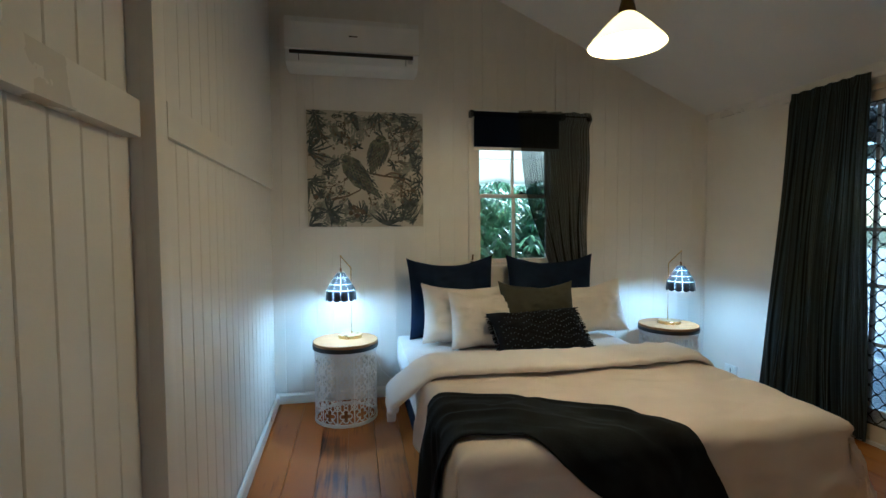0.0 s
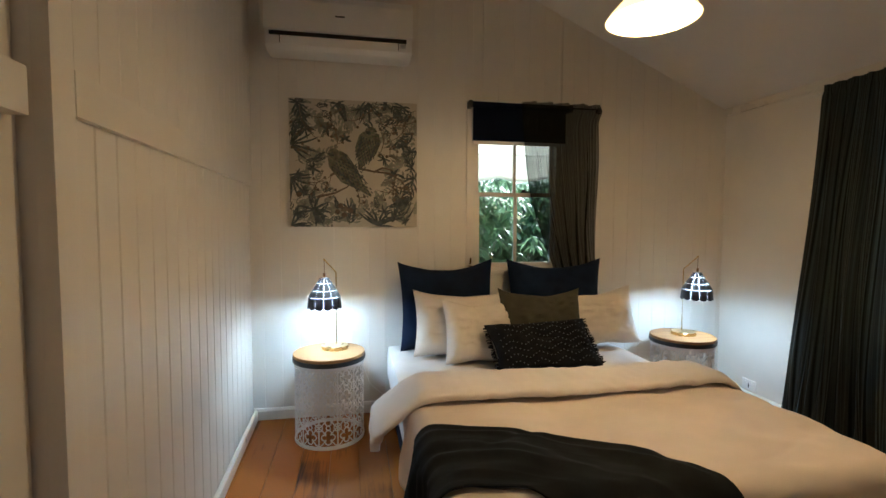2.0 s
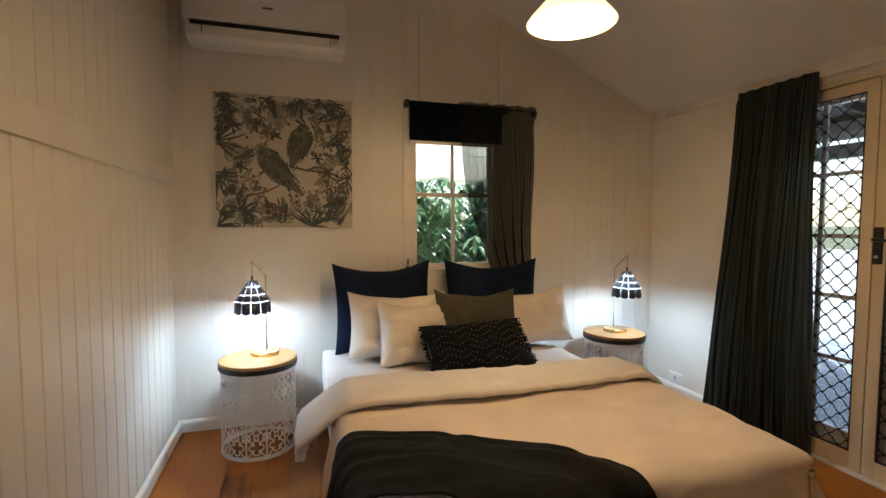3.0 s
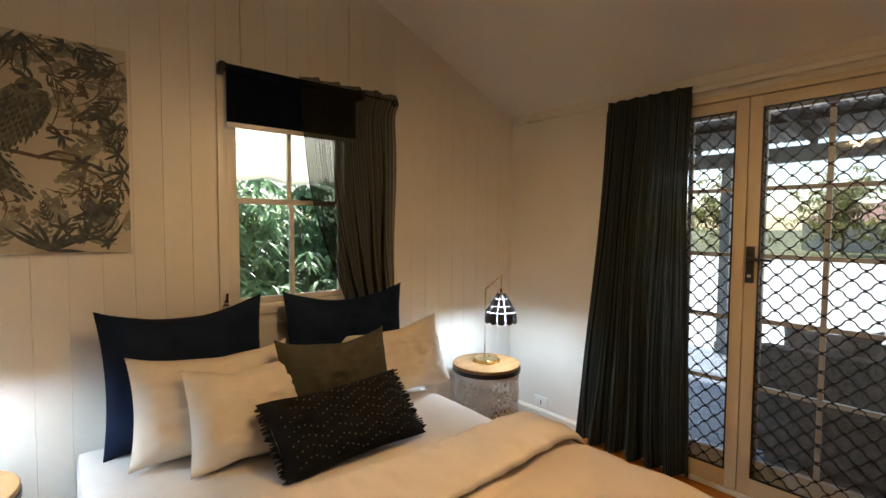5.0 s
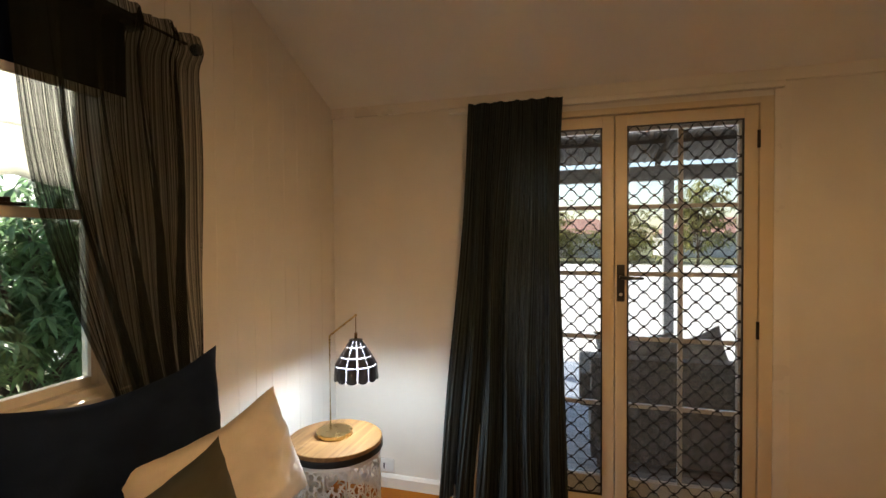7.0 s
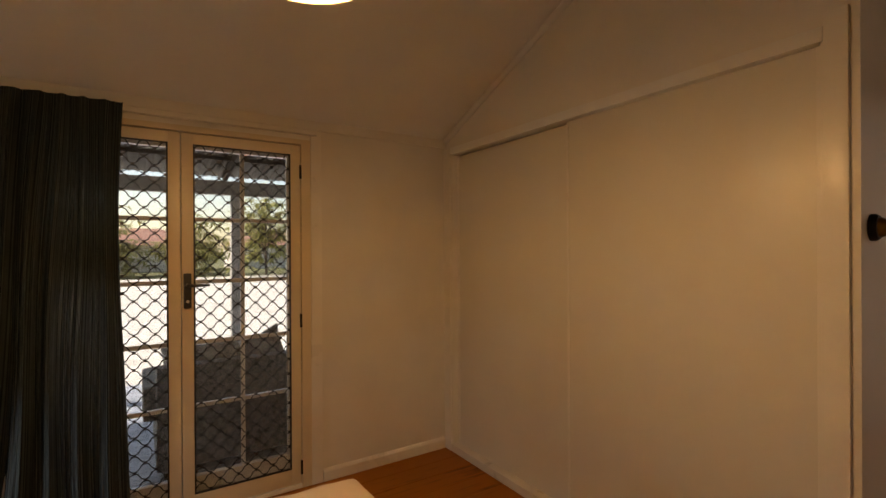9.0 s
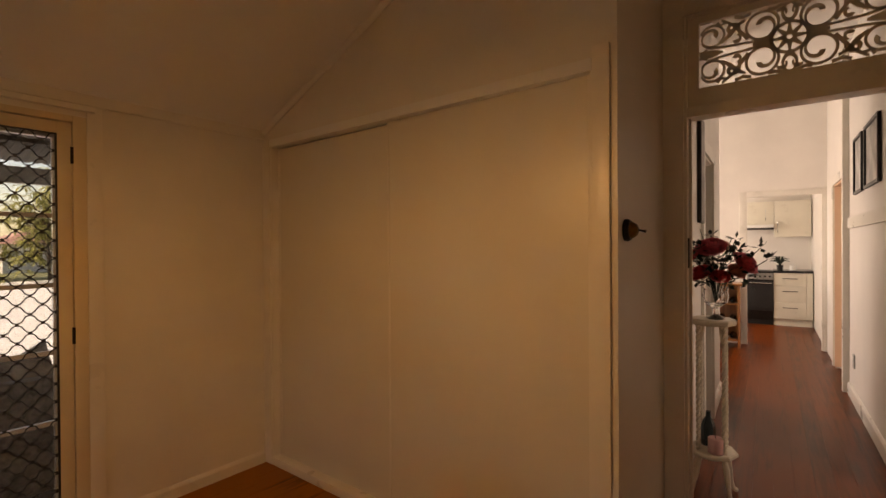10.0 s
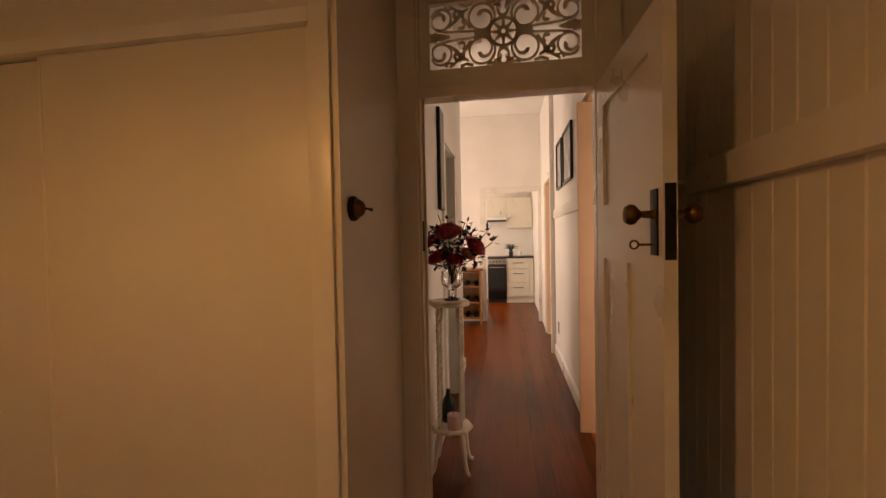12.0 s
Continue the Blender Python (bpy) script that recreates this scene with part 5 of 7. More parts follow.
def bird(bm, dark, head, neck, mid, tail, width, level, facing):
    """A perched bird: tapering body and tail, round head, hooked beak, crest, rows of feathers."""
    ribbon(bm, [head, neck, mid, ((mid[0] + tail[0]) / 2, (mid[1] + tail[1]) / 2), tail], lambda t: width * (0.55 + 0.62 * math.sin(math.pi * min(1, 0.1 + 1.15 * t))) * (1 if t < 0.62 else max(0.12, 1 - 2.1 * (t - 0.62))), art_place(level), 0.0005)
    ribbon(bm, arc(head[0], head[1], 0.020, 0.020, 0, 360, 18), 0.040, art_place(level + 0.0002), 0.0005)
    blade(dark, head[0] + facing * 0.030, head[1] + 0.010, radians(-90 - facing * 25), 0.036, 0.020, level + 0.001, -facing * 0.8)
    ribbon(dark, arc(head[0] + facing * 0.010, head[1] + 0.006, 0.005, 0.005, 0, 360, 10), 0.006, art_place(level + 0.0016), 0.0003)
    dx, dy = tail[0] - neck[0], tail[1] - neck[1]
    ln = math.hypot(dx, dy)
    ux, uy = dx / ln, dy / ln
    for i in range(13):
        k = i / 13
        half = width * 0.50 * (1 if k < 0.5 else max(0.2, 1 - 1.5 * (k - 0.5)))
        for j in range(-3, 4):
            o = (j + 0.5 * (i % 2)) * width / 6.6
            if abs(o) < half:
                cx, cy = neck[0] + ux * ln * k - uy * o, neck[1] + uy * ln * k + ux * o
                blade(dark, cx, cy, math.atan2(uy, ux) + 0.25 * j / 3, 0.020, 0.0075, level + 0.0008)
    for sd in (-1, 1):
        blade(dark, neck[0] - uy * sd * width * 0.42, neck[1] + ux * sd * width * 0.42, math.atan2(uy, ux) - 0.16 * sd, ln * 0.78, 0.013, level + 0.0014, 0.1 * sd)


bm, dk = bmesh.new(), bmesh.new()
bird(bm, dk, (-0.132, 0.058), (-0.105, 0.02), (-0.035, -0.075), (0.105, -0.205), 0.125, 0.0034, -1)
bird(bm, dk, (0.105, 0.205), (0.100, 0.165), (0.070, 0.085), (0.030, -0.035), 0.130, 0.0034, -1)
blade(dk, 0.10, 0.235, radians(120), 0.055, 0.016, 0.0044, 0.5)
blade(dk, 0.115, 0.24, radians(95), 0.045, 0.012, 0.0044, 0.4)
part("bird_print", bm, BIRDINK, art, "two plain olive bird shapes on a branch")
tagged(part("feather_print", dk, INK, art), kind="stuff")

# roller blind
blind = base("roller_blind", "black roller blind drawn partly down over the window", "roller blind", (1.19, NY - 0.06, 2.08))
block("fabric", BLACKCLOTH, (-0.335, 0.335, 0.016, 0.018, -0.24, 0.01), blind)
block("bottom_bar", WHITE, (-0.338, 0.338, 0.010, 0.024, -0.262, -0.238), blind, bevel=0.004)
bm = bmesh.new()
tube(bm, [(-0.345, 0.0, 0.0), (0.345, 0.0, 0.0)], 0.02, 16)
part("roller", bm, BLACKCLOTH, blind, smooth=True)
block("head_strip", WHITE, (-0.34, 0.34, 0.0, 0.04, 0.021, 0.031), blind, bevel=0.002)
for s in (-1, 1):
    bm = bmesh.new()
    box(bm, s * 0.358 - 0.012, s * 0.358 + 0.012, -0.022, 0.042, -0.024, 0.022, bevel=0.003)
    part("bracket", bm, BLACK, blind, "black end bracket", smooth=True)

# curtains
SHEERN = sheer("sheer_striped_grey_linen", (0.026, 0.029, 0.023), 0.0, 0.42, 190, 0.8)
SHEERE = sheer("striped_charcoal_linen", (0.038, 0.047, 0.047), 0.0, 0.015, 130, 1.1, 0.12)


def curtain_n(u, v):
    z = 2.105 - 1.17 * v
    left = 1.178 + 0.05 * v + 0.215 * v ** 2.0
    right = 1.735 - 0.012 * v + 0.03 * math.exp(-((v - 0.04) / 0.04) ** 2)
    wave = math.sin(u * 2 * math.pi * 4.6 + 1.2 * math.sin(3 * v + 4 * u) + 2 * u * u) + 0.5 * math.sin(u * 2 * math.pi * 10.3 + 2 * v + 1.5 * math.sin(u * 7)) + 0.12 * math.sin(u * 190)
    amp = 0.018 + 0.012 * v
    return (left + (right - left) * u + 0.006 * math.sin(9 * v + 5 * u), NY - 0.105 + amp * wave, z)


cn = base("window_curtain", "sheer dark grey striped curtain gathered at one side of the window", "curtain", (1.48, NY - 0.1, 2.1))
bm = bmesh.new()
grid(bm, 240, 50, curtain_n)
bmesh.ops.transform(bm, matrix=pose(-1.48, -NY + 0.1, -2.1), verts=bm.verts)
part("cloth", bm, SHEERN, cn, smooth=True)
bm = bmesh.new()
tube(bm, [(-0.27, 0.02, -0.02), (0.245, 0.02, -0.02)], 0.005, 10)
part("rod", bm, BLACK, cn, "thin black rod", smooth=True)
bm = bmesh.new()
lathe(bm, [(0, 0), (0.014, 0.004), (0.022, 0.02), (0.014, 0.036), (0, 0.04)], 14)
bmesh.ops.transform(bm, matrix=pose(0.245, 0.0, -0.035, 0, 90, 0), verts=bm.verts)
part("finial", bm, BLACK, cn, "dark knob finial", smooth=True)


def curtain_e(u, v):
    z = 2.10 - 2.085 * v
    near = 2.015 - 0.035 * v + 0.03 * math.sin(v * 3.0)
    far = 2.485 + 0.17 * v ** 1.1
    wave = math.sin(u * 2 * math.pi * 5.3 + 0.9 * math.sin(2.5 * v) + u * u * 3) + 0.45 * math.sin(u * 2 * math.pi * 12 + 3 * v + math.sin(u * 9)) * (1 - 0.4 * v) + 0.16 * math.sin(u * 2 * math.pi * 29 + 4 * math.sin(3 * v))
    amp = 0.020 + 0.030 * v
    return (EX - 0.07 + amp * wave * (0.55 if v < 0.03 else 1), near + (far - near) * u + 0.008 * math.sin(7 * v + 9 * u), z)


ce = base("door_curtain", "full-length charcoal striped linen curtain drawn beside the verandah door", "curtain", (EX - 0.085, 2.3, 2.1))
bm = bmesh.new()
grid(bm, 300, 60, curtain_e)
bmesh.ops.transform(bm, matrix=pose(-EX + 0.085, -2.3, -2.1), verts=bm.verts)
part("cloth", bm, SHEERE, ce, smooth=True)

# power outlet on the verandah wall
po = base("power_outlet", "white power outlet low on the wall beside the bedside table", "power outlet", (EX, 3.005, 0.125))
block("plate", WHITE, (-0.009, -0.0005, -0.058, 0.058, -0.037, 0.037), po, bevel=0.003)
for s in (-1, 1):
    block("rocker", WHITE, (-0.013, -0.009, s * 0.03 - 0.006, s * 0.03 + 0.006, 0.008, 0.024), po, bevel=0.001)
block("socket", BLACK, (-0.0098, -0.009, -0.004, 0.004, -0.02, 0.012), po)
bm = bmesh.new()
tube(bm, [(TABLE_L[0] + 0.04, TABLE_L[1] + 0.204, 0.44), (TABLE_L[0] + 0.2, 3.27, 0.34), (TABLE_L[0] + 0.25, 3.285, 0.20), (TABLE_L[0] + 0.34, 3.28, 0.12), (0.31, 3.275, 0.10)], 0.003, 6)
tagged(part("lamp_cable", bm, WHITE, smooth=True), "thin white lamp cable against the wall", "cable")


# ---- hallway and kitchen ----
HM = pose(0, -0.652, 0, 0, 0, 3.0)          # the hall runs along its own -y, slightly askew to the bedroom
HR, HL, HEND, HTOP, KEND = -0.436, 0.564, -5.29, 3.25, -8.0


def hstructure(name, bm, mat, label, category, smooth=False):
    bmesh.ops.transform(bm, matrix=HM, verts=bm.verts)
    return structure(name, bm, mat, label, category, smooth)


def hbase(name, label, category, u, v, z=0, rz=0, group=""):
    ob = tagged(new(name), label, category, group)
    ob.matrix_world = HM @ pose(u, v, z, 0, 0, rz)
    return ob


bm = bmesh.new()
box(bm, -3.6, 3.0, -8.7, -0.005, -0.2, -0.02)
hall_floor = hstructure("floor_hall", bm, HALLFLOOR, "dark polished red-brown hallway floorboards", "floor")
fb = bmesh.new()
box(fb, 0.0003, 0.0997, -8.6, 0, -0.02, 0)
hall_board = mesh_of("floorboard", fb, HALLFLOOR)
for i in range(25):
    ob = new("floorboard", hall_board)
    ob.parent = hall_floor
    ob.matrix_world = HM @ pose(HR + 0.002 + i * 0.1, 0, random.uniform(-0.0005, 0.0002))
# lighter pine boards stand for the light on the floor at the side doorway
fb = bmesh.new()
box(fb, 0.001, 0.129, -1.14, -0.2, -0.02, 0)
side_board = mesh_of("floorboard", fb, FLOOR)
for i in range(14):
    ob = new("floorboard", side_board)
    ob.parent = hall_floor
    ob.matrix_world = HM @ pose(HR - 0.002 - 0.13 * (i + 1), 0, 0.002)

OP1, OP2 = (-1.13, -0.28, 2.27), (-4.42, -3.50, 2.06)
bm = bmesh.new()
for a, b in ((OP1[1], 0.0), (OP2[1], OP1[0]), (KEND, OP2[0])):
    box(bm, HR - 0.11, HR, a, b, -0.02, HTOP)
for o in (OP1, OP2):
    box(bm, HR - 0.11, HR, o[0], o[1], o[2], HTOP)
hstructure("wall_hall_west", bm, HALLWALL, "pale painted hallway wall with doorways", "wall")
bm = bmesh.new()
LD = (-1.82, -1.18, 2.05)
box(bm, HL, HL + 0.1, LD[1], 0.0, -0.02, HTOP)
box(bm, HL, HL + 0.1, -2.62, LD[0], -0.02, HTOP)
box(bm, HL, HL + 0.1, LD[0], LD[1], LD[2], HTOP)
box(bm, HL + 0.1, 2.9, -2.62, -2.52, -0.02, HTOP)
hstructure("wall_hall_east", bm, HALLWALL, "pale painted hallway wall with a doorway", "wall")
bm = bmesh.new()
KO = (HR + 0.001, 0.438, 2.05)
box(bm, KO[1], 2.9, HEND - 0.1, HEND, -0.02, HTOP)
box(bm, KO[0], KO[1], HEND - 0.1, HEND, KO[2], HTOP)
hstructure("wall_kitchen", bm, HALLWALL, "pale painted wall with the kitchen doorway", "wall")
# outer walls; their window openings are assumed, made to hold the fill lamps
bm = bmesh.new()
box(bm, -3.4, 2.9, KEND - 0.1, KEND, -0.02, HTOP)
box(bm, 2.8, 2.9, KEND, -6.9, -0.02, HTOP)
box(bm, 2.8, 2.9, -5.9, -5.0, -0.02, HTOP)
box(bm, 2.8, 2.9, -3.2, -2.52, -0.02, HTOP)
box(bm, 2.8, 2.9, -5.0, -3.2, -0.02, 0.7)
box(bm, 2.8, 2.9, -5.0, -3.2, 2.3, HTOP)
box(bm, 2.8, 2.9, -6.9, -5.9, -0.02, 1.0)
box(bm, 2.8, 2.9, -6.9, -5.9, 2.1, HTOP)
hstructure("wall_kitchen_outer", bm, HALLWALL, "plain painted outer kitchen and dining walls with added unseen window openings", "wall")
# unseen side room; its window opening is added for a fill lamp
bm = bmesh.new()
box(bm, -3.5, -3.4, KEND, 0, -0.02, HTOP)
box(bm, -3.4, -2.7, -0.2, -0.1, -0.02, HTOP)
box(bm, -1.4, HR - 0.11, -0.2, -0.1, -0.02, HTOP)
box(bm, -2.7, -1.4, -0.2, -0.1, -0.02, 0.8)
box(bm, -2.7, -1.4, -0.2, -0.1, 2.2, HTOP)
hstructure("wall_side_room", bm, HALLWALL, "plain painted walls of the side room with an added unseen window opening", "wall")
bm = bmesh.new()
box(bm, -3.6, 3.0, -8.2, -0.005, HTOP, HTOP + 0.08)
hstructure("ceiling_hall", bm, CEIL, "white hallway and kitchen ceiling", "ceiling")
bm = bmesh.new()
box(bm, HL + 0.1, 2.9, -2.5, -0.01, HTOP - 0.4, HTOP - 0.3)
hstructure("ceiling_store", bm, CEIL, "plain ceiling beside the hallway", "ceiling")

# added daylight fill lamps in assumed, unseen window openings of side room, dining space and kitchen
lamp("side_room_fill_light", "AREA", HM @ look((-2.05, -0.215, 1.5), (-2.05, -1.5, 1.3)), 24, (0.96, 0.96, 0.94), size=1.25, size_y=1.35)
lamp("dining_fill_light", "AREA", HM @ look((2.78, -4.1, 1.5), (0, -4.1, 1.4)), 37, (0.92, 0.96, 1.0), size=1.8, size_y=1.6)
lamp("kitchen_fill_light", "AREA", HM @ look((2.78, -6.4, 1.55), (0, -6.4, 1.2)), 36, (0.92, 0.97, 1.0), size=1.0, size_y=1.1)


def hall_frame(name, o, side, mat=TRIM):
    """Jambs, head and architraves round a doorway in a hall side wall."""
    d = tagged(new(name), "white painted hallway door frame", "door frame", kind="structure")
    w = HR if side < 0 else HL
    lo, hi = (w - 0.115, w + 0.004) if side < 0 else (w - 0.004, w + 0.105)
    bm = bmesh.new()
    for a in ((o[0] - 0.0, o[0] + 0.022, 0, o[2]), (o[1] - 0.022, o[1], 0, o[2]), (o[0] + 0.022, o[1] - 0.022, o[2] - 0.022, o[2])):
        box(bm, lo, hi, *a)
    bmesh.ops.transform(bm, matrix=HM, verts=bm.verts)
    part("frame", bm, mat, d)
    bm = bmesh.new()
    fa, fb_ = (w + 0.0005, w + 0.022) if side < 0 else (w - 0.022, w - 0.0005)
    for a in ((o[0] - 0.08, o[0] + 0.008, 0, o[2] + 0.08), (o[1] - 0.008, o[1] + 0.08, 0, o[2] + 0.08), (o[0] + 0.0085, o[1] - 0.0085, o[2] - 0.008, o[2] + 0.08)):
        box(bm, fa, fb_, *a, bevel=0.004)
    bmesh.ops.transform(bm, matrix=HM, verts=bm.verts)
    part("architrave", bm, TRIM, d, smooth=True)
    return d


# jambs and door edge get the peach that stands for warm light
d3 = hall_frame("door_3", OP1, -1, PEACH)
bm = bmesh.new()
box(bm, HR - 0.14, HR + 0.066, OP1[0] + 0.023, OP1[0] + 0.06, 0.002, OP1[2] - 0.03, bevel=0.003)
bmesh.ops.transform(bm, matrix=HM, verts=bm.verts)
part("door_edge", bm, PEACH, d3, "edge of the open door, coloured peach for the warm light on it", smooth=True)
hall_frame("door_4", OP2, -1, PEACH)
d5 = hall_frame("door_5", LD, 1)
bm = bmesh.new()
box(bm, HL + 0.05, HL + 0.085, LD[0] + 0.024, LD[1] - 0.024, 0.01, LD[2] - 0.024)
bmesh.ops.transform(bm, matrix=HM, verts=bm.verts)
part("leaf", bm, WHITE, d5, "closed white door leaf")
d6 = tagged(new("door_6"), "white painted kitchen doorway frame", "door frame", kind="structure")
bm = bmesh.new()
for a in ((KO[1] - 0.008, KO[1] + 0.08, 0, KO[2] + 0.07), (KO[0] + 0.0, KO[0] + 0.03, 0, KO[2] + 0.07), (KO[0] + 0.031, KO[1] - 0.009, KO[2] - 0.008, KO[2] + 0.07)):
    box(bm, a[0], a[1], HEND + 0.0005, HEND + 0.022, a[2], a[3], bevel=0.004)
box(bm, KO[0], KO[0] + 0.05, HEND - 0.1, HEND, 0, KO[2])
bmesh.ops.transform(bm, matrix=HM, verts=bm.verts)
part("architrave", bm, TRIM, d6, smooth=True)

bm = bmesh.new()
box(bm, HR + 0.0005, HR + 0.032, -3.10, OP1[0] - 0.09, 1.535, 1.63, bevel=0.004)
hstructure("trim", bm, TRIM, "white painted rail along the hallway wall", "rail", smooth=True)
bm = bmesh.new()
box(bm, HR + 0.0005, HR + 0.05, -3.34, -3.26, 0, HTOP - 0.02, bevel=0.003)
hstructure("trim", bm, TRIM, "white painted post on the hallway wall", "trim", smooth=True)
bm = skirting([(HR, OP1[0] - 0.08, HR, OP2[1] + 0.085)], 0.11, 0.018)
hstructure("baseboard", bm, TRIM, "white painted hallway skirting board", "skirting")
bm = skirting([(HL, LD[1] + 0.085, HL, -0.02), (HL, -2.62, HL, LD[0] - 0.085)], 0.11, 0.018)
hstructure("baseboard", bm, TRIM, "white painted hallway skirting board", "skirting")

GREYPIC = material("grey_print_paper", (0.55, 0.53, 0.50), 0.5, vary=0.35, scale=7)
for v0, v1 in ((-2.30, -1.74), (-2.84, -2.42)):
    f = hbase("picture_frame", "thin black picture frame hung on the hallway wall", "picture", HR, (v0 + v1) / 2, 2.05, group="hallway pictures")
    w = (v1 - v0) / 2
    bm = bmesh.new()
    for a in ((-w, -w + 0.022, -0.235, 0.235), (w - 0.022, w, -0.235, 0.235), (-w + 0.022, w - 0.022, -0.235, -0.213), (-w + 0.022, w - 0.022, 0.213, 0.235)):
        box(bm, 0.002, 0.024, *a)
    part("frame", bm, BLACK, f)
    block("print", GREYPIC, (0.004, 0.010, -w + 0.022, w - 0.022, -0.213, 0.213), f)
f = hbase("wall_hanging", "tall dark framed picture on the hallway wall", "picture", HL, -1.0, 1.88)
block("frame", DARKMETAL, (-0.026, -0.002, -0.10, 0.10, -0.34, 0.34), f, bevel=0.004)
block("print", material("dark_print", (0.05, 0.04, 0.035), 0.4, vary=0.4, scale=12), (-0.028, -0.0262, -0.085, 0.085, -0.325, 0.325), f)
f = hbase("power_outlet", "grey power outlet low on the hallway wall", "power outlet", HR, -2.95, 0.36)
block("plate", material("grey_plastic", (0.45, 0.45, 0.43), 0.4), (0.0005, 0.012, -0.04, 0.04, -0.06, 0.06), f, bevel=0.002)
block("switch", WHITE, (0.012, 0.016, -0.01, 0.01, 0.01, 0.035), f)

# plant stand
STANDPAINT = material("cream_painted_cane", (0.84, 0.77, 0.64), 0.4, vary=0.12, scale=15, bump=0.15)
stand = hbase("plant_stand", "tall cream painted stand with twisted legs and curved feet", "plant stand", 0.447, -0.50)
bm = bmesh.new()
lathe(bm, [(0, 0.955), (0.112, 0.955), (0.118, 0.963), (0.118, 0.980), (0.112, 0.988), (0, 0.988)], 8)
part("top", bm, STANDPAINT, stand, smooth=False)
bm = bmesh.new()
lathe(bm, [(0, 0.235), (0.118, 0.235), (0.125, 0.243), (0.125, 0.256), (0.118, 0.262), (0, 0.262)], 8)
part("shelf", bm, STANDPAINT, stand)
for k in range(4):
    a = radians(45 + 90 * k)
    c, s = math.cos(a), math.sin(a)
    bm = bmesh.new()
    for ph in (0, math.pi):
        tube(bm, [((0.088 + 0.006 * math.cos(z * 95 + ph)) * c - 0.006 * math.sin(z * 95 + ph) * s, (0.088 + 0.006 * math.cos(z * 95 + ph)) * s + 0.006 * math.sin(z * 95 + ph) * c, z) for z in [0.262 + 0.693 * i / 70 for i in range(71)]], 0.008, 6)
    part("twisted_leg", bm, STANDPAINT, stand, smooth=True)
    bm = bmesh.new()
    tube(bm, [(r * c, r * s, z) for r, z in ((0.088, 0.235), (0.102, 0.19), (0.112, 0.13), (0.120, 0.07), (0.135, 0.025), (0.155, 0.012))], [0.013, 0.017, 0.014, 0.011, 0.011, 0.012], 8)
    part("curved_foot", bm, STANDPAINT, stand, smooth=True)
    bm = bmesh.new()
    ribbon(bm, [(0.085, 0.955), (0.07, 0.90), (0.085, 0.85)], 0.016, lambda u, v, d: ((u - 0.02 * (1 if v > 0.94 else 0)) * c - (d - 0.005) * s, u * s + (d - 0.005) * c, v), 0.01)
    part("bracket", bm, STANDPAINT, stand)
candle = hbase("candle", "pink pillar candle on the stand's lower shelf", "candle", 0.425, -0.44, 0.262)
bm = bmesh.new()
lathe(bm, [(0, 0), (0.038, 0), (0.039, 0.004), (0.039, 0.078), (0.034, 0.083), (0.02, 0.078), (0, 0.077)], 24)
part("wax", bm, material("pink_wax", (0.80, 0.52, 0.54), 0.5), candle, smooth=True)
bm = bmesh.new()
tube(bm, [(0, 0, 0.076), (0.002, 0, 0.095)], 0.0015, 5)
part("wick", bm, BLACK, candle)
ornament = hbase("bottle", "dark green bottle beside the candle", "bottle", 0.47, -0.545, 0.262)
bm = bmesh.new()
lathe(bm, [(0, 0), (0.036, 0), (0.038, 0.01), (0.038, 0.10), (0.03, 0.13), (0.014, 0.16), (0.013, 0.19), (0, 0.19)], 20)
part("body", bm, material("dark_green_glaze", (0.008, 0.02, 0.022), 0.15), ornament, smooth=True)

CRYSTAL = clear("cut_crystal", 0.02)
vase = hbase("vase", "clear cut-glass pedestal vase holding roses", "vase", 0.43, -0.50, 0.988)
bm = bmesh.new()
lathe(bm, [(0, 0), (0.048, 0), (0.046, 0.008), (0.016, 0.022), (0.013, 0.055), (0.03, 0.068), (0.058, 0.09), (0.066, 0.125), (0.060, 0.155), (0.064, 0.172), (0.058, 0.172), (0.053, 0.155), (0.058, 0.125), (0.05, 0.095), (0.02, 0.078), (0, 0.076)], 20)
part("glass", bm, CRYSTAL, vase)
LEAFDK = material("dark_rose_leaf", (0.016, 0.032, 0.019), 0.45, vary=0.4, scale=30)
bouquet = hbase("rose_bouquet", "pink and red roses with dark leaves in the glass vase", "flowers", 0.43, -0.50, 1.08)


def petal(bm, c, d, up, w, h, curl):
    side = d.cross(up).normalized()
    rows = []
    for i in range(4):
        t = i / 3
        ww = w * math.sin(math.pi * (0.25 + 0.55 * t)) * (1.0 if i < 3 else 0.75)
        o = c + up * h * t + d * (curl * t * t + 0.004)
        rows.append([bm.verts.new(o - side * ww + d * -0.006), bm.verts.new(o + d * 0.004), bm.verts.new(o + side * ww + d * -0.006)])
    for a, b in zip(rows, rows[1:]):
        bm.faces.new((a[0], a[1], b[1], b[0]))
        bm.faces.new((a[1], a[2], b[2], b[1]))


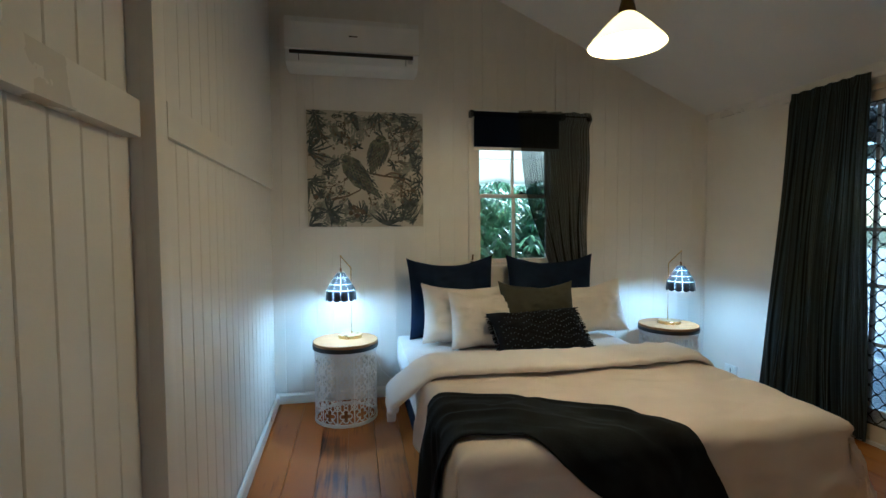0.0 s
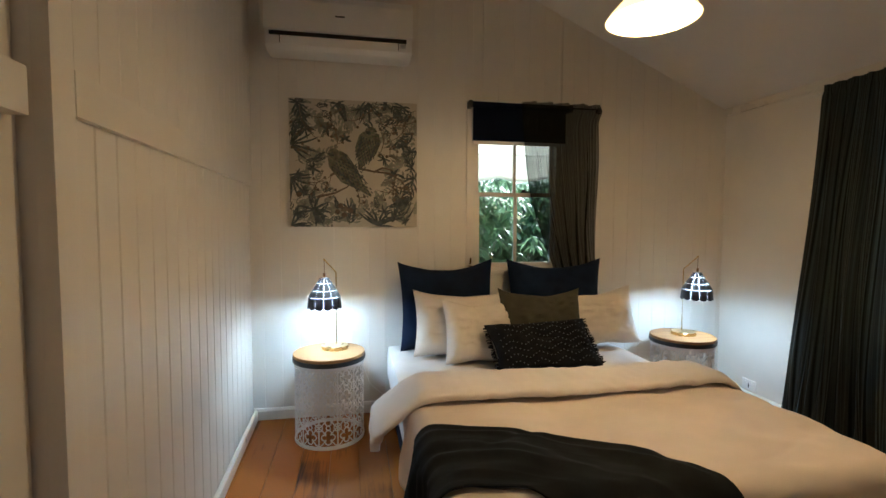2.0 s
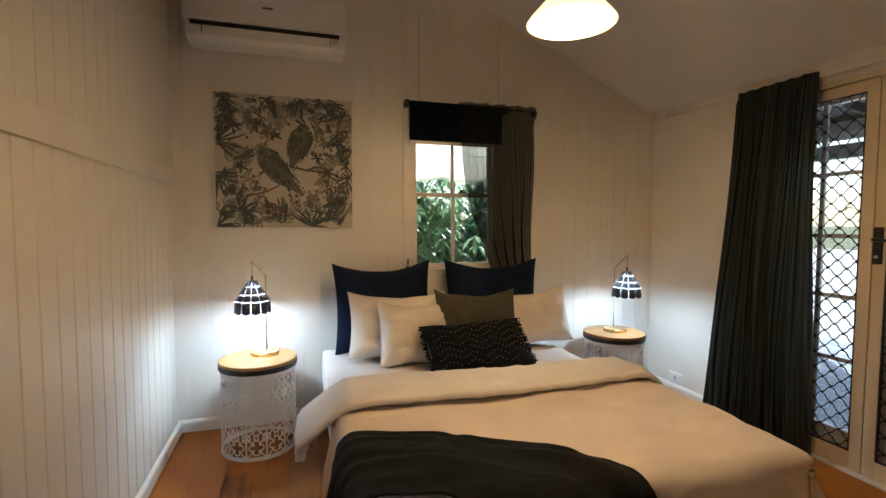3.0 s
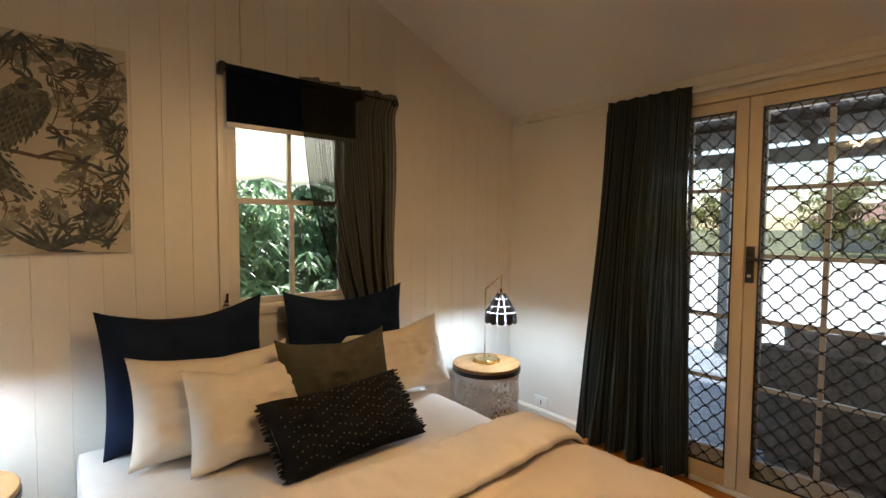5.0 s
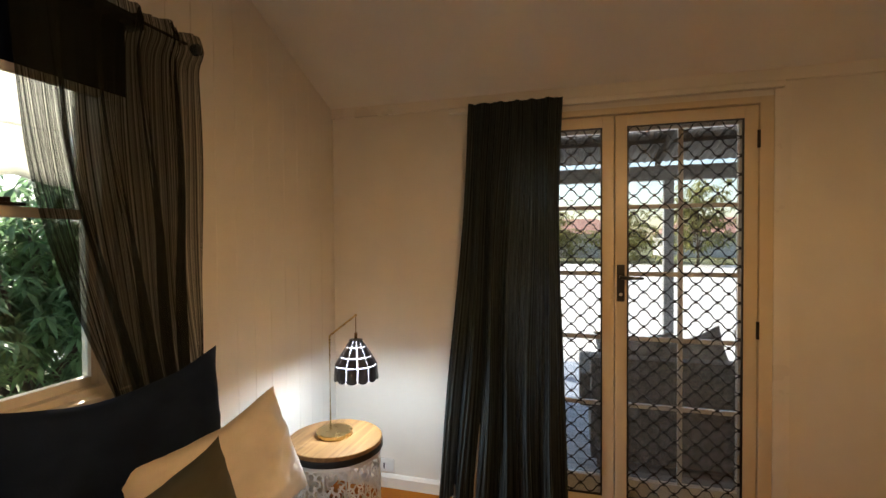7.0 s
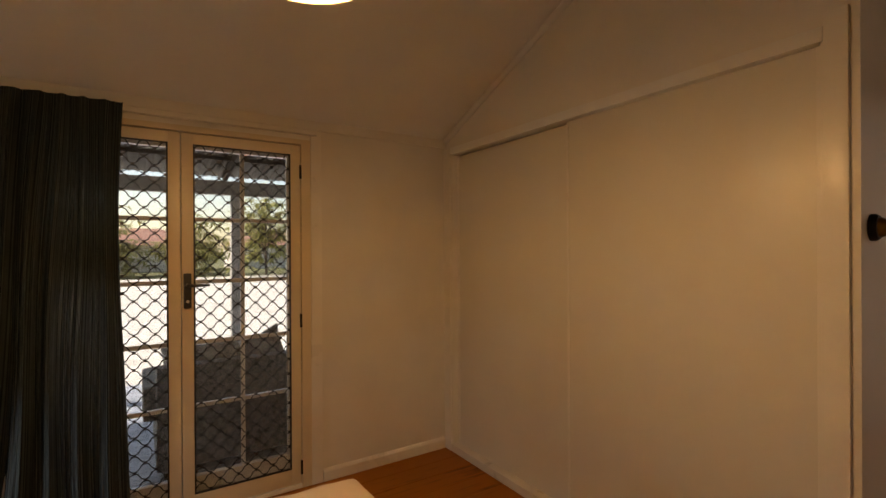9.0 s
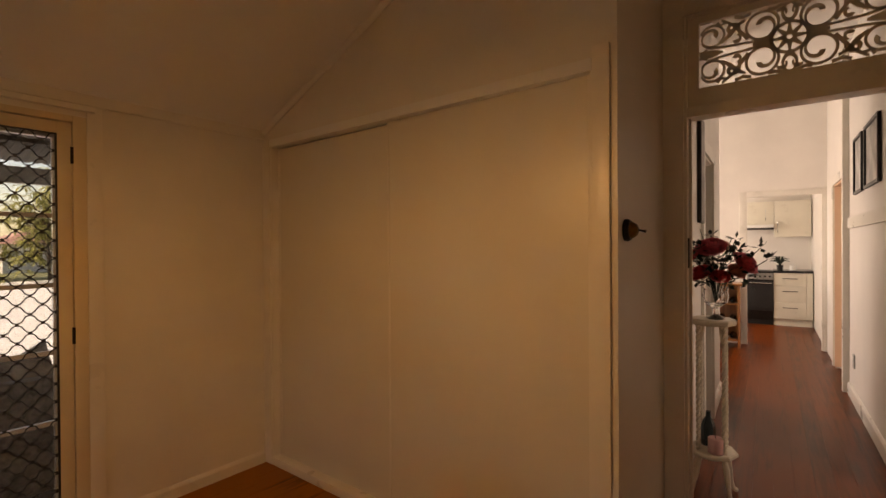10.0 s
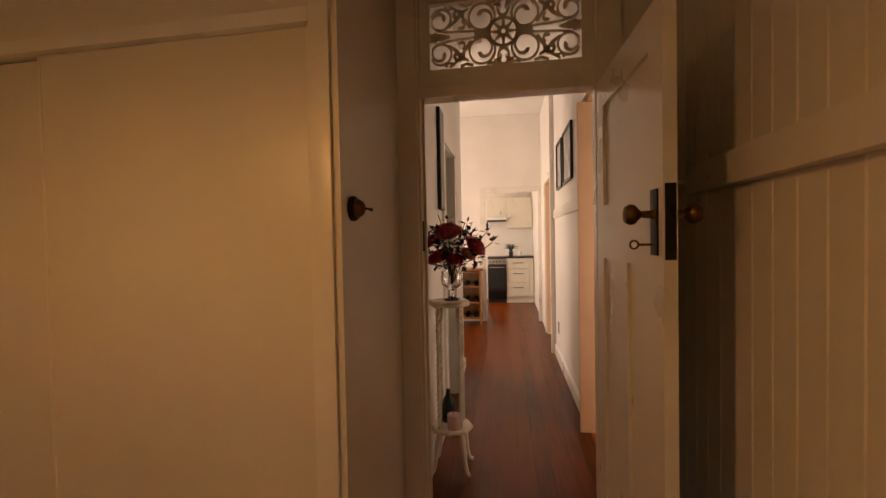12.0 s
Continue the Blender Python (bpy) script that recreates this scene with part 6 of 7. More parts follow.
rr = random.Random(8)
ROSES = [material("pink_rose_petal", (0.88, 0.15, 0.20), 0.6, vary=0.3, scale=40), material("red_rose_petal", (0.80, 0.07, 0.09), 0.6, vary=0.3, scale=40), material("coral_rose_petal", (0.88, 0.34, 0.26), 0.6, vary=0.3, scale=40)]
for i, (u, v, z, r, m) in enumerate(((0.01, 0.09, 0.29, 0.078, 0), (0.06, 0.06, 0.15, 0.07, 1), (-0.13, 0.05, 0.21, 0.078, 0), (-0.10, 0.09, 0.17, 0.05, 2), (0.10, 0.0, 0.24, 0.07, 1), (-0.03, 0.10, 0.14, 0.05, 1), (-0.02, -0.06, 0.30, 0.055, 2))):
    bm = bmesh.new()
    c = Vector((u, v, z))
    out = Vector((u, v, 0.12)).normalized()
    q = out.to_track_quat("Z", "Y")
    for ring, (n, rad, h, curl) in enumerate(((4, 0.10, 0.75, 0.05), (5, 0.28, 0.72, 0.15), (7, 0.5, 0.62, 0.35), (8, 0.72, 0.45, 0.6), (9, 0.85, 0.25, 0.75))):
        for k in range(n):
            a = 2 * math.pi * k / n + ring * 0.6 + rr.uniform(-0.2, 0.2)
            d = q @ Vector((math.cos(a), math.sin(a), 0))
            petal(bm, c + d * rad * r * 0.55, d, q @ Vector((0, 0, 1)), r * (0.35 + 0.09 * ring), r * h, r * curl * 0.6)
    part("rose", bm, ROSES[m], bouquet, ("pink rose head", "red rose head", "coral rose head")[m], smooth=True)
bm = bmesh.new()
for _ in range(17):
    a, el = rr.uniform(0, 2 * math.pi), rr.uniform(0.2, 1.2)
    L = rr.uniform(0.15, 0.32)
    tip = Vector((math.cos(a) * math.cos(el) * L * 0.75, math.sin(a) * math.cos(el) * L * 0.75, 0.12 + math.sin(el) * L))
    mid = Vector((tip.x * 0.35, tip.y * 0.35, 0.10 + tip.z * 0.35))
    tube(bm, [(0, 0, -0.01), mid, tip], 0.002, 5)
for tip in ((-0.24, 0.06, 0.24), (-0.21, 0.03, 0.30), (0.02, 0.0, 0.37), (-0.10, 0.06, 0.345)):
    tube(bm, [(0, 0, 0), (tip[0] * 0.4, tip[1] * 0.4, tip[2] * 0.55), tip], 0.0025, 5)
part("stems", bm, LEAFDK, bouquet, smooth=True)
bm = bmesh.new()
centres = [(-0.24, 0.06, 0.24), (-0.21, 0.03, 0.30), (0.02, 0.0, 0.37), (-0.10, 0.06, 0.345), (-0.18, 0.05, 0.25)] + [(rr.uniform(-0.16, 0.14), rr.uniform(-0.1, 0.12), rr.uniform(0.08, 0.33)) for _ in range(60)]
for c in centres:
    for _ in range(5):
        d = Vector((rr.uniform(-1, 1), rr.uniform(-1, 1), rr.uniform(-0.5, 0.8))).normalized()
        o = Vector(c) + d * 0.008
        sd = d.cross(Vector((0.2, 0.3, 1))).normalized()
        L = rr.uniform(0.035, 0.055)
        p = [o, o + d * L * 0.5 + sd * L * 0.28, o + d * L, o + d * L * 0.5 - sd * L * 0.28, o + d * L * 0.5 + Vector((0, 0, -0.004))]
        v = [bm.verts.new(q) for q in p]
        for f in ((0, 1, 4), (1, 2, 4), (2, 3, 4), (3, 0, 4)):
            bm.faces.new([v[i] for i in f])
part("leaves", bm, LEAFDK, bouquet, "dark green leaves")

# wine cabinet
RIMU = timber("orange_brown_cabinet_wood", (0.12, 0.04, 0.015), (0.35, 0.14, 0.045), 0.35, "z", 0.2)
cab = hbase("wine_rack", "orange timber wine rack with dark bottles on its shelves", "wine rack", 0.72, -5.02)
for nm, a in (("side_panel", (-0.22, -0.195, -0.16, 0.16, 0.0, 0.84)), ("side_panel", (0.195, 0.22, -0.16, 0.16, 0.0, 0.84)), ("top", (-0.25, 0.25, -0.19, 0.19, 0.84, 0.87)), ("back_panel", (-0.195, 0.195, -0.16, -0.148, 0.05, 0.84))):
    block(nm, RIMU, a, cab, bevel=0.004)
for z in (0.10, 0.34, 0.58, 0.80):
    block("shelf", RIMU, (-0.195, 0.195, -0.147, 0.155, z, z + 0.018), cab, bevel=0.002)
bottle_bm = bmesh.new()
lathe(bottle_bm, [(0, 0), (0.036, 0), (0.037, 0.17), (0.015, 0.22), (0.014, 0.27), (0, 0.27)], 14)
bmesh.ops.transform(bottle_bm, matrix=pose(0, 0, 0, -90, 0, 0), verts=bottle_bm.verts)
bottle_me = mesh_of("wine_bottle", bottle_bm, material("dark_bottle_glass", (0.006, 0.007, 0.006), 0.1), True)
for z in (0.118, 0.358, 0.598):
    for u in (-0.13, 0.0, 0.13):
        b = tagged(new("wine_bottle", bottle_me), "dark glass wine bottle lying on a rack shelf", "bottle", "bottles in the wine rack")
        b.matrix_world = HM @ pose(0.72 + u, -5.02 - 0.12, z + 0.038)

# kitchen
KCREAM = material("cream_cabinet_lacquer", (0.70, 0.66, 0.56), 0.3, vary=0.03)
STEEL = material("brushed_stainless", (0.45, 0.45, 0.44), 0.3, metal=1.0, vary=0.1)
GRANITE = material("dark_speckled_benchtop", (0.02, 0.02, 0.022), 0.2, vary=0.6, scale=60)
KF = -7.35
stove = hbase("oven", "freestanding stainless oven with a dark glass door", "oven", 0.305, KF)
block("body", DARKMETAL, (-0.19, 0.19, -0.6, 0.0, 0.08, 0.90), stove, bevel=0.004)
block("kick_panel", BLACK, (-0.185, 0.185, -0.55, -0.03, 0.0, 0.08), stove)
block("oven_door", BLACK, (-0.185, 0.185, 0.0005, 0.03, 0.24, 0.76), stove, bevel=0.004)
block("door_glass", BLACK, (-0.15, 0.15, 0.0305, 0.034, 0.30, 0.68), stove)
bm = bmesh.new()
tube(bm, [(-0.16, 0.031, 0.72), (-0.16, 0.06, 0.72), (0.16, 0.06, 0.72), (0.16, 0.031, 0.72)], 0.008, 8)
part("handle", bm, CHROME, stove, smooth=True)
block("control_panel", STEEL, (-0.188, 0.188, 0.0005, 0.025, 0.78, 0.89), stove, bevel=0.003)
for k in range(5):
    bm = bmesh.new()
    tube(bm, [(-0.14 + 0.07 * k, 0.025, 0.835), (-0.14 + 0.07 * k, 0.045, 0.835)], 0.016, 10)
    part("knob", bm, BLACK, stove, smooth=True)
block("cooktop", BLACK, (-0.19, 0.19, -0.58, 0.01, 0.9005, 0.925), stove, bevel=0.004)
dr = hbase("drawer_unit", "cream kitchen drawer unit with dark bar handles", "kitchen drawers", -0.155, KF)
block("carcass", KCREAM, (-0.265, 0.265, -0.6, -0.02, 0.12, 0.90), dr)
block("kick_panel", KCREAM, (-0.265, 0.265, -0.58, -0.04, 0.0, 0.119), dr)
for za, zb in ((0.125, 0.40), (0.405, 0.68), (0.685, 0.895)):
    d = block("drawer_front", KCREAM, (-0.18, 0.262, -0.0195, 0.0, za, zb), dr, bevel=0.003)
    bm = bmesh.new()
    tube(bm, [(-0.06, 0.001, zb - 0.09), (-0.06, 0.025, zb - 0.09), (0.14, 0.025, zb - 0.09), (0.14, 0.001, zb - 0.09)], 0.006, 8)
    part("handle", bm, DARKMETAL, d, "dark bar handle", smooth=True)
block("end_panel", KCREAM, (-0.265, -0.185, -0.0195, 0.004, 0.125, 0.90), dr, bevel=0.003)
bt = hbase("benchtop", "dark stone kitchen benchtop", "benchtop", -0.155, KF)
block("slab", GRANITE, (-0.27, 0.268, -0.62, 0.015, 0.9005, 0.94), bt, bevel=0.004)
for nm, ua, ub, za, zb in (("upper_cabinet", -0.42, 0.10, 1.52, 2.15), ("upper_cabinet", 0.105, 0.50, 1.74, 2.15)):
    c = hbase(nm, "cream wall-hung kitchen cabinet with a closed door", "kitchen cabinet", (ua + ub) / 2, KEND + 0.001, 0, group="kitchen wall cabinets")
    w = (ub - ua) / 2
    block("carcass", KCREAM, (-w, w, 0, 0.32, za, zb), c)
    d = block("cabinet_door", KCREAM, (-w + 0.003, w - 0.003, 0.3205, 0.338, za + 0.003, zb - 0.003), c, bevel=0.003)
    bm = bmesh.new()
    hx = w - 0.05 if ua < 0 else -w + 0.12
    tube(bm, [(hx, 0.338, za + 0.08), (hx, 0.36, za + 0.08), (hx, 0.36, za + 0.26), (hx, 0.338, za + 0.26)], 0.006, 8)
    part("handle", bm, CHROME, d, smooth=True)
rh = hbase("range_hood", "slim dark and white range hood above the oven", "range hood", 0.302, KEND + 0.001)
block("body", WHITE, (-0.195, 0.195, 0, 0.42, 1.685, 1.738), rh, bevel=0.004)
block("lower_edge", BLACK, (-0.196, 0.196, 0.02, 0.43, 1.655, 1.684), rh)
pot = hbase("potted_plant", "small leafy plant in a dark pot on the bench", "potted plant", 0.02, KF - 0.25, 0.94)
bm = bmesh.new()
lathe(bm, [(0, 0), (0.04, 0), (0.052, 0.09), (0.047, 0.09), (0.04, 0.08), (0, 0.08)], 18)
part("pot", bm, BLACK, pot, smooth=True)
bm = bmesh.new()
for k in range(16):
    a = k * 2.4
    p = [Vector((0, 0, 0.08)), Vector((math.cos(a) * 0.06, math.sin(a) * 0.06, 0.17 + 0.03 * (k % 3))), Vector((math.cos(a) * 0.15, math.sin(a) * 0.15, 0.15 + 0.04 * (k % 3)))]
    tube(bm, p, [0.003, 0.014, 0.002], 5)
part("leaves", bm, LEAFDK, pot)
can = hbase("canister", "small white canister on the kitchen bench", "canister", -0.16, KF - 0.25, 0.94)
bm = bmesh.new()
lathe(bm, [(0, 0), (0.045, 0), (0.045, 0.075), (0.04, 0.08), (0, 0.08)], 20)
part("body", bm, WHITE, can, smooth=True)
bm = bmesh.new()
for k in range(4):
    tube(bm, [(-0.02 + 0.013 * k, 0, 0.08), (-0.02 + 0.014 * k, 0, 0.12 + 0.01 * (k % 2))], 0.004, 6)
part("utensils", bm, WHITE, can)


# ---- outdoors ----
LAWN = material("dry_grass_ground", (0.16, 0.17, 0.07), 0.95, vary=0.4, scale=0.8, bump=0.5, fine=40)
CONC = material("pale_concrete", (0.66, 0.64, 0.60), 0.85, vary=0.12, scale=2)
bm = bmesh.new()
bmesh.ops.create_grid(bm, x_segments=8, y_segments=8, size=400, matrix=Matrix.Translation((0, 0, -0.75)))
structure("ground", bm, LAWN, "dry grass garden ground around the house", "ground")
bm = bmesh.new()
box(bm, 6.4, 40.0, -40, 40, -0.75, -0.70)
structure("pavement", bm, CONC, "pale sunlit concrete driveway", "driveway")

# verandah
# the boards' pale blue is the sky's reflection, put into the base colour
DECK = timber("weathered_sky_tinted_decking", (0.16, 0.19, 0.25), (0.40, 0.45, 0.54), 0.45, "y", 0.0)
VDARK = material("dark_stained_rafter", (0.035, 0.032, 0.03), 0.8, vary=0.3, scale=12)
VX0, VX1, VY0, VY1 = EX + 0.13, 6.1, -2.5, 6.0
bm = bmesh.new()
for x in (VX0 + 0.1, (VX0 + VX1) / 2, VX1 - 0.1):
    box(bm, x - 0.03, x + 0.03, VY0, VY1, -0.75, -0.075)
deck = structure("deck", bm, VDARK, "timber verandah deck, blue-grey from the sky sheen in its colour", "deck")
bb = bmesh.new()
box(bb, 0.002, 0.086, VY0, VY1, -0.075, -0.05)
deck_me = mesh_of("deck_board", bb, DECK)
for i in range(35):
    ob = new("deck_board", deck_me)
    ob.parent = deck
    ob.matrix_world = pose(VX0 + i * 0.0895, 0, random.uniform(-0.001, 0.001))
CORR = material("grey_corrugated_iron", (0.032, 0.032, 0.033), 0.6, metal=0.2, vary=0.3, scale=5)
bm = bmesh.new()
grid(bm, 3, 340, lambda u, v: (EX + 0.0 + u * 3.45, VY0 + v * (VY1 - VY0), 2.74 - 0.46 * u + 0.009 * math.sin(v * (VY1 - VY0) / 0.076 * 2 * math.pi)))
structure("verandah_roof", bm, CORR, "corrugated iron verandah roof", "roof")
for i in range(8):
    y = VY0 + 0.3 + i * 1.1
    bm = bmesh.new()
    v = [bm.verts.new((x, y + s, z)) for s in (-0.022, 0.022) for x, z in ((EX + 0.11, 2.70), (6.15, 2.295), (6.15, 2.20), (EX + 0.11, 2.60))]
    for f in ((0, 1, 2, 3), (7, 6, 5, 4), (0, 4, 5, 1), (2, 6, 7, 3), (1, 5, 6, 2), (3, 7, 4, 0)):
        bm.faces.new([v[k] for k in f])
    tagged(part("rafter", bm, VDARK), "verandah roof rafter", "rafter", "verandah rafters", "structure")
for i, x in enumerate((3.7, 4.6, 5.5)):
    z = 2.74 - 0.46 * (x - EX) / 3.45
    bm = bmesh.new()
    box(bm, x - 0.03, x + 0.03, VY0, VY1, z - 0.052, z - 0.012)
    tagged(part("batten", bm, VDARK), "dark verandah roof batten", "batten", "verandah battens", "structure")
bm = bmesh.new()
box(bm, 6.0, 6.08, VY0, VY1, 2.03, 2.19, bevel=0.004)
structure("verandah_beam", bm, material("weathered_white_beam", (0.28, 0.27, 0.26), 0.6, vary=0.25), "white painted verandah edge beam", "beam", True)
VPOST = material("weathered_grey_post", (0.42, 0.42, 0.41), 0.7, vary=0.2, scale=8)
for y in (-0.9, 1.0, 2.95, 4.9):
    p = base("verandah_post", "pale grey square timber verandah post", "post", (6.04, y, -0.05), group="verandah posts")
    block("shaft", VPOST, (-0.05, 0.05, -0.05, 0.05, 0.0, 2.08), p, bevel=0.006)
    block("base_block", VPOST, (-0.065, 0.065, -0.065, 0.065, 0.0, 0.12), p, bevel=0.004)
# wicker sofa on the verandah
WICK = material("dark_brown_wicker", (0.24, 0.235, 0.23), 0.6, vary=0.6, scale=35, bump=0.8, fine=120)
SOFAC = material("dark_grey_outdoor_cushion", (0.36, 0.36, 0.37), 0.9, vary=0.5, scale=9, bump=0.3)
sofa = base("outdoor_sofa", "dark wicker verandah sofa piled with grey cushions", "outdoor sofa", (3.85, 1.02, -0.05))
block("seat_base", WICK, (-0.36, 0.36, -0.85, 0.85, 0.06, 0.36), sofa, bevel=0.02)
block("backrest", WICK, (-0.40, -0.28, -0.85, 0.85, 0.3605, 0.72), sofa, bevel=0.03)
for s in (-1, 1):
    block("armrest", WICK, (-0.275, 0.36, s * 0.85 - 0.07, s * 0.85 + 0.07, 0.3605, 0.58), sofa, bevel=0.03)
    for xx in (-0.30, 0.30):
        block("leg", WICK, (xx - 0.03, xx + 0.03, s * 0.78 - 0.03, s * 0.78 + 0.03, 0.0, 0.0595), sofa)
block("seat_cushion", SOFAC, (-0.26, 0.36, -0.77, 0.77, 0.361, 0.47), sofa, bevel=0.03)
for i, y in enumerate((0.36, 0.78, 1.2, 1.58)):
    pillow("outdoor_cushion", "slumped dark grey cushion on the verandah sofa", SOFAC, 0.50, 0.37, 0.24, (3.70 + 0.03 * (i % 3), y, 0.42), -16, 90 + (8, -6, 4, -9)[i], (4, -7, 14, 5)[i], 0.03, 20 + i, 18, "cushion")


# awning over the bedroom window
AWN = bpy.data.materials.new("cream_awning_canvas")
AWN.use_nodes = True
_n = AWN.node_tree
_b = _n.nodes["Principled BSDF"]
_b.inputs["Base Color"].default_value, _b.inputs["Roughness"].default_value = (0.80, 0.76, 0.66, 1), 0.9
_t, _m = _n.nodes.new("ShaderNodeBsdfTranslucent"), _n.nodes.new("ShaderNodeMixShader")
_t.inputs[0].default_value = (0.92, 0.89, 0.80, 1)
_ns = _n.nodes.new("ShaderNodeTexNoise")
_ns.inputs["Scale"].default_value = 300
_bp = _n.nodes.new("ShaderNodeBump")
_bp.inputs["Strength"].default_value = 0.2
_n.links.new(_ns.outputs[0], _bp.inputs["Height"])
_n.links.new(_bp.outputs[0], _b.inputs["Normal"])
_m.inputs[0].default_value = 0.8
_n.links.new(_b.outputs[0], _m.inputs[1])
_n.links.new(_t.outputs[0], _m.inputs[2])
_n.links.new(_m.outputs[0], _n.nodes["Material Output"].inputs[0])
aw = base("window_awning", "cream canvas window awning with a scalloped edge", "awning", (1.19, NY + 0.1, 2.3))
bm = bmesh.new()
grid(bm, 40, 8, lambda u, v: (-0.75 + 1.5 * u, 0.02 + 0.66 * v, -0.42 * v))
thick(part("canopy", bm, AWN, aw, smooth=True), 0.003)
bm = bmesh.new()
grid(bm, 80, 6, lambda u, v: (-0.75 + 1.5 * u, 0.68 + 0.004 * math.sin(u * 50), -0.42 - v * (0.205 + 0.035 * abs(math.sin(u * math.pi * 3.5)))))
thick(part("valance", bm, AWN, aw, smooth=True), 0.003)
for s in (-1, 1):
    bm = bmesh.new()
    tube(bm, [(s * 0.74, 0.01, -0.55), (s * 0.74, 0.67, -0.425)], 0.010, 8)
    part("arm", bm, WHITE, aw, smooth=True)
bm = bmesh.new()
tube(bm, [(-0.75, 0.67, -0.428), (0.75, 0.67, -0.428)], 0.004, 8)
part("front_bar", bm, WHITE, aw, smooth=True)


# garden trees
def leaf_material(name, colour):
    m = material(name, colour, 0.42, vary=0.35, scale=3, bump=0.0, spec=0.6)
    nt = m.node_tree
    b = nt.nodes["Principled BSDF"]
    src = b.inputs["Base Color"].links[0].from_socket
    geo = nt.nodes.new("ShaderNodeNewGeometry")
    mul = nt.nodes.new("ShaderNodeMix")
    mul.data_type, mul.blend_type = "RGBA", "MULTIPLY"
    mul.inputs[0].default_value = 0.75
    rp = nt.nodes.new("ShaderNodeMapRange")
    rp.inputs[3].default_value, rp.inputs[4].default_value = 0.5, 1.4
    nt.links.new(geo.outputs["Random Per Island"], rp.inputs[0])
    nt.links.new(src, mul.inputs[6])
    nt.links.new(rp.outputs[0], mul.inputs[7])
    nt.links.new(mul.outputs[2], b.inputs["Base Color"])
    tl, mx = nt.nodes.new("ShaderNodeBsdfTranslucent"), nt.nodes.new("ShaderNodeMixShader")
    nt.links.new(mul.outputs[2], tl.inputs[0])
    mx.inputs[0].default_value = 0.6
    nt.links.new(b.outputs[0], mx.inputs[1])
    nt.links.new(tl.outputs[0], mx.inputs[2])
    nt.links.new(mx.outputs[0], nt.nodes["Material Output"].inputs[0])
    return m


MANGO = leaf_material("glossy_mango_leaf", (0.30, 0.46, 0.24))
FARLEAF = leaf_material("yellow_green_leaf", (0.36, 0.36, 0.14))
BARK = material("grey_brown_bark", (0.12, 0.09, 0.07), 0.95, vary=0.4, scale=14, bump=0.8, fine=40)


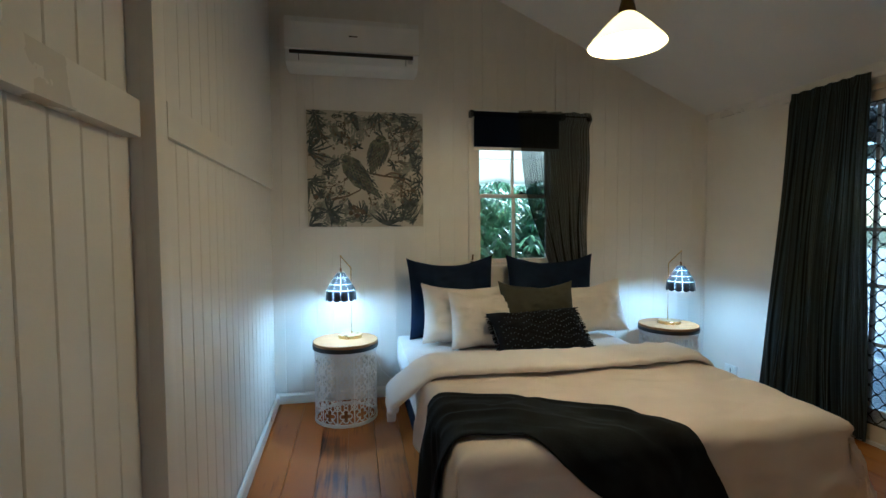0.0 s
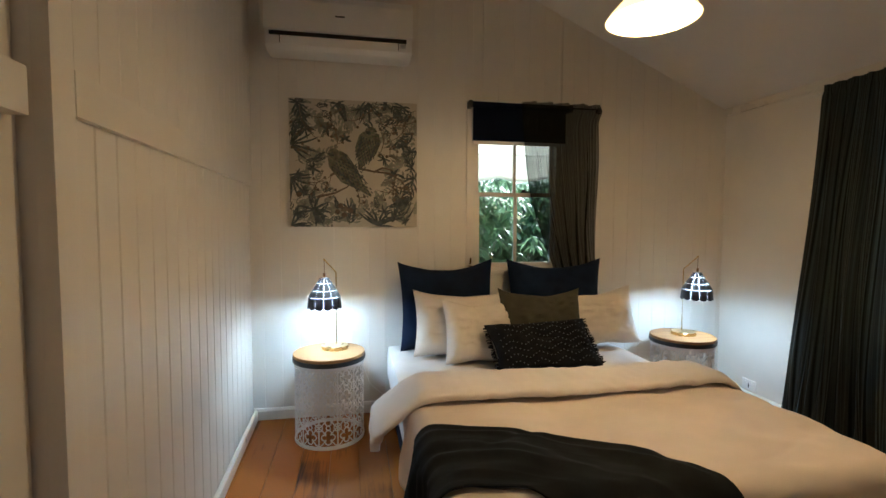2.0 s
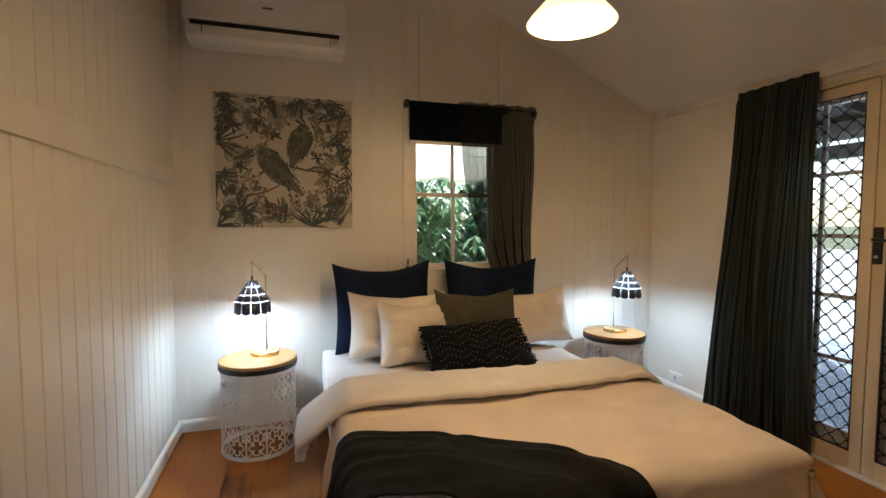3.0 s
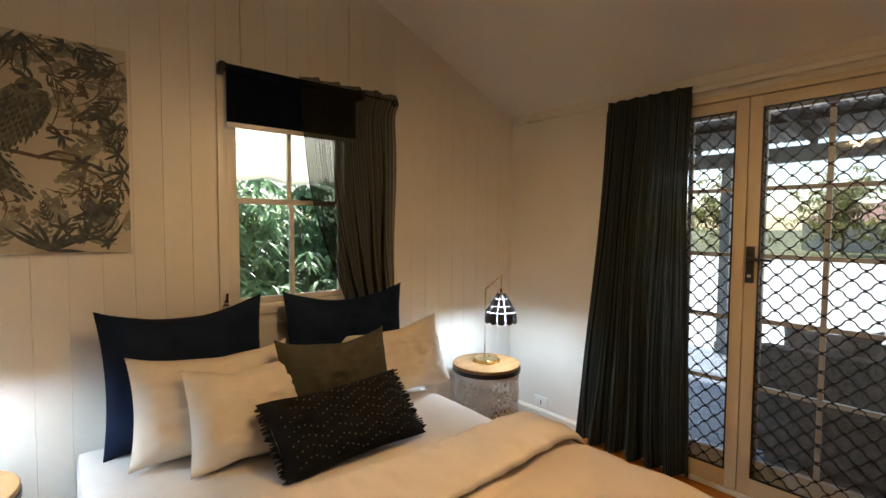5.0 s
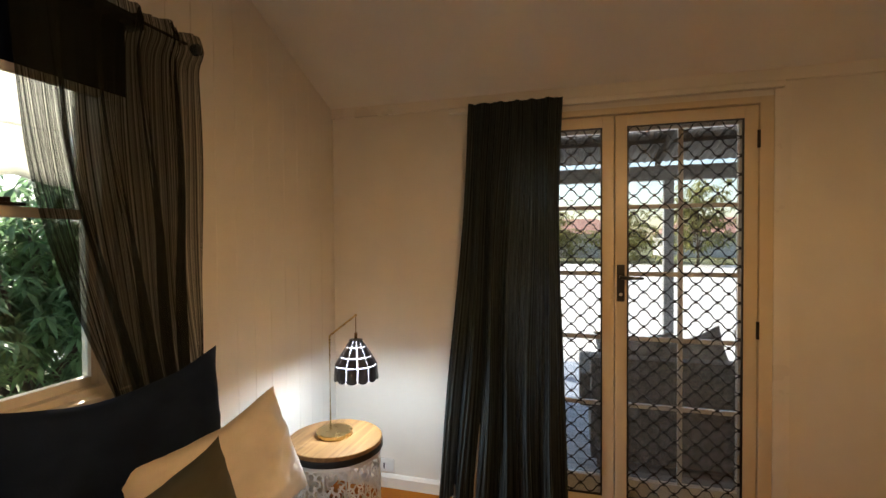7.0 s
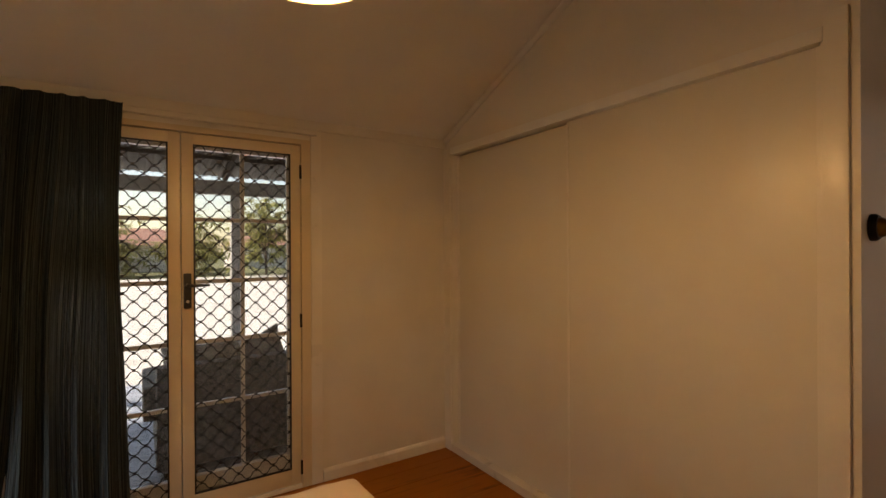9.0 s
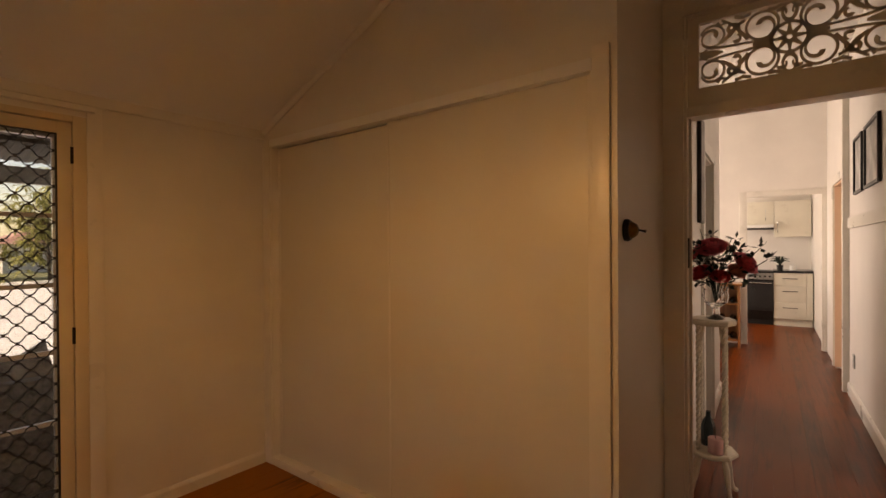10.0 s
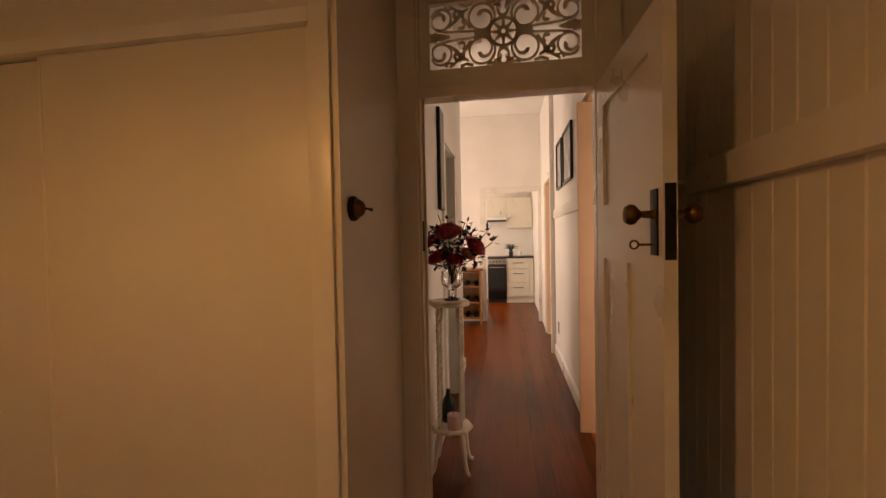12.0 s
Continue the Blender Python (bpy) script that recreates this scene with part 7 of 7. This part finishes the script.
def tree(at, height, spread, leaves, long, mat, label, seed, low=0.25):
    """A tapered trunk with limbs, and drooping whorls of narrow leaves at the limbs' ends."""
    r = random.Random(seed)
    t = base("tree", label, "tree", at)
    bm = bmesh.new()
    tube(bm, [(0, 0, 0), (0.05, 0.03, height * 0.25), (0.0, 0.08, height * 0.55), (0.08, 0.0, height * 0.85)], [0.13, 0.10, 0.07, 0.02], 10)
    ends = []
    for k in range(34):
        a = r.uniform(0, 2 * math.pi)
        z0 = height * r.uniform(0.10, 0.7)
        rad = spread * r.uniform(0.45, 1.0)
        z1 = height * r.uniform(low, 1.0)
        rad *= math.sqrt(max(0.15, 1 - ((z1 / height - 0.5) / 0.62) ** 2))
        e = Vector((math.cos(a) * rad, math.sin(a) * rad, z1))
        m = Vector((e.x * 0.5, e.y * 0.5, (z0 + z1) / 2 + 0.15))
        tube(bm, [(0, 0.02, z0), m, e], [0.035, 0.02, 0.006], 6)
        ends += [(e, 1.0), (m.lerp(e, 0.5), 0.7), (m, 0.5)]
    part("trunk", bm, BARK, t, smooth=True)
    verts, faces = [], []
    per = leaves // len(ends)
    for e, _ in ends:
        for _ in range(max(1, per // 9)):
            c = e + Vector((r.gauss(0, 0.19), r.gauss(0, 0.19), r.gauss(0, 0.17))) * (spread / 1.3)
            for k in range(9):
                a = k * 2 * math.pi / 9 + r.uniform(-0.3, 0.3)
                d = Vector((math.cos(a), math.sin(a), r.uniform(-1.0, 0.15))).normalized()
                L = long * r.uniform(0.7, 1.2)
                s = d.cross(Vector((0, 0, 1))).normalized() * L * 0.12
                up = s.cross(d).normalized() * L * 0.05
                o = len(verts)
                tip = c + d * L + Vector((0, 0, -L * 0.18))
                mid = c + d * L * 0.5
                verts += [c, mid + s + up, tip, mid - s + up, mid]
                faces += [(o, o + 1, o + 4), (o + 1, o + 2, o + 4), (o + 2, o + 3, o + 4), (o + 3, o, o + 4)]
    me = bpy.data.meshes.new("crown")
    me.from_pydata([tuple(v) for v in verts], [], faces)
    me.materials.append(mat)
    me.polygons.foreach_set("use_smooth", [True] * len(me.polygons))
    c = new("crown", me)
    c.parent = t
    c["label"] = "drooping narrow leaves"
    return t


tree((1.0, 6.1, -0.75), 2.75, 1.5, 17000, 0.18, MANGO, "dense mango tree with long drooping leaves outside the window", 1, 0.42)
tree((3.4, 6.6, -0.75), 2.7, 1.5, 15000, 0.18, MANGO, "dense mango tree with long glossy leaves in the garden", 2, 0.42)
tree((-0.9, 7.2, -0.75), 2.8, 1.4, 13000, 0.17, MANGO, "leafy garden tree with drooping leaves", 3, 0.3)
tree((5.6, 8.2, -0.75), 2.9, 1.6, 8000, 0.17, MANGO, "leafy garden tree beside the verandah", 6, 0.3)
for i, (x, y, h) in enumerate(((41, 15, 6.0), (45, 4, 5.0), (41, -7, 6.2), (48, 9, 6.5), (44, 23, 6.0), (46, -2, 4.6))):
    tree((x, y, -0.75), h, 3.6, 2600, 0.7, FARLEAF, "yellow-green tree across the driveway", 10 + i, 0.15)
ROOFR = material("faded_red_roof_iron", (0.46, 0.24, 0.18), 0.6, vary=0.15, scale=1)
for x, y, w in ((58, 5, 8), (60, -16, 9)):
    h = base("house", "low neighbouring house with a faded red roof", "house", (x, y, -0.75))
    block("wall", CONC, (-4, 4, -w, w, 0, 2.6), h)
    bm = bmesh.new()
    vs = [bm.verts.new(p) for p in ((-4.5, -w - 0.5, 2.6), (4.5, -w - 0.5, 2.6), (4.5, w + 0.5, 2.6), (-4.5, w + 0.5, 2.6), (0, -w + 3, 4.4), (0, w - 3, 4.4))]
    for f in ((0, 1, 4), (1, 2, 5, 4), (2, 3, 5), (3, 0, 4, 5), (3, 2, 1, 0)):
        bm.faces.new([vs[k] for k in f])
    part("roof", bm, ROOFR, h)
    for k in range(3):
        wd = block("window", BLACK, (-4.03, -4.0, -w + 2 + k * (w - 2) - 0.6, -w + 2 + k * (w - 2) + 0.6, 0.9, 2.0), h)
